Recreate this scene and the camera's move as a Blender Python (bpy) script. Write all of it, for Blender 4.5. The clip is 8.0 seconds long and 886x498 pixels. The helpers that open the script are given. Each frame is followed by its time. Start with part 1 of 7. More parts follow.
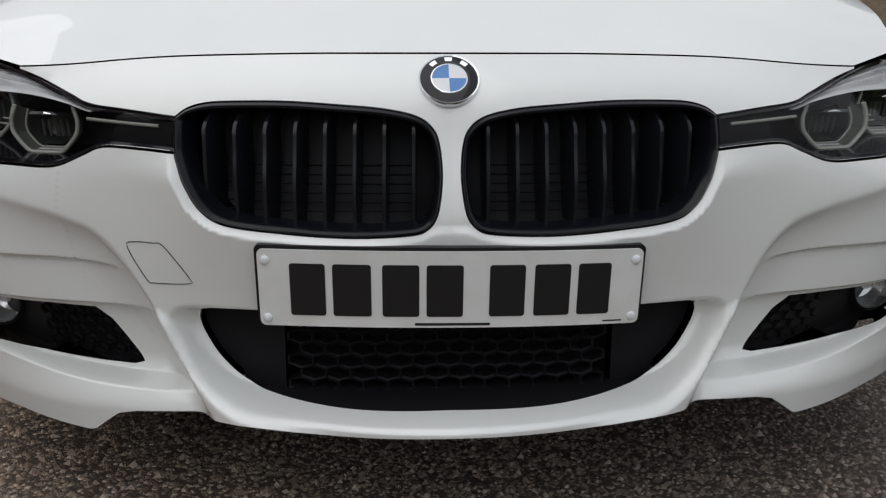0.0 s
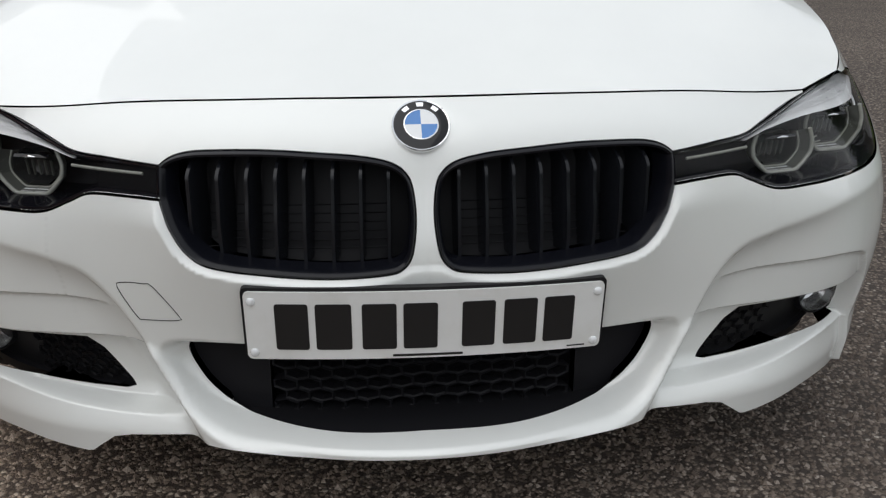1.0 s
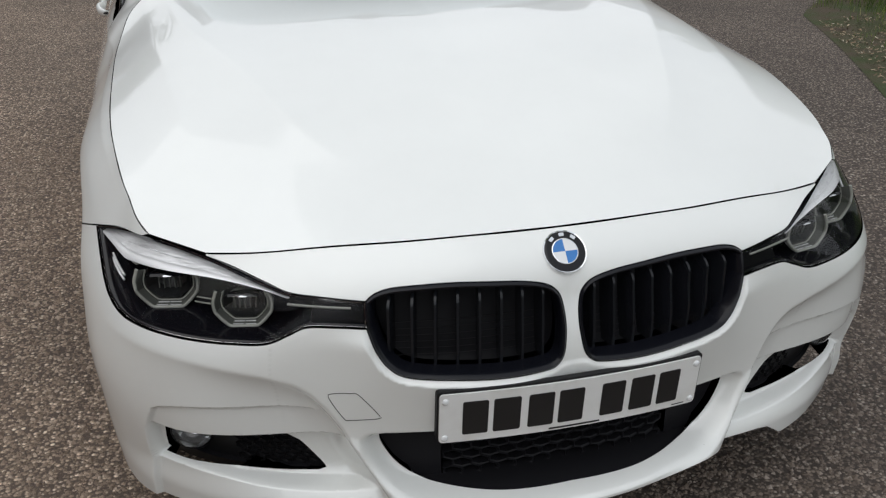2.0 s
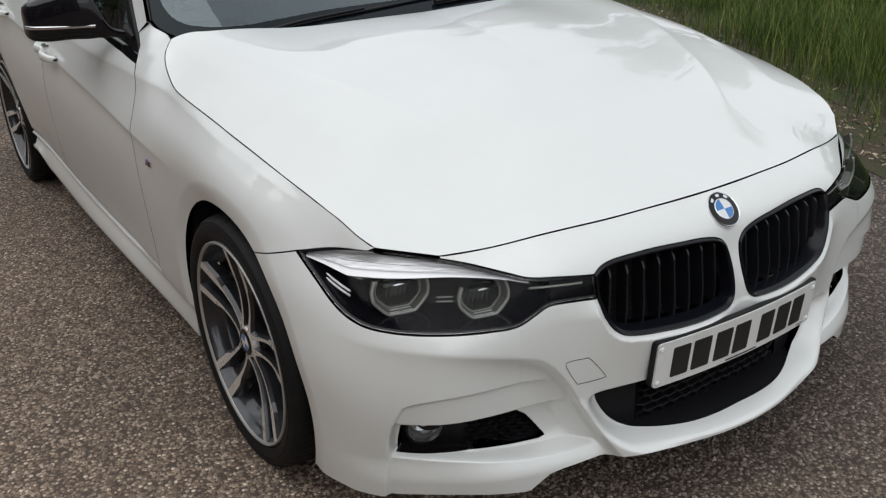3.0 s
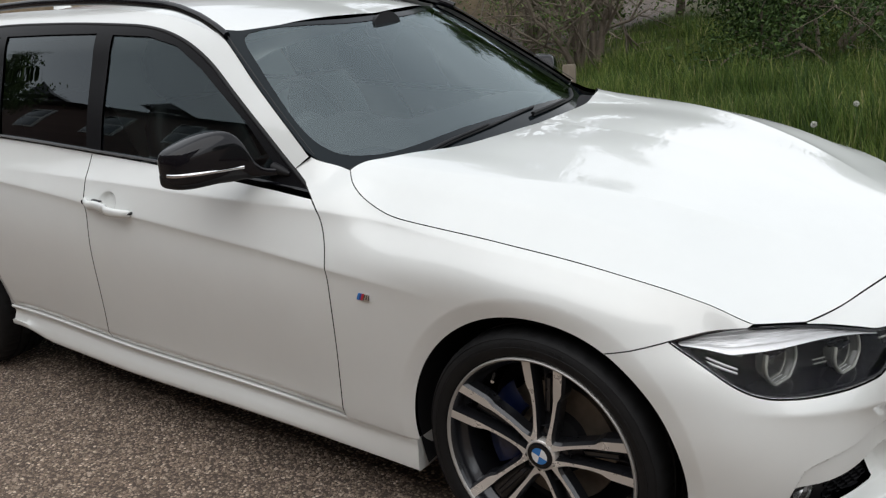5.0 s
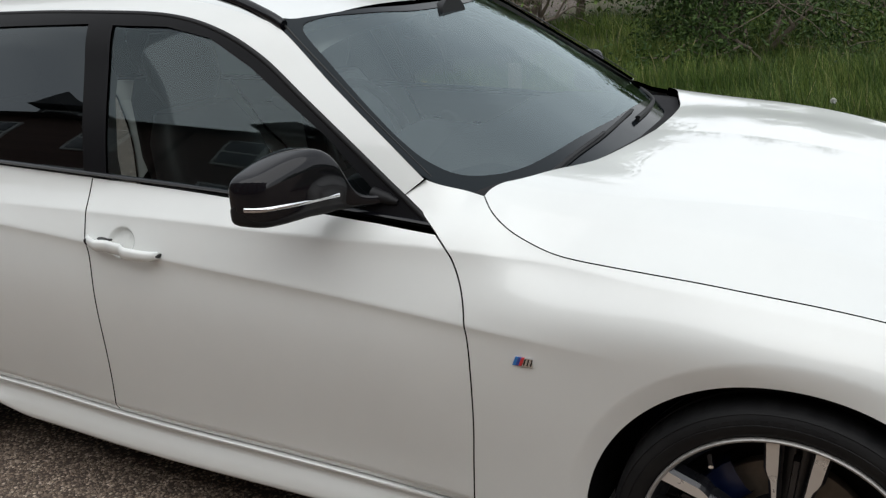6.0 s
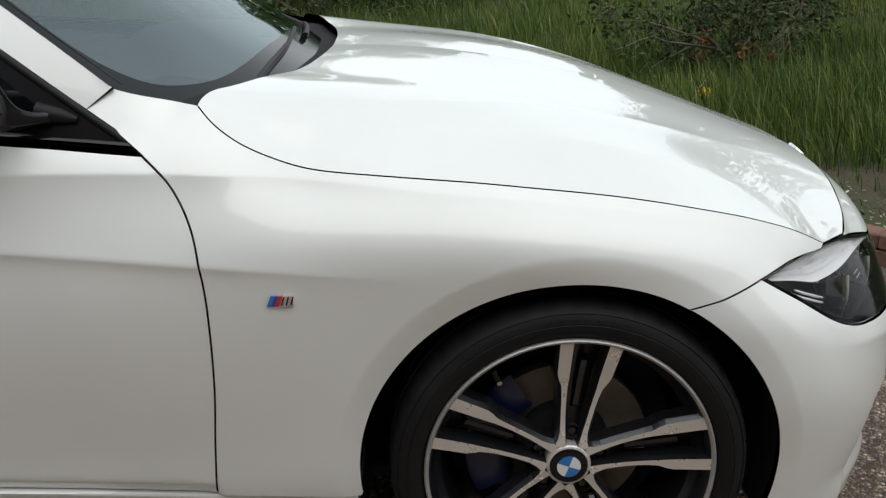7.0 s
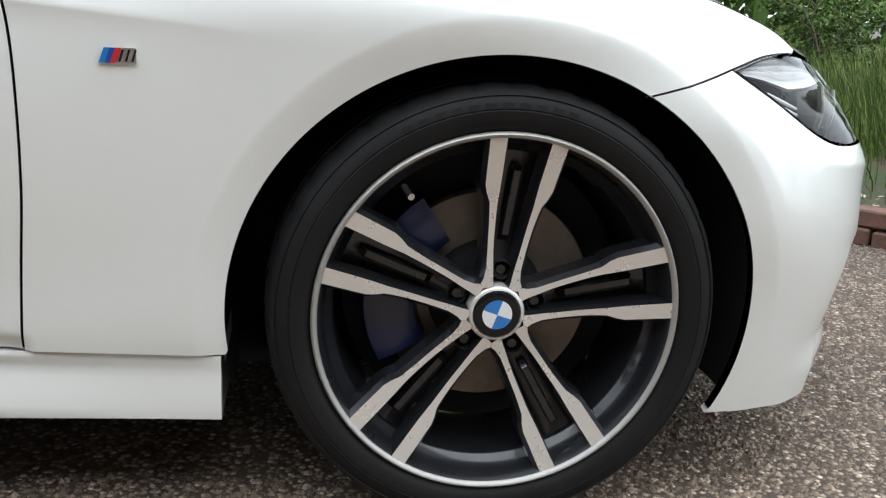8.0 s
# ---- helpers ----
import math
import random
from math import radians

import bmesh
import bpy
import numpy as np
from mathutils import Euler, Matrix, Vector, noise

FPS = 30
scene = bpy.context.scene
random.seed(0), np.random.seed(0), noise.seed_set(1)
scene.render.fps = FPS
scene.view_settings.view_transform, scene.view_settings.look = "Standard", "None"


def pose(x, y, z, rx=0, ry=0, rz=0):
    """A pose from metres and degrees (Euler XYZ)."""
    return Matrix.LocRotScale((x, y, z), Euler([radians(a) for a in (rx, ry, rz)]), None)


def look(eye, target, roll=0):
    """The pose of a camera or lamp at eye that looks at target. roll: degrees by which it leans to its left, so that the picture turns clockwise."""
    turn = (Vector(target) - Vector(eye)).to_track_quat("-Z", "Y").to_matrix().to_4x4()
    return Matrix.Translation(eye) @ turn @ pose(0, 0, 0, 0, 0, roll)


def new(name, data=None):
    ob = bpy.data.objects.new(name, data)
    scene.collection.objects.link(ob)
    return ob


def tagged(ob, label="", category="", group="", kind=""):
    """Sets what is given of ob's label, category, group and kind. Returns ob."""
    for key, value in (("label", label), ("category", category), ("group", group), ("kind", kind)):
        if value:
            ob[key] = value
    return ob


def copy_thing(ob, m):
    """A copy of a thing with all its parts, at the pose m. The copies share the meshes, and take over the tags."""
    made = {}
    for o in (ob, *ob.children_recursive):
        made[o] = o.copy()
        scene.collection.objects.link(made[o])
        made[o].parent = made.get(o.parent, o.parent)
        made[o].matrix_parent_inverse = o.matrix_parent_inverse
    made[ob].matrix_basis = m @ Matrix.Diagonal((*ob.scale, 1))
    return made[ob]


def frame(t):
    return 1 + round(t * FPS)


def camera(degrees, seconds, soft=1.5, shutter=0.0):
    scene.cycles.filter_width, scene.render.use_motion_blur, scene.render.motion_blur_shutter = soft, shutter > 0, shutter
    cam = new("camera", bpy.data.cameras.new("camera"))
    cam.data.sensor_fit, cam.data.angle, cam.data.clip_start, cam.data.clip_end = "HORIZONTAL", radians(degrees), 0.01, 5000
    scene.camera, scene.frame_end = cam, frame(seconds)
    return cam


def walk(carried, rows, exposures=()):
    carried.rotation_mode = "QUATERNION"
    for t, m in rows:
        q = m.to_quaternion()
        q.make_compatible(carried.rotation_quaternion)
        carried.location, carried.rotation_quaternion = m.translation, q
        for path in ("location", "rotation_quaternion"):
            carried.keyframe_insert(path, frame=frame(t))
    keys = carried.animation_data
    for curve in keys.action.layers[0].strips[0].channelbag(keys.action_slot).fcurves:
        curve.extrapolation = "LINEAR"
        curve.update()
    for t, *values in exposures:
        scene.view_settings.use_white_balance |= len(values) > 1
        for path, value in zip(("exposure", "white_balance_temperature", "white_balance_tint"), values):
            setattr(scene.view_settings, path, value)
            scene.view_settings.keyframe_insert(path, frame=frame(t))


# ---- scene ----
from mathutils.geometry import delaunay_2d_cdt
from mathutils.kdtree import KDTree

cam = camera(52.0, 8.0, soft=1.25)
PATH = [
    (0, (-0.089, -1.153, 0.803), (0.034, 0.766, 0.255), 0.3),
    (0.5, (-0.086, -1.157, 0.805), (0.053, 0.755, 0.232), -0.0),
    (0.8, (-0.094, -1.151, 0.856), (0.079, 0.732, 0.204), -0.1),
    (1, (-0.107, -1.174, 0.992), (0.093, 0.68, 0.269), 0.1),
    (1.2, (-0.123, -1.192, 1.155), (0.103, 0.642, 0.391), 0.1),
    (2.3, (-0.889, -1.315, 1.389), (-0.232, 0.375, 0.543), -0.4),
    (2.5, (-1.054, -1.212, 1.369), (-0.269, 0.424, 0.527), -0.5),
    (2.8, (-1.333, -1.124, 1.421), (-0.388, 0.435, 0.6), -1.4),
    (3, (-1.535, -1.103, 1.429), (-0.531, 0.428, 0.624), -2.1),
    (3.3, (-1.802, -1.045, 1.468), (-0.703, 0.443, 0.707), -2.7),
    (3.5, (-1.97, -0.994, 1.47), (-0.802, 0.457, 0.74), -2.9),
    (3.7, (-2.12, -0.919, 1.455), (-0.893, 0.497, 0.755), -2.8),
    (4, (-2.338, -0.818, 1.461), (-1.029, 0.542, 0.799), -2.9),
    (4.2, (-2.464, -0.752, 1.468), (-1.096, 0.552, 0.815), -3.4),
    (4.5, (-2.568, -0.618, 1.489), (-1.113, 0.599, 0.856), -4.4),
    (4.8, (-2.567, -0.396, 1.484), (-1.071, 0.771, 0.85), -5.1),
    (5, (-2.544, -0.208, 1.475), (-1.025, 0.952, 0.886), -4.4),
    (5.2, (-2.523, -0.041, 1.487), (-0.993, 1.11, 0.908), -4.0),
    (6.3, (-2.377, 0.822, 1.427), (-0.609, 1.529, 0.815), -3.9),
    (6.5, (-2.349, 0.895, 1.407), (-0.514, 1.405, 0.796), -3.8),
    (6.7, (-2.331, 0.929, 1.364), (-0.46, 1.247, 0.733), -3.4),
    (7, (-2.28, 1.087, 1.26), (-0.4, 1.045, 0.579), -0.1),
    (7.1, (-2.239, 1.101, 1.211), (-0.367, 1.004, 0.512), 0.7),
    (7.3, (-2.17, 1.098, 1.052), (-0.291, 0.948, 0.384), 1.7),
    (7.5, (-2.092, 1.111, 0.918), (-0.208, 0.879, 0.288), 3.0),
    (7.8, (-2.068, 1.105, 0.791), (-0.166, 0.815, 0.246), 3.0),
    (8, (-2.064, 1.107, 0.747), (-0.158, 0.793, 0.229), 2.8),
]
walk(cam, [(t, look(eye, target, roll)) for t, eye, target, roll in PATH], exposures=[(0.0, -0.14, 6500, 11), (0.5, -0.14, 6500, 11), (0.8, -0.1, 6500, 11), (1.0, 0.09, 6500, 10), (1.2, 0.13, 6500, 10), (2.5, 0.0, 6500, 10), (3.5, 0.1, 6500, 10), (4.0, 0.15, 6500, 10), (5.0, 0.3, 6500, 10), (6.5, 0.3, 6500, 8), (7.0, 0.27, 6500, 7), (7.5, 0.53, 6400, 6), (8.0, 1.15, 6150, 6)])

# ---- sky and sun: a bright, broken overcast ----
SUN_HEIGHT, SUN_ROUND = 42.0, -108.0
world = bpy.data.worlds.new("sky")
scene.world = world
world.use_nodes = True
wn, wl = world.node_tree.nodes, world.node_tree.links
wn.clear()
w_sky = wn.new("ShaderNodeTexSky")
w_sky.sky_type, w_sky.sun_disc = "NISHITA", False
w_sky.sun_elevation, w_sky.sun_rotation = radians(SUN_HEIGHT), radians(SUN_ROUND)
w_sky.air_density, w_sky.dust_density, w_sky.ozone_density = 1.0, 3.0, 1.0
w_co = wn.new("ShaderNodeTexCoord")
w_noise = wn.new("ShaderNodeTexNoise")
w_noise.inputs["Scale"].default_value, w_noise.inputs["Detail"].default_value = 2.2, 6.0
w_ramp = wn.new("ShaderNodeMapRange")
w_ramp.inputs["From Min"].default_value, w_ramp.inputs["From Max"].default_value = 0.38, 0.62
w_ramp.inputs["To Min"].default_value, w_ramp.inputs["To Max"].default_value = 0.72, 1.0
w_mix = wn.new("ShaderNodeMix")
w_mix.data_type = "RGBA"
w_mix.inputs["B"].default_value = (9.2, 9.5, 9.9, 1)
w_bg = wn.new("ShaderNodeBackground")
w_bg.inputs["Strength"].default_value = 0.097
w_out = wn.new("ShaderNodeOutputWorld")
wl.new(w_co.outputs["Generated"], w_noise.inputs["Vector"])
wl.new(w_noise.outputs["Fac"], w_ramp.inputs["Value"])
wl.new(w_ramp.outputs["Result"], w_mix.inputs["Factor"])
wl.new(w_sky.outputs["Color"], w_mix.inputs["A"])
wl.new(w_mix.outputs["Result"], w_bg.inputs["Color"])
wl.new(w_bg.outputs["Background"], w_out.inputs["Surface"])
sun = new("sun", bpy.data.lights.new("sun", "SUN"))
sun.data.energy, sun.data.angle, sun.data.color = 1.62, radians(110), (1.0, 0.99, 0.98)
sun_way = Vector((math.sin(radians(SUN_ROUND)) * math.cos(radians(SUN_HEIGHT)), math.cos(radians(SUN_ROUND)) * math.cos(radians(SUN_HEIGHT)), math.sin(radians(SUN_HEIGHT))))
sun.matrix_world = look(sun_way * 60, (0, 0, 0))


# ---- materials ----
class Mat:
    """A node material with a Principled surface and a few helpers."""

    def __init__(self, name, color, rough=0.5, metal=0.0, **more):
        self.m = bpy.data.materials.new(name)
        self.m.use_nodes = True
        self.n, self.l = self.m.node_tree.nodes, self.m.node_tree.links
        self.p = self.n["Principled BSDF"]
        self.p.inputs["Base Color"].default_value = (*color, 1)
        self.p.inputs["Roughness"].default_value = rough
        self.p.inputs["Metallic"].default_value = metal
        for k, v in more.items():
            self.p.inputs[k.replace("_", " ")].default_value = v

    def coords(self, scale=1.0, kind="Object"):
        c, m = self.n.new("ShaderNodeTexCoord"), self.n.new("ShaderNodeMapping")
        m.inputs["Scale"].default_value = (scale,) * 3 if isinstance(scale, (int, float)) else scale
        self.l.new(c.outputs[kind], m.inputs["Vector"])
        return m.outputs["Vector"]

    def noise(self, scale, detail=4.0, rough=0.55, vec=None):
        t = self.n.new("ShaderNodeTexNoise")
        t.inputs["Scale"].default_value, t.inputs["Detail"].default_value, t.inputs["Roughness"].default_value = scale, detail, rough
        self.l.new(vec or self.coords(), t.inputs["Vector"])
        return t.outputs["Fac"]

    def voronoi(self, scale, feature="F1", out="Distance", vec=None):
        t = self.n.new("ShaderNodeTexVoronoi")
        t.feature = feature
        t.inputs["Scale"].default_value = scale
        self.l.new(vec or self.coords(), t.inputs["Vector"])
        return t.outputs[out]

    def ramp(self, fac, *stops):
        r = self.n.new("ShaderNodeValToRGB")
        while len(r.color_ramp.elements) < len(stops):
            r.color_ramp.elements.new(0.5)
        for e, (pos, col) in zip(r.color_ramp.elements, stops):
            e.position = pos
            e.color = (*col, 1) if isinstance(col, tuple) else (col, col, col, 1)
        self.l.new(fac, r.inputs["Fac"])
        return r.outputs["Color"]

    def mix(self, fac, a, b, how="MIX"):
        x = self.n.new("ShaderNodeMix")
        x.data_type, x.blend_type = "RGBA", how
        for v, key in ((fac, "Factor"), (a, "A"), (b, "B")):
            if isinstance(v, (int, float)):
                x.inputs[key].default_value = v if key == "Factor" else (v, v, v, 1)
            elif isinstance(v, tuple):
                x.inputs[key].default_value = (*v, 1)
            else:
                self.l.new(v, x.inputs[key])
        return x.outputs["Result"]

    def random(self):
        return self.n.new("ShaderNodeObjectInfo").outputs["Random"]

    def island(self):
        return self.n.new("ShaderNodeNewGeometry").outputs["Random Per Island"]

    def set(self, key, out):
        self.l.new(out, self.p.inputs[key])
        return self

    def bump(self, height, strength=0.3, distance=0.01):
        b = self.n.new("ShaderNodeBump")
        b.inputs["Strength"].default_value, b.inputs["Distance"].default_value = strength, distance
        self.l.new(height, b.inputs["Height"])
        self.l.new(b.outputs["Normal"], self.p.inputs["Normal"])
        return self


def glass(name, tint, gloss=1.5, rough=0.0, sheen=(1, 1, 1)):
    """Thin pane: tinted see-through, with a mirror gloss that grows at grazing angles."""
    m = bpy.data.materials.new(name)
    m.use_nodes = True
    n, l = m.node_tree.nodes, m.node_tree.links
    n.clear()
    tr, gl, mx, fr, out = (n.new(k) for k in ("ShaderNodeBsdfTransparent", "ShaderNodeBsdfGlossy", "ShaderNodeMixShader", "ShaderNodeFresnel", "ShaderNodeOutputMaterial"))
    tr.inputs["Color"].default_value = (*tint, 1)
    gl.inputs["Roughness"].default_value = rough
    gl.inputs["Color"].default_value = (*sheen, 1)
    fr.inputs["IOR"].default_value = gloss
    l.new(fr.outputs["Fac"], mx.inputs["Fac"])
    l.new(tr.outputs["BSDF"], mx.inputs[1])
    l.new(gl.outputs["BSDF"], mx.inputs[2])
    l.new(mx.outputs["Shader"], out.inputs["Surface"])
    return m


def paint(name, color):
    p = Mat(name, color, 0.46, 0.15, Coat_Weight=1.0, Coat_Roughness=0.035, Coat_IOR=1.5)
    v = p.coords()
    film = p.noise(3.0, 5, 0.6, v)
    dust = p.noise(260.0, 2, 0.5, v)
    p.set("Base Color", p.mix(p.ramp(film, (0.35, 0.0), (0.75, 1.0)), color, tuple(c * 0.955 for c in color)))
    p.set("Coat Roughness", p.ramp(film, (0.3, 0.012), (0.8, 0.035)))
    p.bump(dust, 0.006, 0.002)
    return p.m


WHITE = paint("white_pearl_paint", (0.807, 0.826, 0.805))
BLACK_PAINT = Mat("black_gloss_paint", (0.005, 0.005, 0.007), 0.06, 0.0, Specular_IOR_Level=0.4).m
BLACK_TRIM = Mat("black_window_trim", (0.007, 0.007, 0.008), 0.35, 0.0, Specular_IOR_Level=0.08).m
GRILLE_BLACK = Mat("black_grille_plastic", (0.0055, 0.006, 0.009), 0.24, 0.0, Specular_IOR_Level=0.26).m
SLAT_BLACK = Mat("gloss_black_slats", (0.010, 0.011, 0.014), 0.22, 0.0, Specular_IOR_Level=0.36).m
MESH_BLACK = Mat("black_mesh_plastic", (0.012, 0.012, 0.014), 0.45, 0.0, Specular_IOR_Level=0.12).m
_b = Mat("black_trim_plastic", (0.009, 0.009, 0.010), 0.5, 0.0, Specular_IOR_Level=0.25)
_b.bump(_b.noise(420, 3), 0.15, 0.001)
PLASTIC = _b.m
_b = Mat("dark_void_plastic", (0.020, 0.020, 0.022), 0.8, 0.0, Specular_IOR_Level=0.15)
_b.bump(_b.noise(120, 3), 0.2, 0.002)
VOID = _b.m
_b = Mat("rubber_tyre", (0.009, 0.009, 0.009), 0.62, 0.0, Specular_IOR_Level=0.25)
_v = _b.coords()
_b.set("Base Color", _b.mix(_b.ramp(_b.noise(9, 5, 0.6, _v), (0.4, 0.0), (0.75, 1.0)), (0.0062, 0.0062, 0.0068), (0.012, 0.0118, 0.0118)))
_b.bump(_b.noise(300, 3, 0.6, _v), 0.2, 0.001)
RUBBER = _b.m
_b = Mat("rubber_seal", (0.012, 0.012, 0.012), 0.55)
SEAL = _b.m
_b = Mat("machined_alloy", (0.76, 0.73, 0.69), 0.34, 0.55)
_v = _b.coords()
_b.set("Roughness", _b.ramp(_b.noise(30, 4, 0.6, _v), (0.3, 0.24), (0.8, 0.42)))
_b.bump(_b.noise(700, 2, 0.5, _v), 0.05, 0.001)
MACHINED = _b.m
_b = Mat("dark_grey_alloy", (0.022, 0.023, 0.027), 0.3, 0.5, Coat_Weight=0.8, Coat_Roughness=0.08)
_b.set("Roughness", _b.ramp(_b.noise(25, 4), (0.3, 0.25), (0.8, 0.45)))
DARK_ALLOY = _b.m
RIM_EDGE = Mat("worn_rim_edge", (0.42, 0.41, 0.39), 0.42, 0.5).m
CHROME = Mat("chrome", (0.80, 0.81, 0.83), 0.09, 1.0).m
SATIN = Mat("satin_reflector", (0.90, 0.91, 0.92), 0.25, 0.35).m
_b = Mat("brake_steel", (0.40, 0.34, 0.28), 0.45, 0.3)
_b.set("Base Color", _b.mix(_b.noise(40, 5), (0.27, 0.235, 0.19), (0.14, 0.112, 0.085)))
DISC = _b.m
CALIPER = Mat("blue_caliper_paint", (0.004, 0.011, 0.052), 0.4, 0.0, Coat_Weight=0.5).m
FOG_REFLECTOR = Mat("fog_reflector_metal", (0.62, 0.63, 0.64), 0.16, 0.8).m
BLUE = Mat("blue_enamel", (0.015, 0.17, 0.50), 0.25, 0.0, Coat_Weight=1.0).m
NAVY = Mat("navy_enamel", (0.02, 0.05, 0.28), 0.25, 0.0, Coat_Weight=1.0).m
RED = Mat("red_enamel", (0.5, 0.02, 0.03), 0.25, 0.0, Coat_Weight=1.0).m
ENAMEL = Mat("white_enamel", (0.75, 0.77, 0.78), 0.25, 0.0, Coat_Weight=1.0).m
_b = Mat("white_plate_acrylic", (0.80, 0.81, 0.80), 0.28, 0.0, Coat_Weight=0.6)
_b.set("Base Color", _b.mix(_b.ramp(_b.noise(14, 5), (0.45, 0.0), (0.8, 1.0)), (0.80, 0.81, 0.80), (0.70, 0.70, 0.67)))
PLATE = _b.m
INK = Mat("black_plate_ink", (0.012, 0.012, 0.013), 0.4).m
RING = Mat("light_guide_plastic", (0.40, 0.41, 0.37), 0.22, 0.0, Transmission_Weight=0.25).m
RING_WALL = Mat("smoked_ring_wall", (0.085, 0.089, 0.080), 0.28, 0.0, Coat_Weight=0.6, Coat_Roughness=0.08).m
_b = Mat("streaked_brow_reflector", (0.8, 0.81, 0.82), 0.22, 0.45)
_v = _b.coords((9, 9, 90))
_b.set("Base Color", _b.mix(_b.ramp(_b.noise(3.0, 5, 0.6, _v), (0.26, 0.0), (0.46, 1.0)), (0.55, 0.555, 0.56), (0.95, 0.96, 0.97)))
_b.bump(_b.noise(4.0, 3, 0.5, _v), 0.25, 0.004)
BROW = _b.m
GRAPHITE = Mat("dark_lamp_plastic", (0.020, 0.021, 0.021), 0.3, 0.0, Specular_IOR_Level=0.5).m
_b = Mat("dark_interior_plastic", (0.030, 0.031, 0.033), 0.6)
_b.bump(_b.noise(350, 3), 0.2, 0.001)
DASH = _b.m
_b = Mat("dark_seat_leather", (0.022, 0.022, 0.023), 0.45)
_b.bump(_b.noise(160, 4), 0.25, 0.002)
LEATHER = _b.m
SCREEN_GLASS = glass("windscreen_glass", (0.80, 0.88, 0.86), 2.15, sheen=(0.82, 0.96, 1.0))
SIDE_GLASS = glass("side_window_glass", (0.46, 0.52, 0.51), 1.5, sheen=(0.82, 0.96, 1.0))
TINT_GLASS = glass("tinted_rear_glass", (0.07, 0.075, 0.08), 1.52, sheen=(0.88, 0.96, 1.0))
LENS = glass("clear_lamp_lens", (0.95, 0.95, 0.95), 1.2)
FRIT = Mat("black_glass_border", (0.006, 0.008, 0.010), 0.10, 0.0, Specular_IOR_Level=0.22, Specular_Tint=(0.8, 0.95, 1.0, 1)).m


# ---- building helpers ----
def link_mesh(name, verts, faces, material, parent=None, label="", smooth=True, normals=None, slots=None, extra=()):
    me = bpy.data.meshes.new(name)
    me.from_pydata([tuple(map(float, v)) for v in verts], [], [tuple(map(int, f)) for f in faces])
    for m in (material, *extra):
        me.materials.append(m)
    if slots is not None:
        me.polygons.foreach_set("material_index", np.array(slots, dtype=np.int32))
    me.polygons.foreach_set("use_smooth", np.full(len(me.polygons), smooth, dtype=bool))
    if normals is not None:
        me.normals_split_custom_set_from_vertices([tuple(map(float, q)) for q in normals])
    me.update()
    ob = new(name, me)
    if parent is not None:
        ob.parent = parent
    if label:
        ob["label"] = label
    return ob


def part(name, bm, material, parent, label="", smooth=None, extra=()):
    """Links a bmesh as one mesh object under a thing or a part; smooth: the angle under which edges are rounded."""
    me = bpy.data.meshes.new(name)
    bmesh.ops.recalc_face_normals(bm, faces=bm.faces)
    if smooth:
        for e in bm.edges:
            e.smooth = len(e.link_faces) == 2 and e.calc_face_angle(9) < radians(smooth)
        for f in bm.faces:
            f.smooth = True
    bm.to_mesh(me)
    bm.free()
    for m in (material, *extra):
        me.materials.append(m)
    ob = new(name, me)
    if parent is not None:
        ob.parent = parent
    if label:
        ob["label"] = label
    return ob


def empty(name, parent=None, at=(0, 0, 0)):
    ob = new(name)
    ob.location = at
    if parent is not None:
        ob.parent = parent
    return ob


def spline_weights(knots):
    """Natural cubic spline through the knots, given as weights of the knot values."""
    k = np.array(knots, float)
    n, h = len(k), np.diff(k)
    a_, b_ = np.eye(n), np.zeros((n, n))
    for i in range(1, n - 1):
        a_[i, i - 1:i + 2] = h[i - 1], 2 * (h[i - 1] + h[i]), h[i]
        b_[i, i - 1:i + 2] = 6 / h[i - 1], -6 / h[i - 1] - 6 / h[i], 6 / h[i]
    bend, unit = np.linalg.solve(a_, b_), np.eye(n)

    def at(t):
        t = np.clip(np.asarray(t, float), k[0], k[-1])
        i = np.clip(np.searchsorted(k, t) - 1, 0, n - 2)
        d = h[i][..., None]
        a = (k[i + 1] - t)[..., None] / d
        b = 1 - a
        return a * unit[i] + b * unit[i + 1] + ((a**3 - a) * bend[i] + (b**3 - b) * bend[i + 1]) * d * d / 6
    return at


def sheet(us, vs, table):
    """A smooth surface over a grid of knots."""
    u_, v_, t_ = spline_weights(us), spline_weights(vs), np.array(table, float)
    return lambda u, v: np.einsum("...i,ij,...j->...", u_(u), t_, v_(v))


def line(points):
    """A smooth function through (a, b) pairs with rising a."""
    a, b = np.array(points, float).T
    w = spline_weights(a)
    return lambda t: w(t) @ b


def ease(x):
    x = np.clip(x, 0, 1)
    return x * x * (3 - 2 * x)


def curve_through(points, step=0.01, closed=False):
    """Catmull-Rom curve through 2D or 3D points, in even steps."""
    p = np.array(points, float)
    n = len(p)
    out = []
    for i in range(n if closed else n - 1):
        if closed:
            a, b, c, d = p[i - 1], p[i], p[(i + 1) % n], p[(i + 2) % n]
        else:
            a, b, c, d = p[max(i - 1, 0)], p[i], p[i + 1], p[min(i + 2, n - 1)]
        k = max(2, int(math.ceil(np.linalg.norm(c - b) / step)))
        t = np.linspace(0, 1, k, endpoint=False)[:, None]
        out.append(0.5 * (2 * b + (c - a) * t + (2 * a - 5 * b + 4 * c - d) * t**2 + (3 * b - a - 3 * c + d) * t**3))
    if not closed:
        out.append(p[-1:])
    return np.concatenate(out)


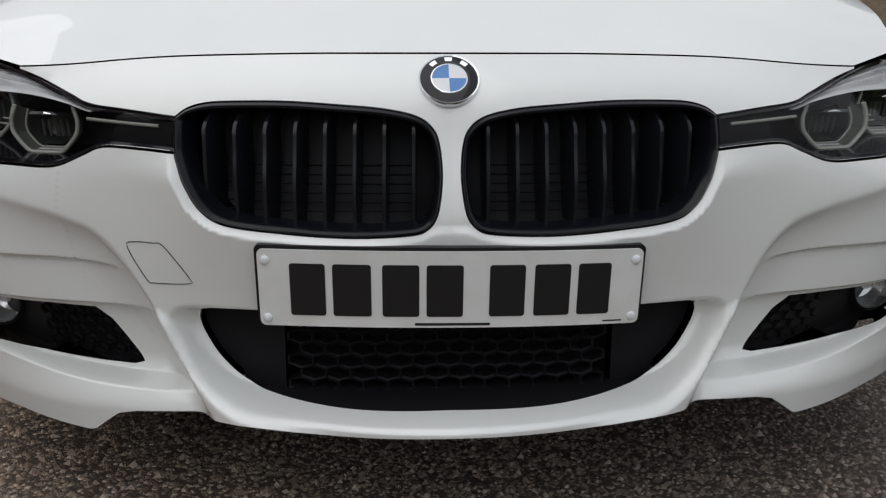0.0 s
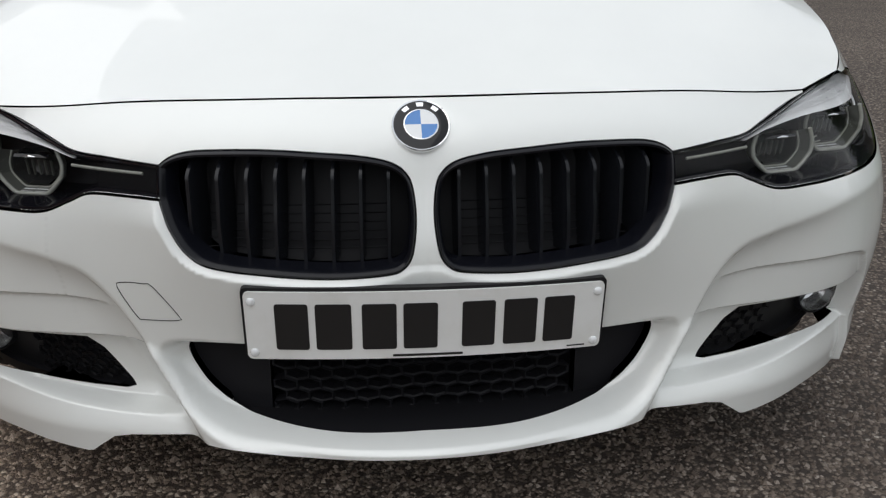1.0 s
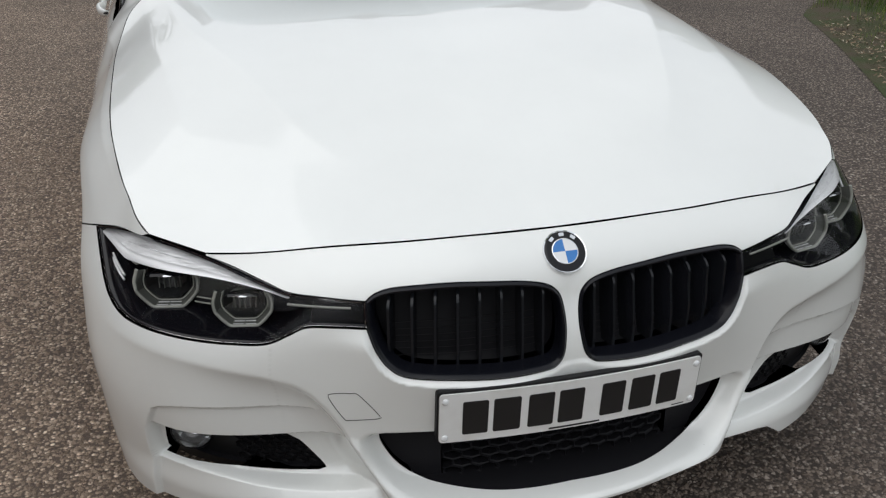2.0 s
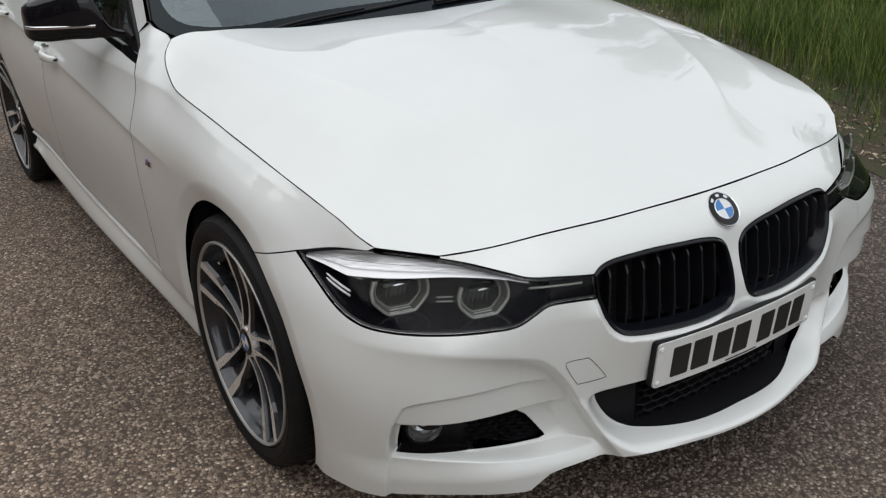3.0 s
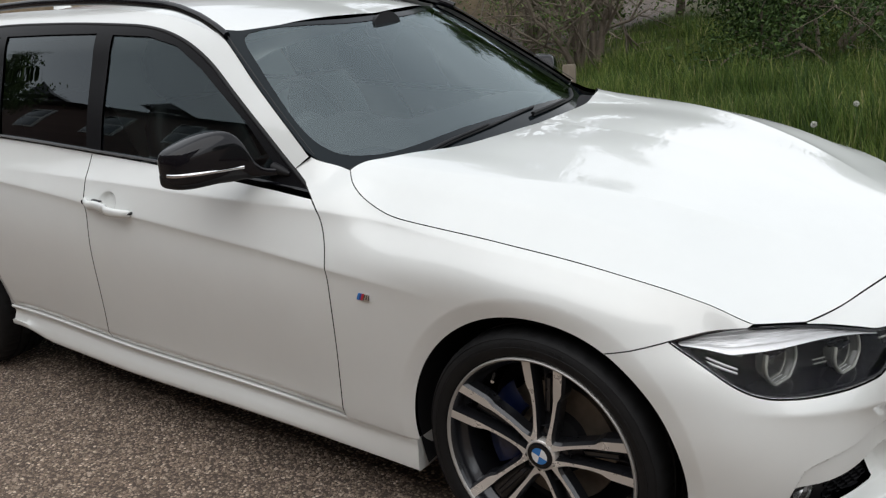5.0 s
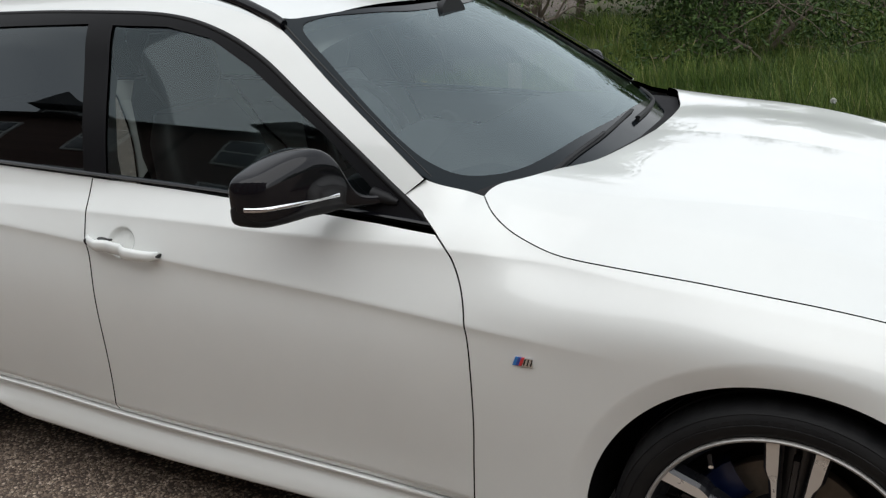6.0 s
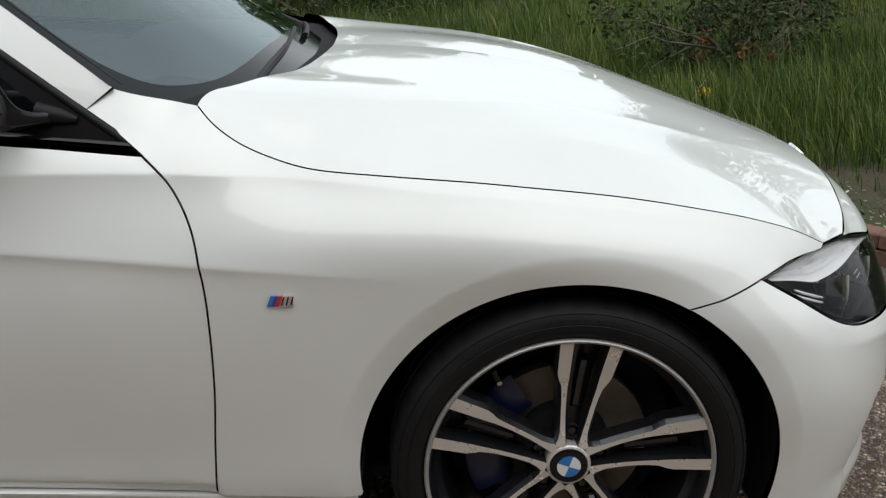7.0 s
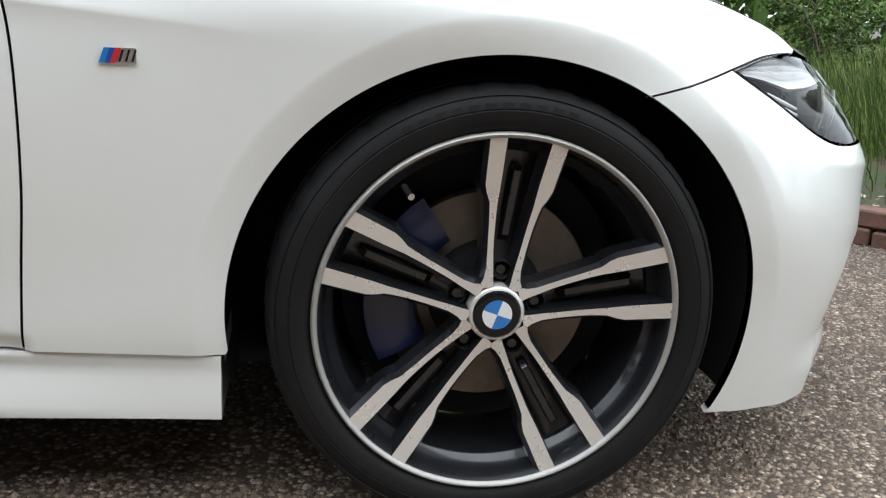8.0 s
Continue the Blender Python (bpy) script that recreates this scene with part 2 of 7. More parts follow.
def straight(points, step=0.01):
    p = np.array(points, float)
    out = []
    for b, c in zip(p[:-1], p[1:]):
        k = max(1, int(math.ceil(np.linalg.norm(c - b) / step)))
        out.append(b + (c - b) * np.linspace(0, 1, k, endpoint=False)[:, None])
    out.append(p[-1:])
    return np.concatenate(out)


def joined(*runs):
    """Runs of points one after the other, with doubled corners left out."""
    out = []
    for r in runs:
        for q in r:
            if not out or np.linalg.norm(np.array(q) - out[-1]) > 1e-4:
                out.append(np.array(q, float))
    if np.linalg.norm(out[0] - out[-1]) < 1e-4:
        out.pop()
    return np.array(out)


def inside(pts, poly):
    x, y = pts[:, 0], pts[:, 1]
    res = np.zeros(len(pts), bool)
    px, py = poly[:, 0], poly[:, 1]
    qx, qy = np.roll(px, -1), np.roll(py, -1)
    for a, b, c, d in zip(px, py, qx, qy):
        if b != d:
            res ^= ((y < b) != (y < d)) & (x < (c - a) * (y - b) / (d - b) + a)
    return res


def gap_to(pts, poly):
    """Distance of points from a closed outline."""
    best = np.full(len(pts), 1e9)
    for a, b in zip(poly, np.roll(poly, -1, 0)):
        d = b - a
        t = np.clip(((pts - a) @ d) / max(d @ d, 1e-12), 0, 1)
        best = np.minimum(best, np.hypot(*(pts - a - t[:, None] * d).T))
    return best


def shrink(poly, by, weight=(1.0, 1.0)):
    """The outline moved inwards by a small distance."""
    p = np.array(poly, float)
    w = np.array(weight)
    q = p * w
    area = np.sum(q[:, 0] * np.roll(q[:, 1], -1) - np.roll(q[:, 0], -1) * q[:, 1])
    d = np.roll(q, -1, 0) - np.roll(q, 1, 0)
    n = np.stack([-d[:, 1], d[:, 0]], 1) / np.maximum(np.linalg.norm(d, axis=1), 1e-9)[:, None]
    return (q + n * by * (1 if area > 0 else -1)) / w




def widened(v):
    """The passenger's side stands a little further out from the middle line."""
    v = np.array(v, float)
    x, z = v[:, 0], v[:, 2]
    grow = 1.010 + 0.022 * ease((x - 0.45) / 0.2) + 0.018 * (1 - ease((z - 0.36) / 0.10)) * (1 - ease((x - 0.45) / 0.25))
    v[:, 0] = np.where(x > 0, x * grow, x)
    return v


MIDDLE = np.array([0.0, 2.0, 0.5])


def panel(name, fn, outline, material, parent, holes=(), step=0.012, flange=0.012, side=1, gap=0.0016, weight=(1.0, 1.0), label="", lift=0.0, hole_flange=None, two_sided=0.0, lines=()):
    """A body panel: a trimmed piece of the surface fn(a, b), with its edges turned in."""
    w = np.array(weight)
    outline = shrink(outline, gap, weight) if gap else np.array(outline, float)
    holes = [np.array(h, float) for h in holes]
    lo, hi = outline.min(0), outline.max(0)
    sa, sb = step / w[0], step / w[1] * 0.866
    nb = int((hi[1] - lo[1]) / sb) + 2
    na = int((hi[0] - lo[0]) / sa) + 2
    gi, gj = np.meshgrid(np.arange(na), np.arange(nb))
    grid = np.stack([lo[0] + (gi + 0.5 * (gj % 2)) * sa, lo[1] + gj * sb], -1).reshape(-1, 2)
    keep = inside(grid, outline) & (gap_to(grid * w, outline * w) > 0.45 * step)
    for h in holes:
        keep &= ~inside(grid, h) & (gap_to(grid * w, h * w) > 0.45 * step)
    grid = grid[keep]
    if len(lines):
        extra = np.concatenate([np.array(l, float) for l in lines])
        ok = inside(extra, outline) & (gap_to(extra * w, outline * w) > 0.25 * step)
        for h in holes:
            ok &= ~inside(extra, h) & (gap_to(extra * w, h * w) > 0.25 * step)
        extra = extra[ok]
        tree = KDTree(len(extra))
        for i, q in enumerate(extra * w):
            tree.insert((*q, 0), i)
        tree.balance()
        grid = np.concatenate([extra, grid[[tree.find((*q, 0))[2] > 0.55 * step for q in grid * w]]])
    pts = np.concatenate([outline, *holes, grid])
    edges, start = [], 0
    loops = []
    for h in (outline, *holes):
        idx = list(range(start, start + len(h)))
        loops.append(idx)
        edges += list(zip(idx, idx[1:] + idx[:1]))
        start += len(h)
    vs, _, fs, ov, _, _ = delaunay_2d_cdt([Vector(q) for q in pts * w], edges, [], 0, 1e-7)
    flat = np.array([tuple(v) for v in vs]) / w
    tri = np.array([f[:3] for f in fs])
    mid = flat[tri].mean(1)
    ok = inside(mid, outline)
    for h in holes:
        ok &= ~inside(mid, h)
    tri = tri[ok]
    place = fn(flat[:, 0], flat[:, 1])
    e = 0.0008
    da = fn(flat[:, 0] + e / w[0], flat[:, 1]) - fn(flat[:, 0] - e / w[0], flat[:, 1])
    db = fn(flat[:, 0], flat[:, 1] + e / w[1]) - fn(flat[:, 0], flat[:, 1] - e / w[1])
    nor = np.cross(da, db)
    nor /= np.maximum(np.linalg.norm(nor, axis=1), 1e-12)[:, None]
    if np.sum(nor * (place - MIDDLE)) < 0:
        nor = -nor
    place = place + nor * lift
    new_of = {}
    for n_, olds in enumerate(ov):
        for o in olds:
            new_of[o] = n_
    verts, norms, faces = [place], [nor], []
    tn = np.cross(place[tri[:, 1]] - place[tri[:, 0]], place[tri[:, 2]] - place[tri[:, 0]])
    flip = np.sum(tn * nor[tri[:, 0]], 1) < 0
    tri[flip] = tri[flip][:, ::-1]
    faces += tri.tolist()
    base = len(place)
    if two_sided:
        verts.append(place - nor * two_sided)
        norms.append(-nor)
        faces += (tri[:, ::-1] + base).tolist()
        base += len(place)
    for k, loop in enumerate(loops):
        depth = flange if k == 0 or hole_flange is None else hole_flange
        if not depth:
            continue
        ids = [new_of[i] for i in loop if i in new_of]
        top, n0 = place[ids], nor[ids]
        run = np.roll(top, -1, 0) - np.roll(top, 1, 0)
        out = np.cross(run, n0)
        out /= np.maximum(np.linalg.norm(out, axis=1), 1e-9)[:, None]
        m = len(ids)
        poly = outline if k == 0 else holes[k - 1]
        area = np.sum(poly[:, 0] * np.roll(poly[:, 1], -1) - np.roll(poly[:, 0], -1) * poly[:, 1])
        inward = fn(*(shrink(poly, 0.002, w).T))[[i - loop[0] for i in loop if i in new_of]] - (top - n0 * lift)
        sgn = -1 if np.sum(out * inward) > 0 else 1
        out = out * sgn * (1 if k == 0 else -1)
        round_n = out * 0.7 + n0 * 0.7
        verts += [top, top - n0 * 0.0015 + out * 0.0008, top - n0 * depth]
        norms += [round_n, out, out]
        for lvl in (0, 1):
            for i in range(m):
                j = (i + 1) % m
                a, b = base + lvl * m + i, base + lvl * m + j
                q = [a, b, b + m, a + m]
                faces.append(q if (sgn > 0) == (k == 0) else q[::-1])
        base += 3 * m
    verts, norms = np.concatenate(verts), np.concatenate(norms)
    verts = widened(verts)
    if side < 0:
        verts, norms = widened(verts * [-1, 1, 1]), norms * [-1, 1, 1]
        faces = [f[::-1] for f in faces]
    return link_mesh(name, verts, faces, material, parent, label, normals=norms)


def tube(points, radius, sides=8, closed=False, flatten=(1.0, 1.0), up=(0, 0, 1), caps=True):
    """Verts and faces of a tube along points; radius may be one number or one for each point."""
    p = np.array(points, float)
    n = len(p)
    rad = np.full(n, radius) if np.isscalar(radius) else np.array(radius, float)
    tan = (np.roll(p, -1, 0) - np.roll(p, 1, 0)) if closed else np.gradient(p, axis=0)
    tan /= np.maximum(np.linalg.norm(tan, axis=1), 1e-9)[:, None]
    ref = np.array(up, float)
    s = np.cross(tan, ref)
    bad = np.linalg.norm(s, axis=1) < 1e-3
    s[bad] = np.cross(tan[bad], [1, 0.2, 0])
    s /= np.linalg.norm(s, axis=1)[:, None]
    t = np.cross(s, tan)
    ang = np.linspace(0, 2 * np.pi, sides, endpoint=False)
    ring = p[:, None] + rad[:, None, None] * (np.cos(ang)[None, :, None] * s[:, None] * flatten[0] + np.sin(ang)[None, :, None] * t[:, None] * flatten[1])
    verts = ring.reshape(-1, 3)
    faces = []
    for i in range(n if closed else n - 1):
        j = (i + 1) % n
        for k in range(sides):
            q = (k + 1) % sides
            faces.append([i * sides + k, i * sides + q, j * sides + q, j * sides + k])
    if caps and not closed:
        faces += [list(range(sides))[::-1], list(range((n - 1) * sides, n * sides))]
    return verts, faces


def merged(*meshes):
    vs, fs, base = [], [], 0
    for v, f in meshes:
        vs.append(np.asarray(v, float))
        fs += [[i + base for i in q] for q in f]
        base += len(v)
    return np.concatenate(vs), fs


def loft(rows, closed=False, cap=False):
    """Verts and faces of a skin over rows of equally many points."""
    r = np.array(rows, float)
    n, m = r.shape[:2]
    faces = []
    for i in range(n - 1):
        for k in range(m if closed else m - 1):
            q = (k + 1) % m
            faces.append([i * m + k, i * m + q, (i + 1) * m + q, (i + 1) * m + k])
    if cap:
        faces += [list(range(m))[::-1], list(range((n - 1) * m, n * m))]
    return r.reshape(-1, 3), faces


def block(name, lo, hi, material, parent, bevel=0.003, label="", segments=2):
    bm = bmesh.new()
    bmesh.ops.create_cube(bm, size=1)
    lo, hi = Vector(lo), Vector(hi)
    for v in bm.verts:
        v.co = Vector((lo[i] + (v.co[i] + 0.5) * (hi[i] - lo[i]) for i in range(3)))
    if bevel:
        bmesh.ops.bevel(bm, geom=bm.edges[:], offset=bevel, segments=segments, profile=0.5, affect="EDGES")
    return part(name, bm, material, parent, label, smooth=40)


def skin(name, mesh, material, parent, label="", smooth=True, fix=True, angle=50):
    """Links verts and faces as a part, with even normals."""
    bm = bmesh.new()
    vs = [bm.verts.new(tuple(map(float, v))) for v in mesh[0]]
    for f in mesh[1]:
        try:
            bm.faces.new([vs[i] for i in f])
        except ValueError:
            pass
    bmesh.ops.remove_doubles(bm, verts=bm.verts, dist=1e-5)
    return part(name, bm, material, parent, label, smooth=angle if smooth else None)


def flipped(mesh, side):
    """The mesh as built for the driver's side, or mirrored to the other side."""
    v = np.array(mesh[0], float)
    return (v, mesh[1]) if side > 0 else (widened(v * [-1, 1, 1]), [list(f)[::-1] for f in mesh[1]])


# ---- body surfaces of the car (front at y = 0, driver's side at negative x) ----
AXIS = 0.9
HALF = np.pi / 2


def station(y):
    return HALF + (np.asarray(y, float) - AXIS) / AXIS


WRAP_U = [0, HALF / 6, HALF / 3, HALF / 2, HALF * 2 / 3, HALF * 5 / 6, HALF, *station([1.46, 2.3, 3.2, 3.7, 4.35])]
WRAP_Z = [0.15, 0.25, 0.36, 0.46, 0.54, 0.61, 0.68, 0.76, 0.84, 0.92, 1.0]
WRAP_ROWS = (
    "850 852 848 862 850 826 796 692 560 420 280", "872 874 875 885 872 848 815 700 570 430 290",
    "925 925 920 918 913 900 855 745 600 450 300", "985 1002 1024 1022 1002 956 896 825 690 520 360",
    "985 998 1009 1013 1000 975 930 884 805 700 580", "890 915 930 940 942 937 918 888 812 680 545",
    "860 880 893 897 899 899 896 882 812 700 575", "820 868 881 889 895 898 897 883 847 793 692",
    "820 870 888 897 903 906 904 892 868 822 775", "820 865 885 900 908 912 912 903 880 840 800",
    "830 880 900 910 915 916 915 908 885 845 805", "800 830 850 865 872 875 872 860 840 810 775")
wrap_base = sheet(WRAP_U, WRAP_Z, [[float(v) / 1000 for v in row.split()] for row in WRAP_ROWS])
FRONT_AXLE, REAR_AXLE, HUB_Z = 0.827, 3.61, 0.325

side_crease = line([(1.0, 0.69), (1.3, 0.718), (1.75, 0.757), (2.25, 0.790), (2.55, 0.812), (3.1, 0.846), (4.3, 0.88)])
bumper_crease = line([(0.50, 0.43), (0.56, 0.470), (0.61, 0.491), (0.69, 0.512), (0.78, 0.528), (0.866, 0.536), (0.944, 0.542), (1.026, 0.561), (1.12, 0.62)])
rib_edge = line([(0.20, 0.366), (0.225, 0.386), (0.272, 0.422), (0.327, 0.459), (0.385, 0.492), (0.43, 0.520), (0.467, 0.546), (0.60, 0.61)])
fog_top = line([(0.44, 0.37), (0.55, 0.403), (0.73, 0.416), (0.83, 0.406), (0.865, 0.386), (0.90, 0.33)])
fog_out = line([(0.15, 0.917), (0.26, 0.902), (0.35, 0.886), (0.40, 0.862)])
fog_lip = line([(0.44, 0.352), (0.60, 0.356), (0.75, 0.361), (0.90, 0.363)])
chin_reach = line([(0, 0.082), (0.107, 0.072), (0.19, 0.061), (0.266, 0.052), (0.32, 0.044), (0.36, 0.034), (0.40, 0.021), (0.44, 0.011), (0.50, 0.004), (0.56, 0.0), (0.65, 0.0)])
chin_edge = line([(0, 0.2195), (0.26, 0.2195), (0.30, 0.2205), (0.335, 0.225), (0.37, 0.238), (0.40, 0.258), (0.43, 0.290), (0.46, 0.330), (0.52, 0.345), (0.65, 0.345)])
shelf_top = line([(0.40, 0.232), (0.56, 0.233), (0.70, 0.245), (0.80, 0.257), (0.92, 0.262)])


hood_base = sheet([0, 0.25, 0.45, 0.65, 0.82], [0.15, 0.35, 0.6, 0.9, 1.2, 1.5], [
    [0.718, 0.795, 0.877, 0.944, 0.972, 0.966], [0.710, 0.784, 0.871, 0.943, 0.972, 0.972], [0.685, 0.758, 0.854, 0.929, 0.963, 0.983],
    [0.621, 0.723, 0.829, 0.904, 0.942, 0.983], [0.515, 0.689, 0.781, 0.834, 0.853, 0.925]])
hood_ridge = line([(0.1, 0.19), (0.28, 0.292), (0.38, 0.338), (0.46, 0.386), (0.74, 0.50), (1.03, 0.60), (1.3, 0.655), (1.5, 0.68)])

hood_fold = line([(0.1, 0.60), (0.55, 0.648), (0.72, 0.664), (1.035, 0.696), (1.40, 0.722), (1.55, 0.73)])


SHUT_PLAN = [(0.738, 0.36), (0.758, 0.40), (0.769, 0.45), (0.780, 0.50), (0.794, 0.60), (0.804, 0.70), (0.809, 0.80), (0.811, 0.90), (0.811, 1.0), (0.811, 1.1), (0.810, 1.2), (0.806, 1.28), (0.797, 1.34), (0.784, 1.40), (0.766, 1.44), (0.737, 1.47)]
SHUT_RISE = (0.704, 0.728, 0.749, 0.765, 0.789, 0.809, 0.824, 0.835, 0.845, 0.853, 0.861, 0.870, 0.886, 0.911, 0.936, 0.958)
edge_x = line([(y, x) for x, y in SHUT_PLAN])
edge_lift = line([(y, z - float(hood_base(x, y))) for (x, y), z in zip(SHUT_PLAN, SHUT_RISE)])


def hood(x, y):
    x, y = np.asarray(x, float), np.asarray(y, float)
    d = np.abs(x) - hood_ridge(y)
    fade = ease((y - 0.28) / 0.3)
    soft_d = np.sqrt(d * d + 0.004**2) - 0.004
    step_ = 0.0085 * fade * np.where(d < 0, np.exp(-soft_d / 0.12), np.exp(-soft_d / 0.075))
    d = np.abs(x) - hood_fold(y)
    soft_d = np.sqrt(d * d + 0.006**2) - 0.006
    step_ = step_ + 0.0045 * ease((y - 0.45) / 0.25) * np.where(d < 0, np.exp(-soft_d / 0.06), np.exp(-soft_d / 0.035))
    rim = edge_lift(y) * np.exp(-((np.abs(x) - edge_x(y)) / 0.085) ** 2) * ease((y - 0.28) / 0.13)
    return np.stack([x, y, hood_base(np.abs(x), y) + step_ + rim], -1)


shoulder = line([(0.42, 0.712), (0.50, 0.748), (0.60, 0.775), (0.68, 0.791), (0.90, 0.820), (1.10, 0.839), (1.30, 0.860), (1.52, 0.874), (1.87, 0.877), (2.13, 0.881), (2.6, 0.886), (4.3, 0.89)])


def ridge(y, z):
    """How far the shoulder line stands out."""
    d = z - shoulder(y)
    soft_d = np.sqrt(d * d + 0.003**2) - 0.003
    return 0.0085 * ease((y - 0.45) / 0.3) * ease((3.4 - y) / 1.2) * np.where(d > 0, np.exp(-soft_d / 0.075), np.exp(-soft_d / 0.026))


shut_u, shut_z, shut_r = [], [], []
for x, y in SHUT_PLAN + [(0.727, 1.53), (0.728, 1.609), (0.74, 1.7)]:
    shut_u.append(math.atan2(x, AXIS - y) if y < AXIS else float(station(y)))
    shut_z.append(float(hood(-x, y)[2]) if y < 1.5 else {1.53: 0.977, 1.609: 0.993, 1.7: 1.0}[y])
    shut_r.append((math.hypot(x, AXIS - y) if y < AXIS else x) - float(ridge(y, shut_z[-1])))
shut_off = line([(u, r - float(wrap_base(u, z))) for u, z, r in zip(shut_u, shut_z, shut_r)])
shut_height = line(list(zip(shut_u, shut_z)))
BONNET_FRONT = [(0, 0.1505), (0.148, 0.157), (0.30, 0.174), (0.462, 0.213), (0.547, 0.239), (0.639, 0.278)]
SILL_TOP = [(1.205, 0.267), (1.465, 0.279), (1.77, 0.295), (2.09, 0.303), (2.575, 0.310), (3.04, 0.331), (3.235, 0.335)]
sill_line = line(SILL_TOP)
HANDLES = ((2.42, 0.812), (3.29, 0.868))
nose_pts = [(math.atan2(x, AXIS - y), float(hood(-x, y)[2]), math.hypot(x, AXIS - y)) for x, y in BONNET_FRONT + [(0.70, 0.32)]]
nose_off = line([(u, r - float(wrap_base(u, z))) for u, z, r in nose_pts])
nose_height = line([(u, z) for u, z, r in nose_pts])


cabin_x = sheet([1.5, 2.1, 2.6, 3.4, 4.4], [0.88, 1.1, 1.25, 1.36, 1.46], [
    [0.81, 0.70, 0.61, 0.53, 0.43], [0.83, 0.74, 0.655, 0.575, 0.45], [0.84, 0.755, 0.68, 0.61, 0.48], [0.845, 0.765, 0.69, 0.62, 0.49], [0.81, 0.73, 0.65, 0.58, 0.45]])


def band(s):
    return s * s / (s + 0.12)


GRILLE = [(0.445, 0.634), (0.43, 0.645), (0.405, 0.652), (0.367, 0.655), (0.275, 0.656), (0.184, 0.652), (0.11, 0.647), (0.056, 0.637), (0.030, 0.621), (0.020, 0.600), (0.016, 0.567), (0.018, 0.537),
          (0.025, 0.507), (0.041, 0.490), (0.07, 0.484), (0.158, 0.482), (0.262, 0.486), (0.355, 0.493), (0.395, 0.511), (0.42, 0.542), (0.434, 0.572), (0.44, 0.587)]
INTAKE = [(0, 0.372), (0.20, 0.372), (0.36, 0.370), (0.402, 0.367), (0.427, 0.354), (0.430, 0.338), (0.417, 0.312), (0.392, 0.281), (0.350, 0.251), (0.29, 0.237), (0.14, 0.233), (0, 0.233)]
GRILLE_LOOP, INTAKE_LOOP = curve_through(GRILLE, 0.012), np.concatenate([curve_through(INTAKE, 0.012), [(-0.2, 0.236), (-0.2, 0.372)]])


def kidney_lip(u, z):
    """How far the folded lip round the lower kidney edges stands out."""
    out = np.zeros(np.shape(u))
    near = (u < 0.62) & (z < 0.62) & (z > 0.34)
    if np.any(near):
        p = np.stack([u[near], z[near]], 1)
        far = np.where(inside(p, GRILLE_LOOP), 0, gap_to(p * [0.9, 1], GRILLE_LOOP * [0.9, 1]))
        rise = np.where(far < 0.012, 0.25 + 0.75 * ease(far / 0.012), np.exp(-np.maximum(far - 0.012, 0) / 0.050))
        w = np.maximum(ease((p[:, 0] - 0.2) / 0.1) * ease((0.595 - p[:, 1]) / 0.05), ease((0.496 - p[:, 1]) / 0.014))
        out[near] = 0.011 * rise * w * (0.35 + 0.65 * ease((p[:, 0] - 0.03) / 0.12))
    return out


def intake_wall(u, z):
    """How far the white wall inside the rib sinks towards the lower intake."""
    out = np.zeros(np.shape(u))
    near = (u > 0.14) & (u < 0.55) & (z < 0.40)
    if np.any(near):
        p = np.stack([u[near], z[near]], 1)
        far = np.where(inside(p, INTAKE_LOOP), 0, gap_to(p * [0.9, 1], INTAKE_LOOP * [0.9, 1]))
        out[near] = 0.030 * (1 - ease(far / 0.030)) * ease((p[:, 0] - 0.14) / 0.22) * ease((0.372 - p[:, 1]) / 0.022)
    return out


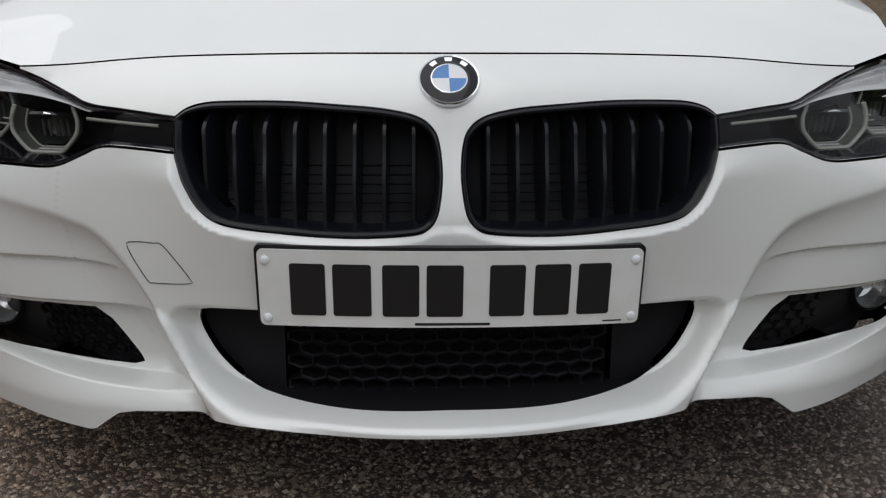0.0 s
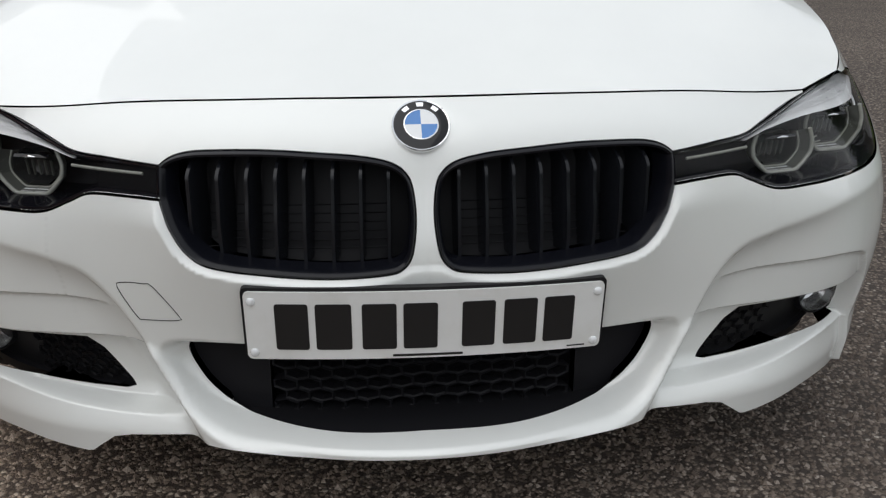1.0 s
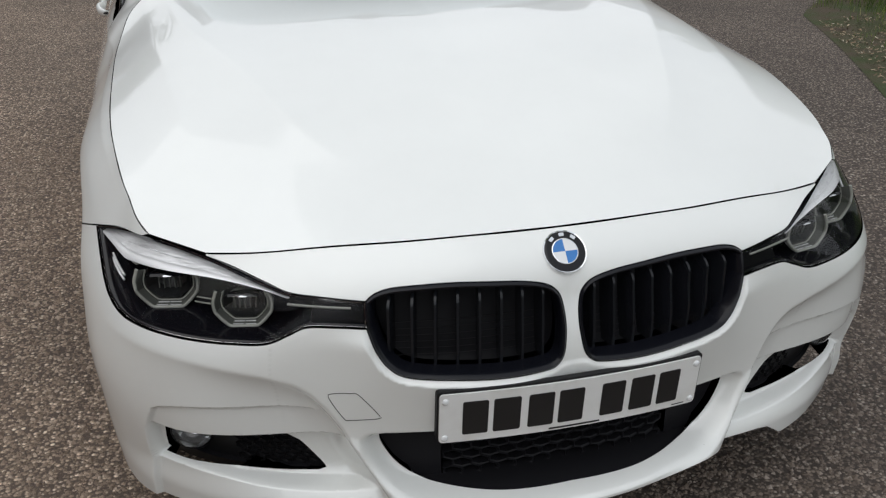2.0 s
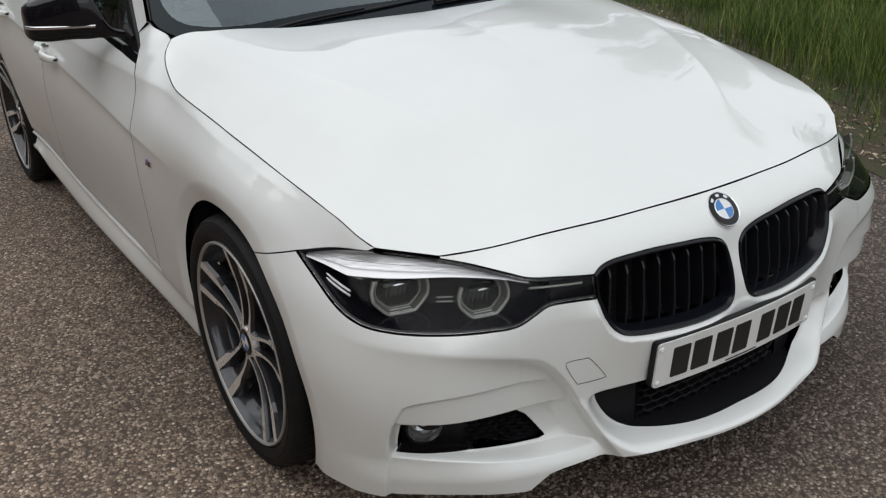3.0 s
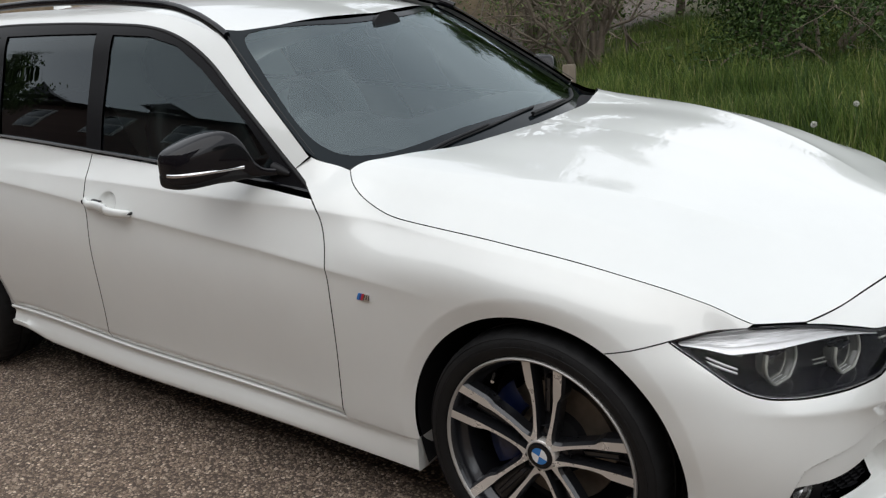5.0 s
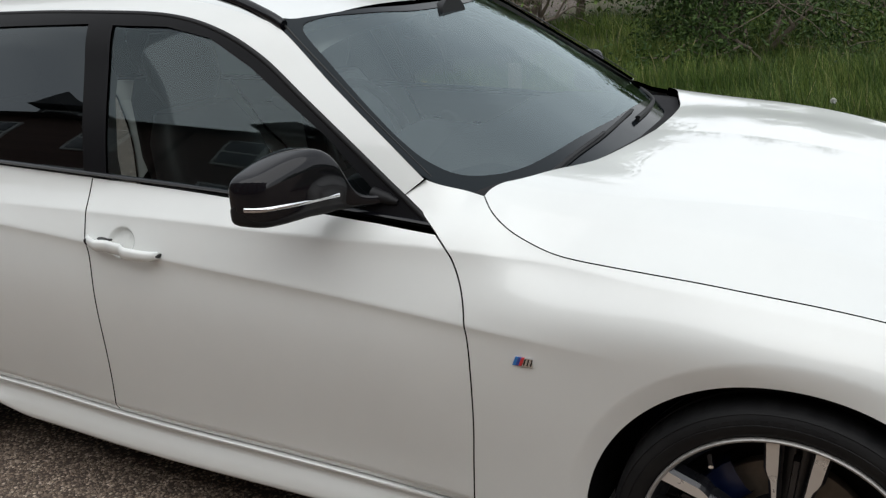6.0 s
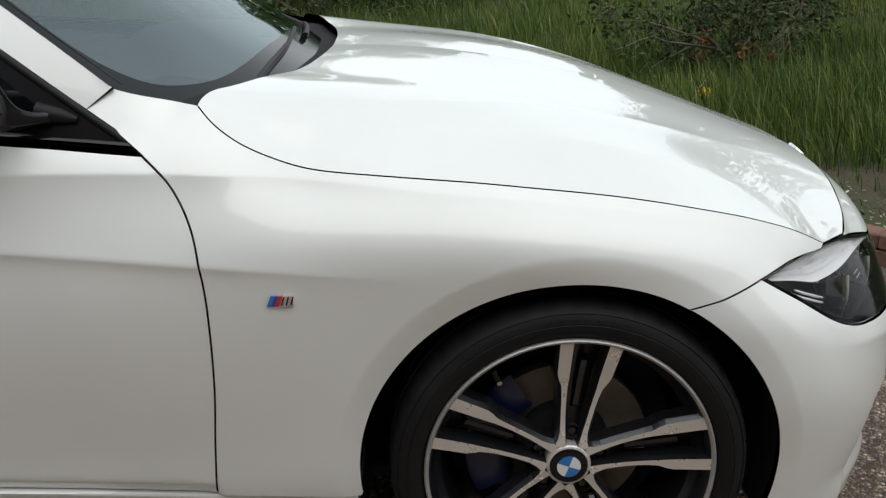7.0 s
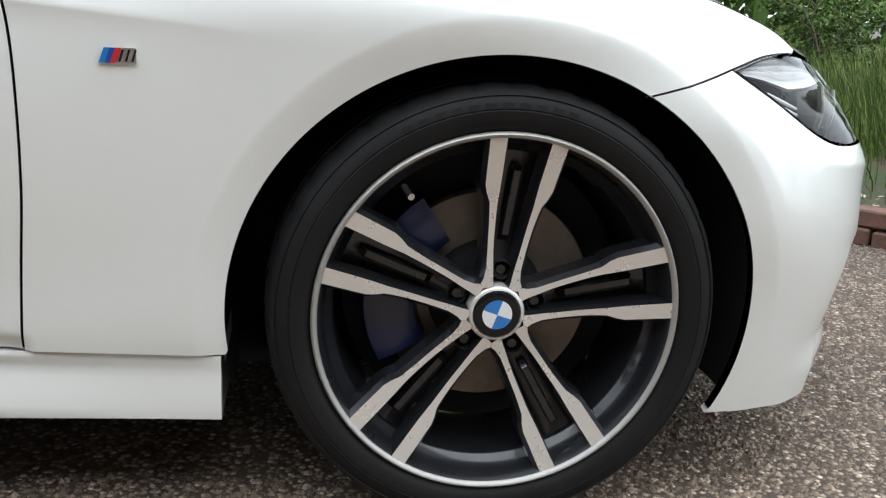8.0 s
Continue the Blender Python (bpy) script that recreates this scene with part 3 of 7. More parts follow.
def wrap_r(u, z):
    """Reach of the body's skin from its axis, by the station round the car and the height."""
    u, z = np.broadcast_arrays(np.abs(u), np.asarray(z, float))
    r = wrap_base(u, z) + kidney_lip(u, z) - intake_wall(u, z)
    y = np.where(u < HALF, AXIS - r * np.cos(np.minimum(u, HALF)), AXIS + AXIS * (u - HALF))
    # crease along the doors
    d = z - side_crease(y)
    soft_d = np.sqrt(d * d + 0.003**2) - 0.003
    r = r + 0.009 * ease((y - 1.05) / 0.5) * np.where(d > 0, np.exp(-soft_d / 0.055), np.exp(-soft_d / 0.017))
    # wing top drawn in to the bonnet, shoulder line
    near = ease((u - 0.86) / 0.06) * ease((station(1.75) - u) / 0.12)
    below = np.minimum(z - shut_height(np.clip(u, shut_u[0], shut_u[-1])), 0)
    r = r + near * shut_off(np.clip(u, shut_u[0], shut_u[-1])) * np.exp(-((below / 0.06) ** 2))
    r = r + ridge(y, z) * (u > 0.9)
    # nose drawn to the bonnet's front edge
    r = r + nose_off(np.minimum(u, 0.8)) * np.exp(-((z - nose_height(np.minimum(u, 0.8))) / 0.035) ** 2) * ease((0.84 - u) / 0.1)
    # dished cups behind the door handles
    for hy, hz in HANDLES:
        rho = np.hypot((y - hy - 0.012) / 0.050, (z - hz - 0.006) / 0.041)
        r = r - 0.015 * ease((1.0 - rho) / 0.42) * (u > HALF)
    # doors tucked in above the sill
    r = r - 0.012 * (1 - ease((z - sill_line(np.clip(y, 1.2, 3.2))) / 0.030)) * ease((y - 1.45) / 0.03) * ease((3.25 - y) / 0.1) * (u > HALF)
    # wing flush with the cabin at the foot of the pillar
    w = 0.7 * ease((y - 1.50) / 0.09) * ease((z - 0.895) / 0.05) * ease((1.74 - y) / 0.06) * (u > HALF)
    r = r * (1 - w) + w * cabin_x(np.clip(y, 1.5, 4.4), np.clip(z, 0.88, 1.4))
    # turned-in bands round the wheel arches
    for axle in (FRONT_AXLE, REAR_AXLE):
        rho = np.hypot((y - axle) / 1.02, z - HUB_Z)
        r = r - 0.0135 * band(np.clip((0.413 - rho) / 0.050, 0, 1)) * (u > 1.0)
    # bumper: hollow below its crease, recess of the fog lamp, chin shelf
    d = bumper_crease(u) - z
    t1 = 1 - np.exp(-0.5 * (d + np.sqrt(d * d + 0.004**2)) / 0.032)
    t2 = ease((u - rib_edge(z)) / 0.034)
    r = r - (0.031 - 0.015 * ease((u - 0.58) / 0.25)) * t1 * t2 * ease((1.05 - u) / 0.22) * ease((z - 0.20) / 0.07)
    fog = (0.3 * ease((fog_top(u) + 0.014 - z) / 0.007) + 0.7 * ease((fog_lip(u) - z) / 0.010)) * ease((fog_out(z) - u) * 0.95 / 0.006) \
        * ease((z - shelf_top(np.clip(u, 0.4, 0.92))) / 0.013) * ease((u - rib_edge(z) - 0.015) * 0.93 / 0.085)
    r = r - 0.036 * fog * (u < 1.0)
    r = r - 0.013 * ease((fog_out(z) - u) * 0.95 / 0.006) * ease((u - 0.60) / 0.22) * (1 - ease((z - shelf_top(np.clip(u, 0.4, 0.92))) / 0.02)) * (u < 1.0)
    lip = chin_reach(np.minimum(u, 0.65)) * (1 - ease((z - chin_edge(np.minimum(u, 0.65))) / 0.024))
    return r + lip * (1 - ease((u - rib_edge(z) + 0.006) / 0.060))


def wrap(u, z):
    u, z = np.asarray(u, float), np.asarray(z, float)
    r, a = wrap_r(u, z), np.abs(u)
    c = np.minimum(a, HALF)
    return np.stack([-np.sign(u) * r * np.sin(c), AXIS - r * np.cos(c) + AXIS * np.maximum(a - HALF, 0), z + 0 * r], -1)


screen_z = sheet([0, 0.4, 0.75], [1.25, 1.6, 1.9, 2.15], [[0.885, 1.11, 1.305, 1.455], [0.865, 1.08, 1.27, 1.405], [0.77, 0.985, 1.15, 1.268]])
roof_z = sheet([0, 0.4, 0.62], [1.9, 2.3, 3.0, 4.4], [[1.33, 1.405, 1.44, 1.39], [1.31, 1.385, 1.425, 1.375], [1.235, 1.335, 1.38, 1.32]])


def cabin(y, z):
    return np.stack([-cabin_x(y, z), np.asarray(y, float), np.asarray(z, float)], -1)


def screen(x, y):
    return np.stack([np.asarray(x, float), np.asarray(y, float), screen_z(np.abs(x), y)], -1)


def roof(x, y):
    return np.stack([np.asarray(x, float), np.asarray(y, float), roof_z(np.abs(x), y)], -1)


def unwrap(y, z):
    """Station on the skin, for a place along the car and a height."""
    y, z = np.broadcast_arrays(np.asarray(y, float), np.asarray(z, float))
    lo, hi = np.full(y.shape, 0.4), np.full(y.shape, HALF)
    for _ in range(40):
        mid = (lo + hi) / 2
        low = wrap(mid, z)[..., 1] < y
        lo, hi = np.where(low, mid, lo), np.where(low, hi, mid)
    return np.where(y < AXIS, (lo + hi) / 2, station(y))


def skin_run(points, step=0.01):
    """Curve through (y, z) places on the body's side, as stations and heights."""
    c = curve_through(points, step)
    return np.stack([unwrap(c[:, 0], c[:, 1]), c[:, 1]], 1)


def arch_run(axle, lo, hi, n=48):
    """The wheel arch's edge from one angle to another, as stations and heights."""
    a = np.radians(np.linspace(lo, hi, n))
    y, z = axle + 0.378 * np.cos(a), HUB_Z + 0.363 * np.sin(a)
    return np.stack([unwrap(y, z), z], 1)


def mirrored(half):
    """A symmetric outline from its half, which runs from the middle line to the middle line."""
    return joined(half, (half * [-1, 1])[::-1])


def crease_lines(y0=1.0, y1=4.3):
    y = np.arange(y0, y1, 0.012)
    return [np.stack([station(y) if y0 > AXIS else unwrap(y, side_crease(y)), side_crease(y) + d], 1) for d in (-0.034, -0.024, -0.016, -0.010, -0.005, 0, 0.005, 0.011, 0.02)]


def shoulder_lines(y0, y1):
    y = np.arange(y0, y1, 0.012)
    return [np.stack([unwrap(y, shoulder(y) + d), shoulder(y) + d], 1) for d in (-0.026, -0.016, -0.010, -0.005, 0, 0.005, 0.012, 0.022)]


def cup_lines(k):
    a = np.linspace(0, 2 * np.pi, 40)
    return [np.stack([station(HANDLES[k][0] + 0.012 + 0.050 * s * np.cos(a)), HANDLES[k][1] + 0.006 + 0.041 * s * np.sin(a)], 1) for s in (1.0, 0.93, 0.85, 0.75, 0.62)]


def tuck_lines(y0, y1):
    y = np.arange(y0, y1, 0.014)
    return [np.stack([station(y), sill_line(y) + d], 1) for d in (0.004, 0.009, 0.015, 0.021, 0.028)]


def arch_lines(axle):
    out = []
    for rho in (0.374, 0.386, 0.398, 0.405, 0.4105, 0.416, 0.426):
        a = np.radians(np.arange(-5, 186, 1.8))
        y, z = axle + rho * 1.02 * np.cos(a), HUB_Z + rho * np.sin(a)
        out.append(np.stack([unwrap(y, z), z], 1))
    return out


uu = np.arange(0.475, 0.93, 0.0065)
BUMPER_LINES = [np.stack([uu, shelf_top(uu) + d], 1) for d in (-0.006, -0.001, 0.002, 0.005, 0.008, 0.011, 0.014, 0.019)]
zz = np.arange(0.158, 0.41, 0.006)
BUMPER_LINES += [np.stack([fog_out(zz) - d / 0.95, zz], 1) for d in (-0.004, 0.0, 0.0015, 0.003, 0.0045, 0.006, 0.010)]
uu = np.arange(0.52, 1.12, 0.008)
BUMPER_LINES += [np.stack([uu, bumper_crease(uu) + d], 1) for d in (-0.012, -0.005, 0.0, 0.005)]
uu = np.arange(0.56, 0.87, 0.007)
BUMPER_LINES += [np.stack([uu, fog_top(uu) + d], 1) for d in (0.0145, 0.011, 0.0075)] + [np.stack([uu, fog_lip(uu) + d], 1) for d in (0.001, -0.0025, -0.006, -0.0095)]
uu = np.arange(-0.392, 0.393, 0.0056)
CHIN_LINES = [np.stack([uu, chin_edge(np.abs(uu)) + d], 1) for d in (0.001, 0.006, 0.012, 0.018, 0.024)]
zz = np.arange(0.25, 0.44, 0.007)
BUMPER_LINES += [np.stack([rib_edge(zz) + d, zz], 1) for d in (-0.012, -0.004, 0.0, 0.004, 0.010, 0.018, 0.026, 0.034, 0.042, 0.066, 0.085, 0.104)]
BUMPER_LINES += [l * [-1, 1] for l in BUMPER_LINES] + CHIN_LINES
yy = np.arange(0.3, 1.5, 0.014)
RIDGE_LINES = [np.stack([s * (hood_ridge(yy) + d), yy], 1) for s in (1, -1) for d in (-0.03, -0.014, -0.006, 0, 0.005, 0.011, 0.02, 0.032)]
RIDGE_LINES += [np.stack([s * (hood_fold(yy) + d), yy], 1) for s in (1, -1) for d in (-0.02, -0.009, 0, 0.009, 0.02)]

# ---- the car ----
car = tagged(new("estate_car"), "clean white estate car with black grille, parked on asphalt", "car")
BODY_W = (0.95, 1.0)

LAMP_TOP = [(1.135, 0.679), (1.04, 0.697), (0.945, 0.700), (0.797, 0.685), (0.66, 0.659), (0.60, 0.646), (0.53, 0.641), (0.445, 0.634)]
LAMP_LOW = [(1.135, 0.679), (1.065, 0.638), (0.995, 0.594), (0.942, 0.574), (0.88, 0.567), (0.78, 0.564), (0.69, 0.562), (0.628, 0.563), (0.585, 0.580), (0.555, 0.592), (0.50, 0.591), (0.44, 0.587)]
FOG = [(0.556, 0.256), (0.572, 0.252), (0.63, 0.254), (0.70, 0.259), (0.80, 0.265), (0.893, 0.268), (0.887, 0.305), (0.877, 0.341), (0.80, 0.346), (0.70, 0.345), (0.630, 0.341), (0.606, 0.322)]
CHIN = [(0.99, 0.1585), (0.93, 0.160), (0.84, 0.168), (0.75, 0.169), (0.605, 0.162), (0.595, 0.164), (0.572, 0.181), (0.552, 0.195), (0.522, 0.201), (0.43, 0.207), (0.376, 0.209), (0.316, 0.210), (0.241, 0.209), (0.136, 0.210), (0, 0.212)]
lamp_top, lamp_low, grille_edge = curve_through(LAMP_TOP, 0.008), curve_through(LAMP_LOW, 0.008), curve_through(GRILLE, 0.007)
nose = np.array([(math.atan2(x, AXIS - y), float(hood(-x, y)[2])) for x, y in curve_through(BONNET_FRONT, 0.01)])
wing_joint = straight([(1.135, 0.679), (1.2825, 0.6415)], 0.008)
arch_front = arch_run(FRONT_AXLE, 180 - 60.5, 207, 40)
upper = lamp_top[np.argmin(np.abs(lamp_top[:, 0] - 0.797)):]
half = joined(nose, upper, grille_edge, lamp_low[::-1], wing_joint, arch_front, straight(CHIN, 0.008))

intake_hole = mirrored(curve_through(INTAKE, 0.008))
fog_hole = joined(straight(FOG + FOG[:1], 0.006))
bumper = panel("front_bumper", wrap, mirrored(half), WHITE, car, holes=[intake_hole, fog_hole, fog_hole * [-1, 1]], step=0.0054, weight=BODY_W, gap=0.0018, flange=0.02, hole_flange=0.035, lines=BUMPER_LINES,
               label="glossy white front bumper with sculpted intakes")

# bonnet
BONNET_SIDE = [(0.639, 0.278)] + SHUT_PLAN
BONNET_REAR = [(0.737, 1.47), (0.69, 1.458), (0.615, 1.412), (0.49, 1.369), (0.372, 1.335), (0.187, 1.312), (0, 1.305)]
half = joined(curve_through(BONNET_FRONT, 0.01), straight(BONNET_SIDE[:2], 0.01), curve_through(BONNET_SIDE[1:], 0.01), curve_through(BONNET_REAR, 0.01))
panel("bonnet", hood, mirrored(half * [-1, 1]), WHITE, car, step=0.014, gap=0.0012, flange=0.02, lines=RIDGE_LINES, label="white bonnet with two pressed ridges")

# sides: wings, doors, quarters, sills
SHUT = np.array([(math.atan2(x, AXIS - y) if y < AXIS else float(station(y)), float(hood(-x, y)[2])) for x, y in curve_through(BONNET_SIDE[1:], 0.012)])
DOOR_LINE = [(1.546, 0.900), (1.50, 0.857), (1.463, 0.785), (1.448, 0.70), (1.444, 0.61), (1.447, 0.50), (1.457, 0.39), (1.465, 0.279)]
REAR_LINE = [(2.585, 0.965), (2.575, 0.878), (2.548, 0.76), (2.542, 0.59), (2.55, 0.45), (2.575, 0.31)]
TAIL_LINE = [(3.52, 0.995), (3.50, 0.90), (3.44, 0.76), (3.33, 0.66), (3.255, 0.55), (3.225, 0.44), (3.235, 0.335)]
BELT = [(1.546, 0.900), (1.73, 0.916), (2.0, 0.934), (2.25, 0.949), (2.585, 0.965), (3.1, 0.987), (3.52, 0.995), (4.3, 0.995)]
belt_line = line(BELT)


def along(fn, a, b, n=60):
    y = np.linspace(a, b, n)
    return np.stack([station(y), fn(y)], 1)


wings, doors = {}, {}
for side in (1, -1):
    tip = np.array([(float(station(1.546)), 0.900)])
    top = skin_run([(1.47, shut_z[15]), (1.53, 0.977), (1.604, 0.997)])
    foot = np.array([(float(station(y)), z) for y, z in ((1.645, 0.967), (1.60, 0.9375))])
    wings[side] = panel("front_wing", wrap, joined(wing_joint[::-1], lamp_top[:np.argmin(np.abs(lamp_top[:, 0] - 0.945))], SHUT, top, foot, tip, skin_run(DOOR_LINE), along(sill_line, 1.465, 1.205, 20), arch_run(FRONT_AXLE, -8, 119.5, 70)),
                        WHITE, car, step=0.0115, weight=BODY_W, side=side, gap=0.0012, flange=0.016, lines=crease_lines(1.0, 1.48) + shoulder_lines(0.55, 1.55) + arch_lines(FRONT_AXLE), label="white front wing with a flared wheel arch")
    front = empty("front_door", car)
    doors[side] = front
    panel("door_skin", wrap, joined(skin_run(DOOR_LINE)[::-1], along(belt_line, 1.546, 2.585), skin_run(REAR_LINE), along(sill_line, 2.575, 1.465)), WHITE, front, gap=0.0026, step=0.0125, weight=BODY_W, side=side, lines=crease_lines(1.4, 2.6) + shoulder_lines(1.47, 2.58) + cup_lines(0) + tuck_lines(1.48, 2.56))
    rear = empty("rear_door", car)
    panel("door_skin", wrap, joined(skin_run(REAR_LINE)[::-1], along(belt_line, 2.585, 3.52), skin_run(TAIL_LINE), along(sill_line, 3.235, 2.575)), WHITE, rear, gap=0.002, step=0.0145, weight=BODY_W, side=side, lines=crease_lines(2.5, 3.6) + shoulder_lines(2.6, 3.4) + cup_lines(1) + tuck_lines(2.6, 3.2))
    panel("rear_quarter", wrap, joined(skin_run(TAIL_LINE)[::-1], along(belt_line, 3.52, 4.3, 30), straight([(float(station(4.3)), 0.995), (float(station(4.3)), 0.25), (float(station(4.0)), 0.22)], 0.02), arch_run(REAR_AXLE, -8, 180, 60)),
          WHITE, car, step=0.018, weight=BODY_W, side=side, lines=crease_lines(3.4, 4.3) + arch_lines(REAR_AXLE), label="white rear quarter with wheel arch")

    # sill with a moulded ledge
    y = np.linspace(1.212, 3.225, 90)
    rows = []
    for k, (drop, out_) in enumerate([(0.001, -0.016), (0.0015, 0.001), (0.005, 0.0045), (0.010, 0.0035), (0.018, -0.006), (0.026, -0.010), (0.036, -0.006), (0.055, 0.004), (0.078, 0.0115), (0.090, 0.012), (0.096, 0.008), (0.099, -0.004), (0.098, -0.03), (0.094, -0.16)]):
        z = sill_line(y) - drop * (1 + 0.16 * ease((y - 1.2) / 1.8))
        z = z + (0.030 * ease((y - 2.95) / 0.24) if k > 7 else 0)
        x = -wrap_base(station(y), sill_line(y) + 0.002) - (out_ if k in (0, 11, 12, 13) else out_ * (0.15 + 0.85 * ease((y - 1.25) / 0.6))) + 0.008
        rows.append(np.stack([x, y, z], 1))
    rows = np.array(rows)
    shut_ = np.concatenate([rows[:, :1] * [0, 1, 1] + np.array([[[-0.66, 0, 0]]]), rows, rows[:, -1:] * [0, 1, 1] + np.array([[[-0.66, 0, 0]]])], 1)
    skin("sill", flipped(loft(shut_), side), WHITE, car, "white moulded side skirt")

    # pillars and roof edge, window trim, panes
    DLO = [(1.548, 0.903), (1.685, 0.993), (1.80, 1.070), (1.95, 1.166), (2.10, 1.258), (2.25, 1.322), (2.42, 1.360), (2.65, 1.376), (3.0, 1.386), (3.43, 1.384), (3.9, 1.35), (4.15, 1.27), (4.22, 1.0)]
    RAIL = [(1.6015, 0.9995), (1.727, 1.088), (1.881, 1.193), (2.058, 1.314), (2.17, 1.350), (2.33, 1.385), (2.58, 1.415), (3.0, 1.432), (3.6, 1.43), (4.2, 1.40), (4.35, 1.0)]
    dlo, rail = curve_through(DLO, 0.012), curve_through(RAIL, 0.012)
    panel("roof_pillar", cabin, joined(dlo[dlo[:, 0] > 1.640], rail[::-1]), WHITE, car, step=0.015, side=side, gap=0.001, label="white windscreen pillar and roof edge")
    panes = {"front": [(1.735, 0.934), (1.72, 0.972), (1.80, 1.032), (1.871, 1.084), (1.978, 1.147), (2.12, 1.230), (2.265, 1.299), (2.418, 1.330), (2.608, 1.339), (2.57, 1.16), (2.53, 0.975), (2.522, 0.964), (2.1, 0.955), (1.76, 0.933)],
             "rear": [(2.700, 1.345), (2.655, 1.15), (2.615, 0.985), (2.613, 0.981), (2.9, 0.992), (3.17, 1.004), (3.22, 1.17), (3.28, 1.345), (3.0, 1.347)],
             "tail": [(3.325, 1.343), (3.27, 1.18), (3.23, 1.010), (3.6, 1.02), (4.05, 1.02), (4.03, 1.18), (3.95, 1.29), (3.7, 1.335)]}
    cut = {k: straight(v + v[:1], 0.012)[:-1] for k, v in panes.items()}
    belt_yz = np.stack([np.linspace(4.2, 1.56, 60), belt_line(np.linspace(4.2, 1.56, 60)) + 0.002], 1)
    panel("window_frame", cabin, joined(dlo, belt_yz), BLACK_TRIM, car, holes=list(cut.values()), step=0.016, side=side, gap=0.0, lift=0.002, hole_flange=0.006, label="gloss black window surround")
    # raised black trim round the windows
    ring = curve_through(DLO[:11], 0.02)
    skin("window_trim", flipped(tube(cabin(ring[:, 0], ring[:, 1]) + [-0.002, 0, -0.006], 0.008, 8, up=(1, 0, 0)), side), PLASTIC, car, "black rubber window trim")
    ys = np.linspace(1.56, 4.15, 70)
    strip = cabin(ys, belt_line(ys) + 0.010) + [-0.002, 0, 0]
    skin("belt_trim", flipped(tube(strip, 0.009, 8, flatten=(0.6, 1.0), up=(1, 0, 0)), side), BLACK_PAINT, car, "black waistline trim strip")
    for key, mat in (("front", SIDE_GLASS), ("rear", TINT_GLASS), ("tail", TINT_GLASS)):
        panel("window_pane", cabin, cut[key], mat, front if key == "front" else rear if key == "rear" else car, step=0.05, side=side, gap=-0.004, lift=-0.003, flange=0,
              label="dark reflective side window" if key != "front" else "side window reflecting sky and houses").visible_shadow = False

    # door handles
    for owner, (y0, z0) in ((front, HANDLES[0]), (rear, HANDLES[1])):
        t = np.linspace(0, 1, 17)
        yy = y0 - 0.125 + 0.25 * t
        zz = z0 - 0.011 + 0.022 * t
        xx = wrap(station(yy), zz)[:, 0]
        off = 0.004 + 0.034 * np.sin(np.pi * np.clip(t * 1.04, 0, 1)) ** 0.45
        rows = []
        for i in range(17):
            h, d = 0.0165 * (0.62 + 0.38 * math.sin(math.pi * t[i]) ** 0.5), 0.010
            a = np.linspace(0, 2 * np.pi, 12, endpoint=False)
            rows.append(np.stack([xx[i] - off[i] + d * np.cos(a), np.full(12, yy[i]), zz[i] + h * np.sin(a)], 1))
        skin("door_handle", flipped(loft(rows, closed=True, cap=True), side), WHITE, owner, "white pull handle")
        for lo_t, hi_t, up_, rad_ in ((-0.02, 0.10, 0.0, 0.0145), (0.70, 0.86, 0.006, 0.013)):
            tt = np.linspace(lo_t, hi_t, 5)
            gy, gz = y0 - 0.125 + 0.25 * tt, z0 - 0.011 + 0.022 * tt + up_
            q = wrap(station(gy), gz) + [-0.001, 0, 0]
            skin("handle_gap", flipped(tube(q, rad_ * np.array([0.5, 0.9, 1.0, 0.9, 0.5]) if up_ else rad_, 10, flatten=(0.3, 1.0), up=(1, 0, 0)), side), SEAL, owner)
        if owner is front:
            k_ = np.array([xx[15] - off[15] - 0.010, yy[15], zz[15]])
            skin("key_lock", flipped(tube([k_ + [0.006, 0, 0], k_, k_ + [-0.0005, 0, 0]], [0.008, 0.008, 0.001], 14, up=(0, 0, 1)), side), PLASTIC, owner)

    # wing badge in three colours beside a bright plate, as plain shapes
    badge = empty("wing_badge", car)
    lo_, hi_ = 1.347, 1.303
    for k, (m_, a, b) in enumerate([(BLUE, 0.0, 0.16), (NAVY, 0.16, 0.30), (RED, 0.30, 0.46), (CHROME, 0.48, 1.0)]):
        pts = []
        for dx in (0.0005, 0.0045):
            for s_, zz in ((a, 0.661), (b, 0.661), (b, 0.679), (a, 0.679)):
                yy = lo_ + (hi_ - lo_) * s_ - (0.007 if zz > 0.67 else 0) * (1 if s_ < 0.9 else 0)
                q = wrap(station(yy), zz)
                pts.append([q[0] - dx, q[1], q[2]])
        skin("badge_stripe" if k < 3 else "badge_plate", flipped((pts, [[0, 1, 2, 3], [7, 6, 5, 4], [0, 4, 5, 1], [1, 5, 6, 2], [2, 6, 7, 3], [3, 7, 4, 0]]), side), m_, badge, smooth=False)
    for s0, s1 in ((0.53, 0.59), (0.70, 0.76), (0.87, 0.93)):
        pts = []
        for dx in (0.004, 0.0052):
            for s_, zz in ((s0, 0.663), (s1, 0.663), (s1 + 0.03, 0.677), (s0 + 0.03, 0.677)):
                q = wrap(station(lo_ + (hi_ - lo_) * s_ - (0.003 if zz > 0.67 else 0)), zz)
                pts.append([q[0] - dx, q[1], q[2]])
        skin("badge_bar", flipped((pts, [[0, 1, 2, 3], [7, 6, 5, 4], [0, 4, 5, 1], [1, 5, 6, 2], [2, 6, 7, 3], [3, 7, 4, 0]]), side), BLACK_PAINT, badge, smooth=False)

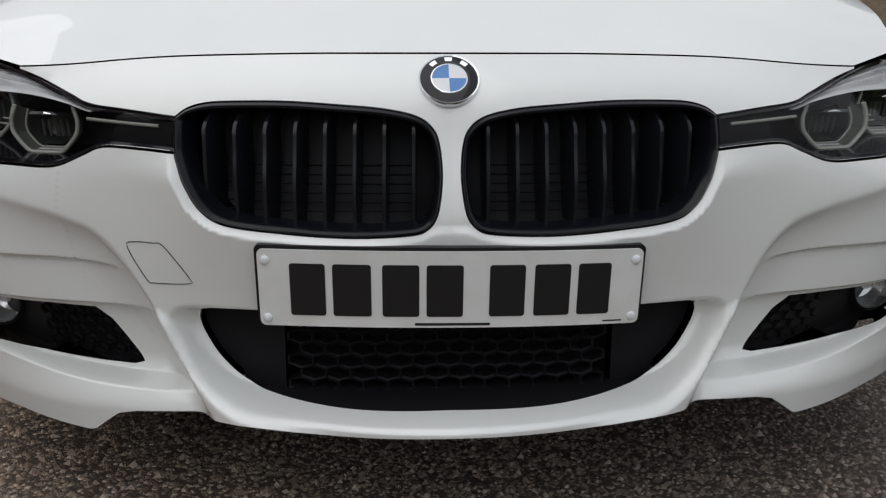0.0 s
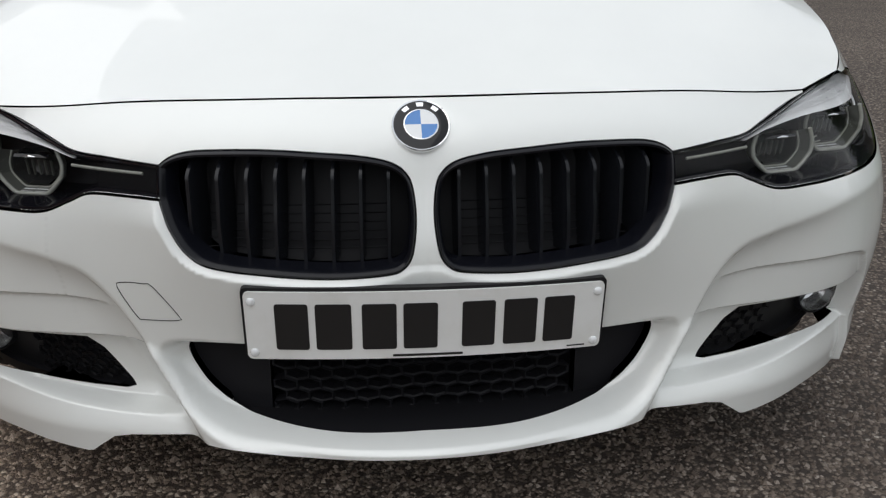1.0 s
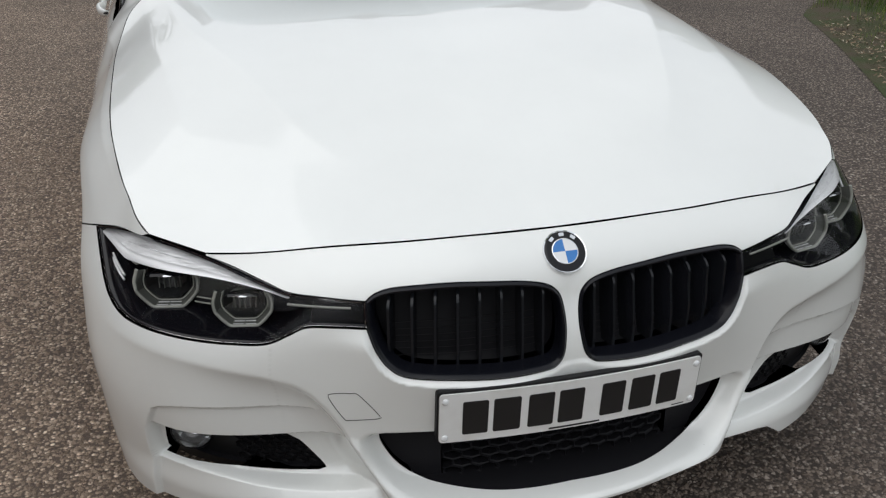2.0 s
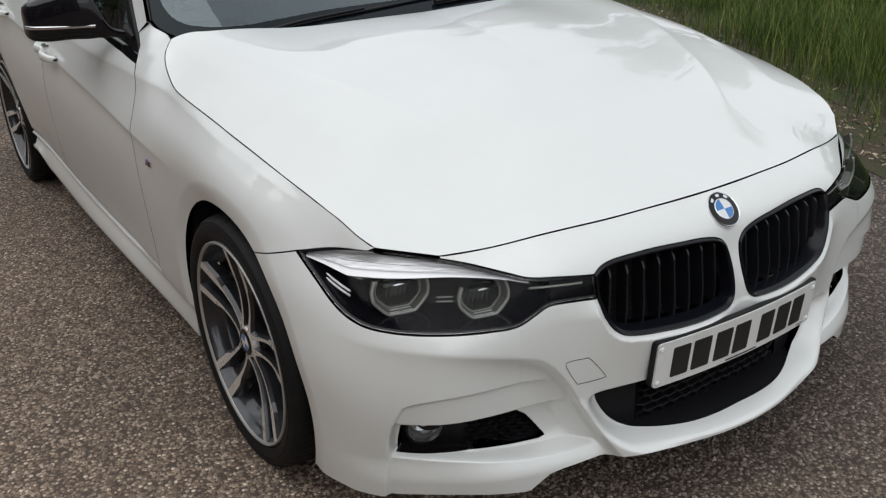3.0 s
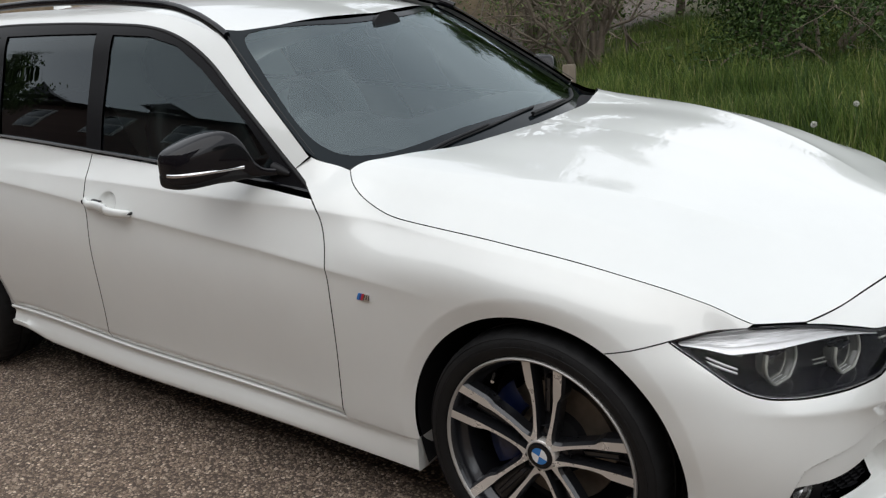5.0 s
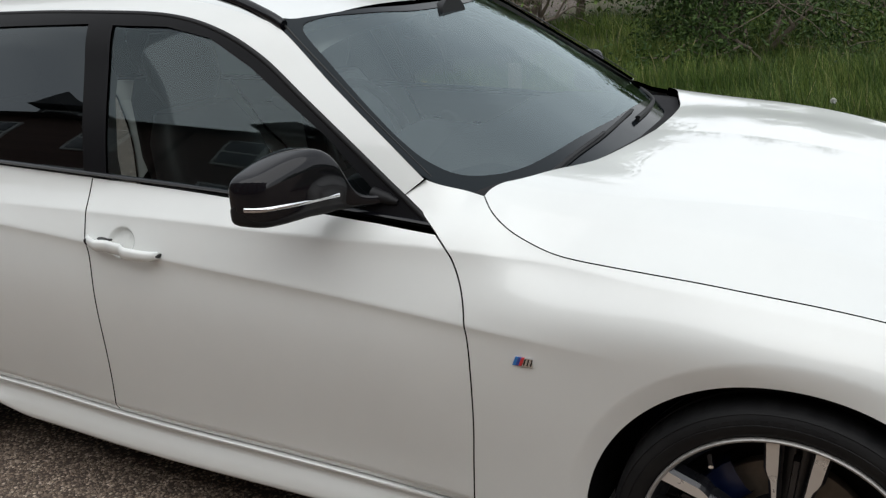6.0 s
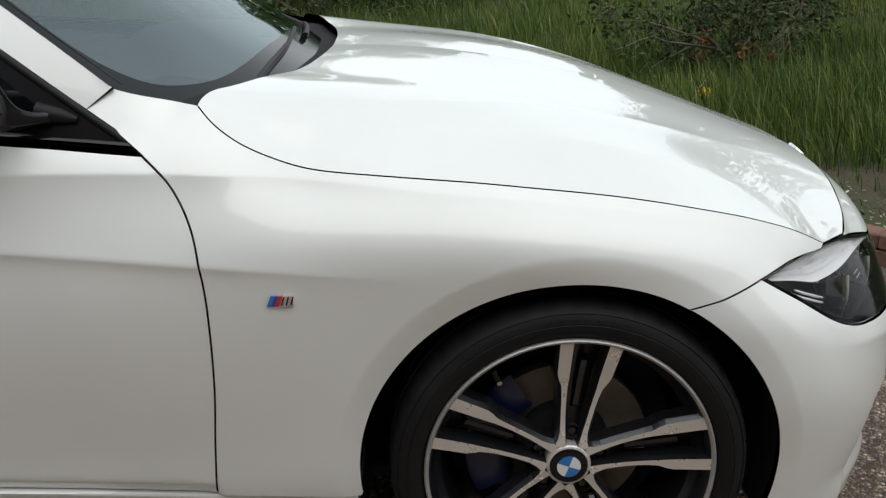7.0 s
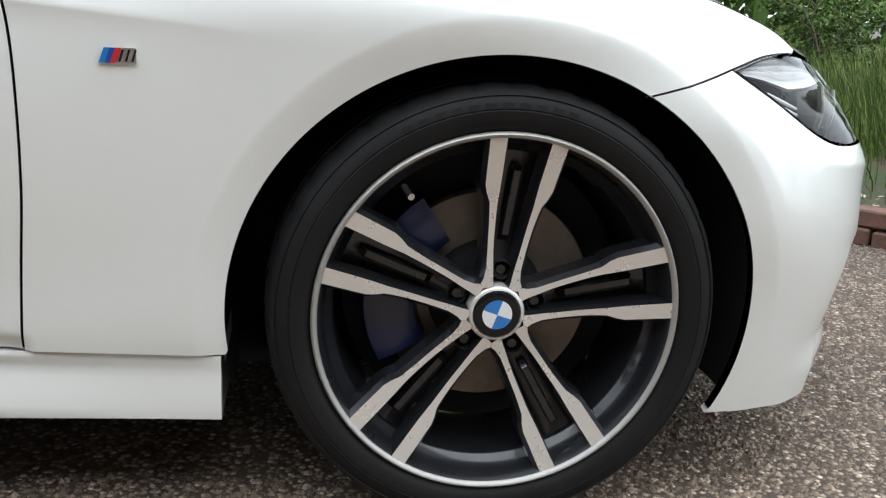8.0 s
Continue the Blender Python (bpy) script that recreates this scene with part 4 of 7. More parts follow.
# roof, windscreen, rails, tailgate
ROOF_FRONT = [(0, 1.955), (0.2, 1.972), (0.4, 2.03), (0.515, 2.085), (0.572, 2.125)]
half = joined(curve_through(ROOF_FRONT, 0.015), curve_through([(0.572, 2.125), (0.565, 2.3), (0.545, 2.6), (0.53, 3.0), (0.52, 3.6), (0.49, 4.25)], 0.02), straight([(0.49, 4.25), (0, 4.3)], 0.03))
panel("roof", roof, mirrored(half), WHITE, car, step=0.035, flange=0.03, label="white roof")
SCREEN_EDGE = [(0, 1.335), (0.19, 1.345), (0.37, 1.37), (0.50, 1.40), (0.62, 1.455), (0.70, 1.53), (0.737, 1.605), (0.724, 1.70), (0.684, 1.825), (0.630, 1.965), (0.570, 2.118), (0.515, 2.078), (0.4, 2.022), (0.2, 1.964), (0, 1.947)]
SCREEN_CLEAR = [(0, 1.425), (0.2, 1.432), (0.40, 1.448), (0.545, 1.483), (0.654, 1.549), (0.689, 1.62), (0.683, 1.70), (0.648, 1.81), (0.599, 1.93), (0.541, 2.046), (0.47, 2.04), (0.35, 1.985), (0.18, 1.935), (0, 1.922)]
edge, clear = mirrored(curve_through(SCREEN_EDGE, 0.015)), mirrored(curve_through(SCREEN_CLEAR, 0.015))
windscreen = panel("windscreen", screen, edge, SCREEN_GLASS, car, step=0.05, gap=0.001, flange=0, label="curved windscreen reflecting the grey sky")
windscreen.visible_shadow = False
panel("screen_border", screen, edge, FRIT, windscreen, holes=[clear], step=0.03, gap=0.001, flange=0.006, lift=0.0015, label="black ceramic border of the windscreen")
for side in (1, -1):
    rl = curve_through([(2.055, 1.318), (2.12, 1.345), (2.25, 1.385), (2.45, 1.422), (2.8, 1.450), (3.3, 1.455), (3.9, 1.43), (4.2, 1.385)], 0.03)
    q = np.stack([-cabin_x(rl[:, 0], np.minimum(rl[:, 1], 1.42)) + 0.004, rl[:, 0], rl[:, 1] + 0.004], 1)
    skin("roof_rail", flipped(tube(q, 0.015, 10, flatten=(0.75, 1.0)), side), BLACK_PAINT, car, "black roof rail")
    gasket = curve_through([(1.592, 1.002), (1.727, 1.094), (1.881, 1.200), (2.058, 1.320)], 0.02)
    q = cabin(gasket[:, 0], gasket[:, 1]) + [0.006, -0.004, 0.002]
    skin("screen_seal", flipped(tube(q, np.linspace(0.0015, 0.0030, len(q)), 6), side), SEAL, car, "black windscreen seal")
# cowl between bonnet and screen
xs = np.linspace(-0.72, 0.72, 61)
rear_of = line([(0, 1.305), (0.187, 1.312), (0.372, 1.335), (0.49, 1.369), (0.615, 1.412), (0.735, 1.48)])
rows = []
for k, (dy, dz) in enumerate([(-0.06, -0.035), (-0.01, -0.026), (0.05, -0.022), (0.12, -0.02), (0.2, 0.0)]):
    yy = rear_of(np.abs(xs)) + dy
    zz = hood(xs, rear_of(np.abs(xs)))[:, 2] + dz
    rows.append(np.stack([xs, yy, zz], 1))
skin("cowl_panel", loft(rows), VOID, car, "black ribbed cowl under the wipers")


def wiper(name, pts, lift_):
    p = np.array([(x, y, float(screen_z(abs(x), y)) + lift_) for x, y in pts])
    c = curve_through(p, 0.02)
    w = empty(name, car)
    skin("wiper_arm", tube(c[: max(4, int(len(c) * 0.55))] + [0, 0, 0.008], np.linspace(0.008, 0.005, max(4, int(len(c) * 0.55))), 8, flatten=(1, 0.6)), PLASTIC, w)
    skin("wiper_blade", tube(c, 0.006, 8, flatten=(1.0, 0.8)), PLASTIC, w)
    return w


wiper("wiper", [(-0.50, 1.415), (-0.36, 1.405), (-0.15, 1.40), (0.10, 1.415), (0.16, 1.42)], 0.006)
wiper("wiper", [(0.10, 1.385), (0.3, 1.405), (0.5, 1.455), (0.63, 1.53)], 0.008)
rows = []
for z, y, hw in ((0.2, 4.25, 0.72), (0.35, 4.5, 0.76), (0.6, 4.56, 0.80), (0.9, 4.48, 0.78), (1.0, 4.42, 0.76), (1.25, 4.36, 0.62), (1.38, 4.25, 0.49)):
    t = np.linspace(-1, 1, 25)
    rows.append(np.stack([hw * t, y - 0.25 * np.abs(t) ** 4, np.full(25, z)], 1))
skin("tailgate", loft(rows), WHITE, car, "white tailgate")
block("floor_pan", (-0.66, 0.35, 0.17), (0.66, 4.3, 0.2), VOID, car, 0.01)
block("bulkhead", (-0.70, 1.22, 0.2), (0.70, 1.26, 0.82), VOID, car, 0.01)
block("sill_core", (-0.80, 1.24, 0.175), (-0.6, 3.18, 0.30), VOID, car, 0.01)
block("sill_core", (0.6, 1.24, 0.175), (0.80, 3.18, 0.30), VOID, car, 0.01)
# fin aerial at the back of the roof
rows = []
for k, (y, h, w) in enumerate(((3.78, 0.004, 0.006), (3.82, 0.018, 0.020), (3.87, 0.040, 0.026), (3.92, 0.060, 0.024), (3.95, 0.064, 0.018), (3.965, 0.030, 0.012))):
    z0 = float(roof_z(0.0, y)) - 0.004
    rows.append([(-w, y, z0), (-w * 0.5, y, z0 + h * 0.7), (0, y + 0.004, z0 + h), (w * 0.5, y, z0 + h * 0.7), (w, y, z0)])
skin("fin_aerial", loft(rows), WHITE, car, "small white fin aerial")


# ---- front end: grille, plate, emblem, lamps ----
def off_skin(u, z, depth):
    """Place on the body's skin, sunk by depth."""
    q = wrap(u, z)
    a = np.abs(np.asarray(u, float))
    n = np.stack([-np.sign(u) * np.sin(a), -np.cos(a), 0 * a], -1)
    return q - n * np.asarray(depth, float)[..., None]


def base_skin(u, z, depth=0.0):
    """The same on the plain skin, without its hollows."""
    u, z = np.broadcast_arrays(np.asarray(u, float), np.asarray(z, float))
    r, a = wrap_base(np.abs(u), z) - depth, np.abs(u)
    return np.stack([-np.sign(u) * r * np.sin(a), AXIS - r * np.cos(a), z], -1)


for side in (1, -1):
    grille = empty("kidney_grille", car)
    loop = curve_through(GRILLE, 0.008)
    loop = joined(loop, straight([GRILLE[-1], GRILLE[0]], 0.008))
    rows = []
    for k, dep in ((0.0, 0.010), (0.001, -0.002), (0.004, -0.0045), (0.0075, -0.002), (0.0095, 0.008), (0.0105, 0.035)):
        l2 = shrink(loop, k, BODY_W)
        rows.append(off_skin(l2[:, 0], l2[:, 1], dep))
    skin("grille_frame", flipped(loft(rows, closed=True), side), GRILLE_BLACK, grille, "black kidney surround")
    panel("grille_backing", lambda u, z: off_skin(u, z, 0.075), loop, MESH_BLACK, grille, step=0.03, gap=-0.002, flange=0, side=side, weight=BODY_W)
    for k in range(8):
        u0 = 0.062 + k * 0.0485
        zz = np.linspace(0.488, 0.649, 22)
        sink = np.where(zz > 0.618, 0.030 * ((zz - 0.618) / 0.031) ** 2, 0.030 * (0.618 - zz) / 0.130)
        rows = []
        for du, dep in ((-0.0028, 0.006), (-0.0040, 0.012), (-0.0040, 0.055), (0.0040, 0.055), (0.0040, 0.012), (0.0028, 0.006)):
            rows.append(off_skin(u0 + du, zz, dep + sink))
        skin("slat", flipped(loft(np.array(rows).transpose(1, 0, 2), closed=True, cap=True), side), SLAT_BLACK, grille)

    # fine horizontal ribs deep behind the slats
    for k in range(6):
        z = 0.500 + k * 0.0125
        uu = np.linspace(0.06, 0.40, 12)
        skin("radiator_rib", flipped(tube(off_skin(uu, np.full(12, z), 0.073), 0.0010, 4), side), MESH_BLACK, grille)

# number plate: white, gently bowed, with plain dark bars for its characters
plate = empty("number_plate", car)
plate["label"] = "white number plate with plain dark bars"
PLATE_LOW, PLATE_TOP = 0.354, 0.466


def on_plate(x, z, out=0.0):
    x, z = np.broadcast_arrays(np.asarray(x, float), np.asarray(z, float))
    return np.stack([x, 0.0165 + 0.24 * x**2 + (0.452 - z) * 0.10 - out, z - 0.012 * x], -1)


def plate_sheet(name, x0, x1, z0, z1, out, thick, mat, radius, n=24, tilt=0.0):
    pts = []
    for cx, cz, a0 in ((x1 - radius, z1 - radius, 0), (x0 + radius, z1 - radius, 90), (x0 + radius, z0 + radius, 180), (x1 - radius, z0 + radius, 270)):
        for a in np.radians(np.linspace(a0, a0 + 90, 5)):
            pts.append((cx + radius * math.cos(a), cz + radius * math.sin(a)))
    pts = np.array(pts)
    dense_ = straight(np.vstack([pts, pts[:1]]), 0.02)[:-1]
    mid = np.stack([np.clip(dense_[:, 0], x0 + 0.004, x1 - 0.004), np.full(len(dense_), (z0 + z1) / 2)], 1)
    front_, back_ = on_plate(dense_[:, 0], dense_[:, 1], out), on_plate(dense_[:, 0], dense_[:, 1], out - thick)
    return skin(name, loft([on_plate(mid[:, 0], mid[:, 1], out), front_, back_], closed=True), mat, plate, angle=30)


plate_sheet("plate_backing", -0.268, 0.268, PLATE_LOW + 0.002, PLATE_TOP + 0.005, 0.0, 0.012, PLASTIC, 0.008)
plate_sheet("plate_face", -0.264, 0.264, PLATE_LOW, PLATE_TOP, 0.004, 0.004, PLATE, 0.008)
for x0, w in ((-0.221, 0.048), (-0.163, 0.052), (-0.096, 0.050), (-0.036, 0.050), (0.050, 0.049), (0.112, 0.050), (0.173, 0.046)):
    plate_sheet("plate_bar", x0, x0 + w, 0.371, 0.447, 0.0052, 0.0012, INK, 0.004)
plate_sheet("plate_caption", -0.052, 0.052, 0.3575, 0.3612, 0.0048, 0.0008, INK, 0.001)
plate_sheet("plate_caption", 0.212, 0.240, 0.3585, 0.3605, 0.0048, 0.0008, INK, 0.0008)
for x in (-0.2535, 0.2535):
    for z in (0.3655, 0.4505):
        bm = bmesh.new()
        bmesh.ops.create_uvsphere(bm, u_segments=16, v_segments=8, radius=0.0068)
        c = on_plate(x, z, 0.0045)
        for v in bm.verts:
            v.co = Vector((v.co.x + c[0], v.co.y * 0.55 + c[1], v.co.z + c[2]))
        part("plate_screw", bm, ENAMEL, plate, "white screw cap", smooth=60)


def roundel(name, parent, centre, normal, up, radius, twist=0.0):
    """A round maker's mark as plain shapes: bright rim, black ring, quarters in blue and white."""
    n = Vector(normal).normalized()
    r_ = Vector(up).cross(n).normalized()
    u_ = n.cross(r_)
    mark = empty(name, parent)
    c = Vector(centre)

    def put(a, rr, out):
        return c + (r_ * math.cos(a) + u_ * math.sin(a)) * rr + n * out
    prof = [(1.04, -0.004), (1.06, 0.002), (1.03, 0.0055), (0.985, 0.0045)]
    ang = np.linspace(0, 2 * np.pi, 48, endpoint=False)
    skin("bright_rim", loft([[put(a, radius * k, o) for a in ang] for k, o in prof], closed=True), CHROME, mark, angle=60)
    skin("black_ring", loft([[put(a, radius * k, o) for a in ang] for k, o in ((0.985, 0.0045), (0.80, 0.0056), (0.62, 0.0056))], closed=True), BLACK_PAINT, mark, angle=60)
    skin("inner_rim", loft([[put(a, radius * k, o) for a in ang] for k, o in ((0.64, 0.0052), (0.62, 0.0064), (0.585, 0.0064), (0.58, 0.0052))], closed=True), CHROME, mark, angle=60)
    for mid_a in (np.pi * 0.72, np.pi * 0.5, np.pi * 0.28):
        a = np.linspace(mid_a - 0.15, mid_a + 0.15, 5) + twist
        skin("ring_mark", loft([[put(t, radius * k, 0.0060) for t in a] for k in (0.90, 0.74)]), CHROME, mark, "bright mark on the black ring")
    for q in range(4):
        a = np.linspace(q * np.pi / 2 + twist, (q + 1) * np.pi / 2 + twist, 13)
        rows = [[put(t, radius * k, 0.0054 + 0.0008 * (1 - k)) for t in a] for k in (0.59, 0.3, 0.008)]
        skin("quarter", loft(rows), BLUE if q % 2 else ENAMEL, mark, angle=60)
    return mark


emblem_n = np.cross(wrap(0.01, 0.684) - wrap(-0.01, 0.684), wrap(0.0001, 0.69) - wrap(0.0001, 0.678))
emblem_n = emblem_n if emblem_n[1] < 0 else -emblem_n
roundel("bonnet_emblem", car, wrap(0.0001, 0.683) + np.array([-0.001, 0.001, 0]), emblem_n, (0, 0.6, 0.8), 0.0405)

# middle intake: side blanks and a honeycomb
intake = empty("lower_intake", car)
panel("intake_backing", lambda u, z: base_skin(u, z, 0.10), mirrored(curve_through([(0, 0.40), (0.46, 0.39), (0.47, 0.33), (0.40, 0.2), (0, 0.195)], 0.02)), MESH_BLACK, intake, step=0.04, gap=0, flange=0, weight=BODY_W)
for side in (1, -1):
    panel("intake_blank", lambda u, z: base_skin(u, z, 0.050), joined(straight([(0.295, 0.38), (0.46, 0.375), (0.45, 0.33), (0.36, 0.23), (0.295, 0.215), (0.295, 0.38)], 0.02)), MESH_BLACK, intake, step=0.03, gap=0, flange=0.02, weight=BODY_W, side=side)


def cell_mesh(half_w, half_h, deep, wall):
    """One open cell of a honeycomb, facing -y."""
    rim_ = np.array([(-1, -0.5), (-1, 0.5), (0, 1), (1, 0.5), (1, -0.5), (0, -1)]) * [half_w, half_h]
    rows_ = []
    for k, y in ((1.0, deep), (1.0, 0.002), (1 - wall * 0.3, 0.0), (1 - wall, 0.002), (1 - wall, deep)):
        rows_.append(np.stack([rim_[:, 0] * (1 - (1 - k) * 0.62), np.full(6, y), rim_[:, 1] * k], 1))
    v, f = loft(rows_, closed=True)
    me = bpy.data.meshes.new("cell")
    me.from_pydata([tuple(map(float, q)) for q in v], [], [tuple(map(int, q)) for q in f])
    me.materials.append(MESH_BLACK)
    return me


def comb(owner, u0, u1, z0, z1, pitch, rise, depth, me, side=1, within=None):
    for j in range(int((z1 - z0) / rise) + 1):
        for i in range(int(round((u1 - u0) / pitch)) + 1):
            u, z = u0 + (i + 0.5 * (j % 2)) * pitch, z0 + j * rise
            if u > u1 + 0.001 or (within is not None and not inside(np.array([(abs(u), z)]), within)[0]):
                continue
            q = base_skin(np.array(u * side), np.array(z), depth)
            ob = new("cell", me)
            ob.parent = owner
            ob.matrix_basis = pose(q[0], q[1], q[2], 0, 0, -math.degrees(u * side))


mesh_panel = empty("honeycomb", intake)
comb(mesh_panel, -0.267, 0.267, 0.238, 0.352, 0.0445, 0.019, 0.046, cell_mesh(0.0205, 0.0127, 0.02, 0.30), within=shrink(INTAKE_LOOP, -0.012))

# washer cover on the driver's side: a faint closed line on the bumper
CAP = [(0.5175, 0.4535), (0.508, 0.4612), (0.475, 0.4610), (0.4585, 0.4575), (0.4205, 0.4130), (0.4225, 0.4040), (0.478, 0.4018), (0.4915, 0.4075)]
cap_loop = curve_through(CAP, 0.006, closed=True)
skin("tow_cover", tube(off_skin(cap_loop[:, 0], cap_loop[:, 1], -0.0001), 0.0008, 5, closed=True), SEAL, bumper, "thin seam of the towing eye cover")

uu = np.linspace(-0.36, 0.36, 61)
rows = [off_skin(uu, np.full(61, 0.2305), np.full(61, 0.004))] + [base_skin(uu, np.full(61, z), dep) for z, dep in ((0.2325, 0.012), (0.232, 0.05), (0.231, 0.105), (0.26, 0.11))]
skin("intake_floor", loft(rows), MESH_BLACK, intake)
FOG_CELL = cell_mesh(0.0128, 0.0094, 0.006, 0.28)
FOG_CELL.materials[0] = BLACK_TRIM
for side in (1, -1):
    # fog lamp and its dark blank
    fog = empty("fog_lamp", car)
    blank = curve_through([(u + (0.085 if u > 0.86 else 0.03 if u > 0.7 else -0.025), z + (0.03 if z > 0.3 else -0.04)) for u, z in FOG], 0.01, closed=True)
    panel("fog_blank", lambda u, z: base_skin(u, z, 0.088), blank, PLASTIC, fog, step=0.03, gap=0, flange=0, side=side, weight=BODY_W, label="black grained intake blank")
    uu = np.linspace(0.60, 0.96, 24)
    low = 0.246 + 0.05 * (uu - 0.53)
    skin("fog_floor", flipped(loft([base_skin(uu, low + k, dep) for k, dep in ((-0.002, 0.078), (0.0, 0.095), (0.0, 0.125))]), side), MESH_BLACK, fog, "black floor of the fog lamp opening")
    zz = np.linspace(0.245, 0.375, 6)
    skin("fog_end", flipped(loft([base_skin(np.full(6, k), zz, dep) for k, dep in ((0.925, 0.055), (0.935, 0.085), (0.938, 0.125))]), side), MESH_BLACK, fog, "black outer wall of the fog lamp opening")
    comb(empty("honeycomb", fog), 0.585, 0.745, 0.268, 0.330, 0.030, 0.0145, 0.080, FOG_CELL, side)
    c = np.array([-0.706, 0.252, 0.327])
    n = np.array([-0.28, -0.96, 0.02])
    s_ = np.array([0.96, -0.28, 0])
    ang = np.linspace(0, 2 * np.pi, 32, endpoint=False)

    def ring_rows(prof):
        return [[c + (s_ * math.cos(a) + np.array([0, 0, 1]) * math.sin(a)) * r + n * o for a in ang] for r, o in prof]
    skin("fog_bezel", flipped(loft(ring_rows([(0.043, -0.04), (0.0425, 0.0), (0.041, 0.002), (0.040, 0.001), (0.0385, -0.012)]), closed=True), side), MESH_BLACK, fog)
    skin("fog_reflector", flipped(loft(ring_rows([(0.0385, 0.0), (0.036, -0.014), (0.026, -0.027), (0.012, -0.034), (0.001, -0.036)]), closed=True), side), FOG_REFLECTOR, fog, "faceted chrome reflector", angle=12)
    skin("fog_bulb", flipped(loft(ring_rows([(0.009, -0.034), (0.009, -0.016), (0.006, -0.011), (0.0005, -0.010)]), closed=True), side), SATIN, fog)
    skin("fog_lens", flipped(loft(ring_rows([(0.0385, 0.002), (0.033, 0.008), (0.02, 0.012), (0.0005, 0.0135)]), closed=True), side), LENS, fog)

    # headlight
    lamp = empty("headlight", car)
    loop = joined(lamp_top, straight([lamp_top[-1], lamp_low[-1]], 0.008), lamp_low[::-1])
    panel("lens", lambda u, z: base_skin(u, z, 0.001), loop, LENS, lamp, step=0.02, weight=BODY_W, side=side, gap=0.003, flange=0.01, label="clear headlight lens").visible_shadow = False
    rows = []
    for k, dep in ((0.0015, 0.003), (0.006, 0.004), (0.007, 0.012), (0.010, 0.06), (0.016, 0.10)):
        l2 = shrink(loop, k, BODY_W)
        rows.append(base_skin(l2[:, 0], l2[:, 1], dep))
    skin("housing", flipped(loft(rows, closed=True), side), BLACK_PAINT, lamp, "black lamp housing")
    panel("housing_back", lambda u, z: base_skin(u, z, 0.098), loop, VOID, lamp, step=0.03, weight=BODY_W, side=side, gap=0.01, flange=0)
    # inner black blade between lamp and grille, with a pale light strip
    blade = joined(lamp_top[lamp_top[:, 0] <= 0.56], straight([lamp_top[-1], lamp_low[-1]], 0.008), lamp_low[lamp_low[:, 0] <= 0.56][::-1])
    panel("lamp_blade", lambda u, z: base_skin(u, z, 0.011), blade, BLACK_TRIM, lamp, step=0.012, weight=BODY_W, side=side, gap=0.003, flange=0.02)
    uu = np.linspace(0.475, 0.60, 12)
    skin("light_strip", flipped(tube(base_skin(uu, 0.6205 + 0.045 * (uu - 0.47), 0.008), 0.0019, 8, flatten=(1, 1.3)), side), RING, lamp, "pale light strip")
    # bright streaked brow along the top, with a plain polished lower edge and a block at its outer end
    uu = np.linspace(0.60, 1.118, 44)
    top_z = np.interp(uu, lamp_top[::-1, 0], lamp_top[::-1, 1])
    low_z = np.interp(uu, lamp_low[::-1, 0], lamp_low[::-1, 1])
    wide = 0.006 + 0.041 * ease((uu - 0.60) / 0.38)
    wide = np.minimum(wide, 0.44 * (top_z - low_z))
    brow = lambda k, dep: base_skin(uu, top_z - 0.005 - wide * k, dep)
    skin("brow_reflector", flipped(loft([brow(k, d) for k, d in ((0.0, 0.022), (0.12, 0.017), (0.16, 0.021), (0.30, 0.016), (0.34, 0.0195), (0.48, 0.0145), (0.52, 0.0175), (0.72, 0.012))]), side), BROW, lamp, "streaked silver light brow", angle=25)
    skin("brow_edge", flipped(loft([brow(k, d) for k, d in ((0.72, 0.013), (0.76, 0.009), (0.97, 0.0075), (1.04, 0.014))]), side), SATIN, lamp, "polished edge of the light brow")
    # side marker: two bright bars and a small square reflector over them
    for dz, dep in ((0.0, 0.016), (-0.009, 0.020)):
        v, f = tube([base_skin(np.array(a), np.array(b + dz), dep) for a, b in ((0.985, 0.622), (0.985 + 0.022, 0.629), (1.03, 0.637), (1.05, 0.645))], [0.0022, 0.0028, 0.0028, 0.002], 8)
        skin("marker_reflector", flipped((v, f), side), SATIN, lamp)
    q = [base_skin(np.array(a), np.array(b), d) for a, b, d in ((0.968, 0.641, 0.020), (0.982, 0.644, 0.017), (0.980, 0.654, 0.018), (0.966, 0.651, 0.021), (0.968, 0.641, 0.030), (0.982, 0.644, 0.027), (0.980, 0.654, 0.028), (0.966, 0.651, 0.031))]
    skin("marker_square", flipped((q, [[0, 1, 2, 3], [4, 7, 6, 5], [0, 4, 5, 1], [1, 5, 6, 2], [2, 6, 7, 3], [3, 7, 4, 0]]), side), RING, lamp, smooth=False)
    # two deep light rings with projectors
    for cu, cz, rad in ((0.878, 0.617, 0.060), (0.698, 0.606, 0.054)):
        cc = base_skin(np.array(cu), np.array(cz), 0.032)
        nn = np.array([-0.24, -0.965, 0.09])
        nn /= np.linalg.norm(nn)
        ss = np.cross(nn, [0, 0, 1.0])
        ss /= np.linalg.norm(ss)
        tt = np.cross(ss, nn)
        tt = tt if tt[2] > 0 else -tt
        shape = np.array([(-0.86, 0.62), (-0.99, 0.22), (-0.95, -0.12), (-0.70, -0.42), (-0.46, -0.64), (0.46, -0.64), (0.70, -0.42), (0.95, -0.12), (0.99, 0.22), (0.86, 0.62)])

        def ring_line(grow, back_, fine=0.006):
            run = straight([cc + ss * a * rad * grow + tt * b * rad * grow - nn * back_ for a, b in shape], fine)
            run[1:-1] = 0.25 * run[:-2] + 0.5 * run[1:-1] + 0.25 * run[2:]
            return run
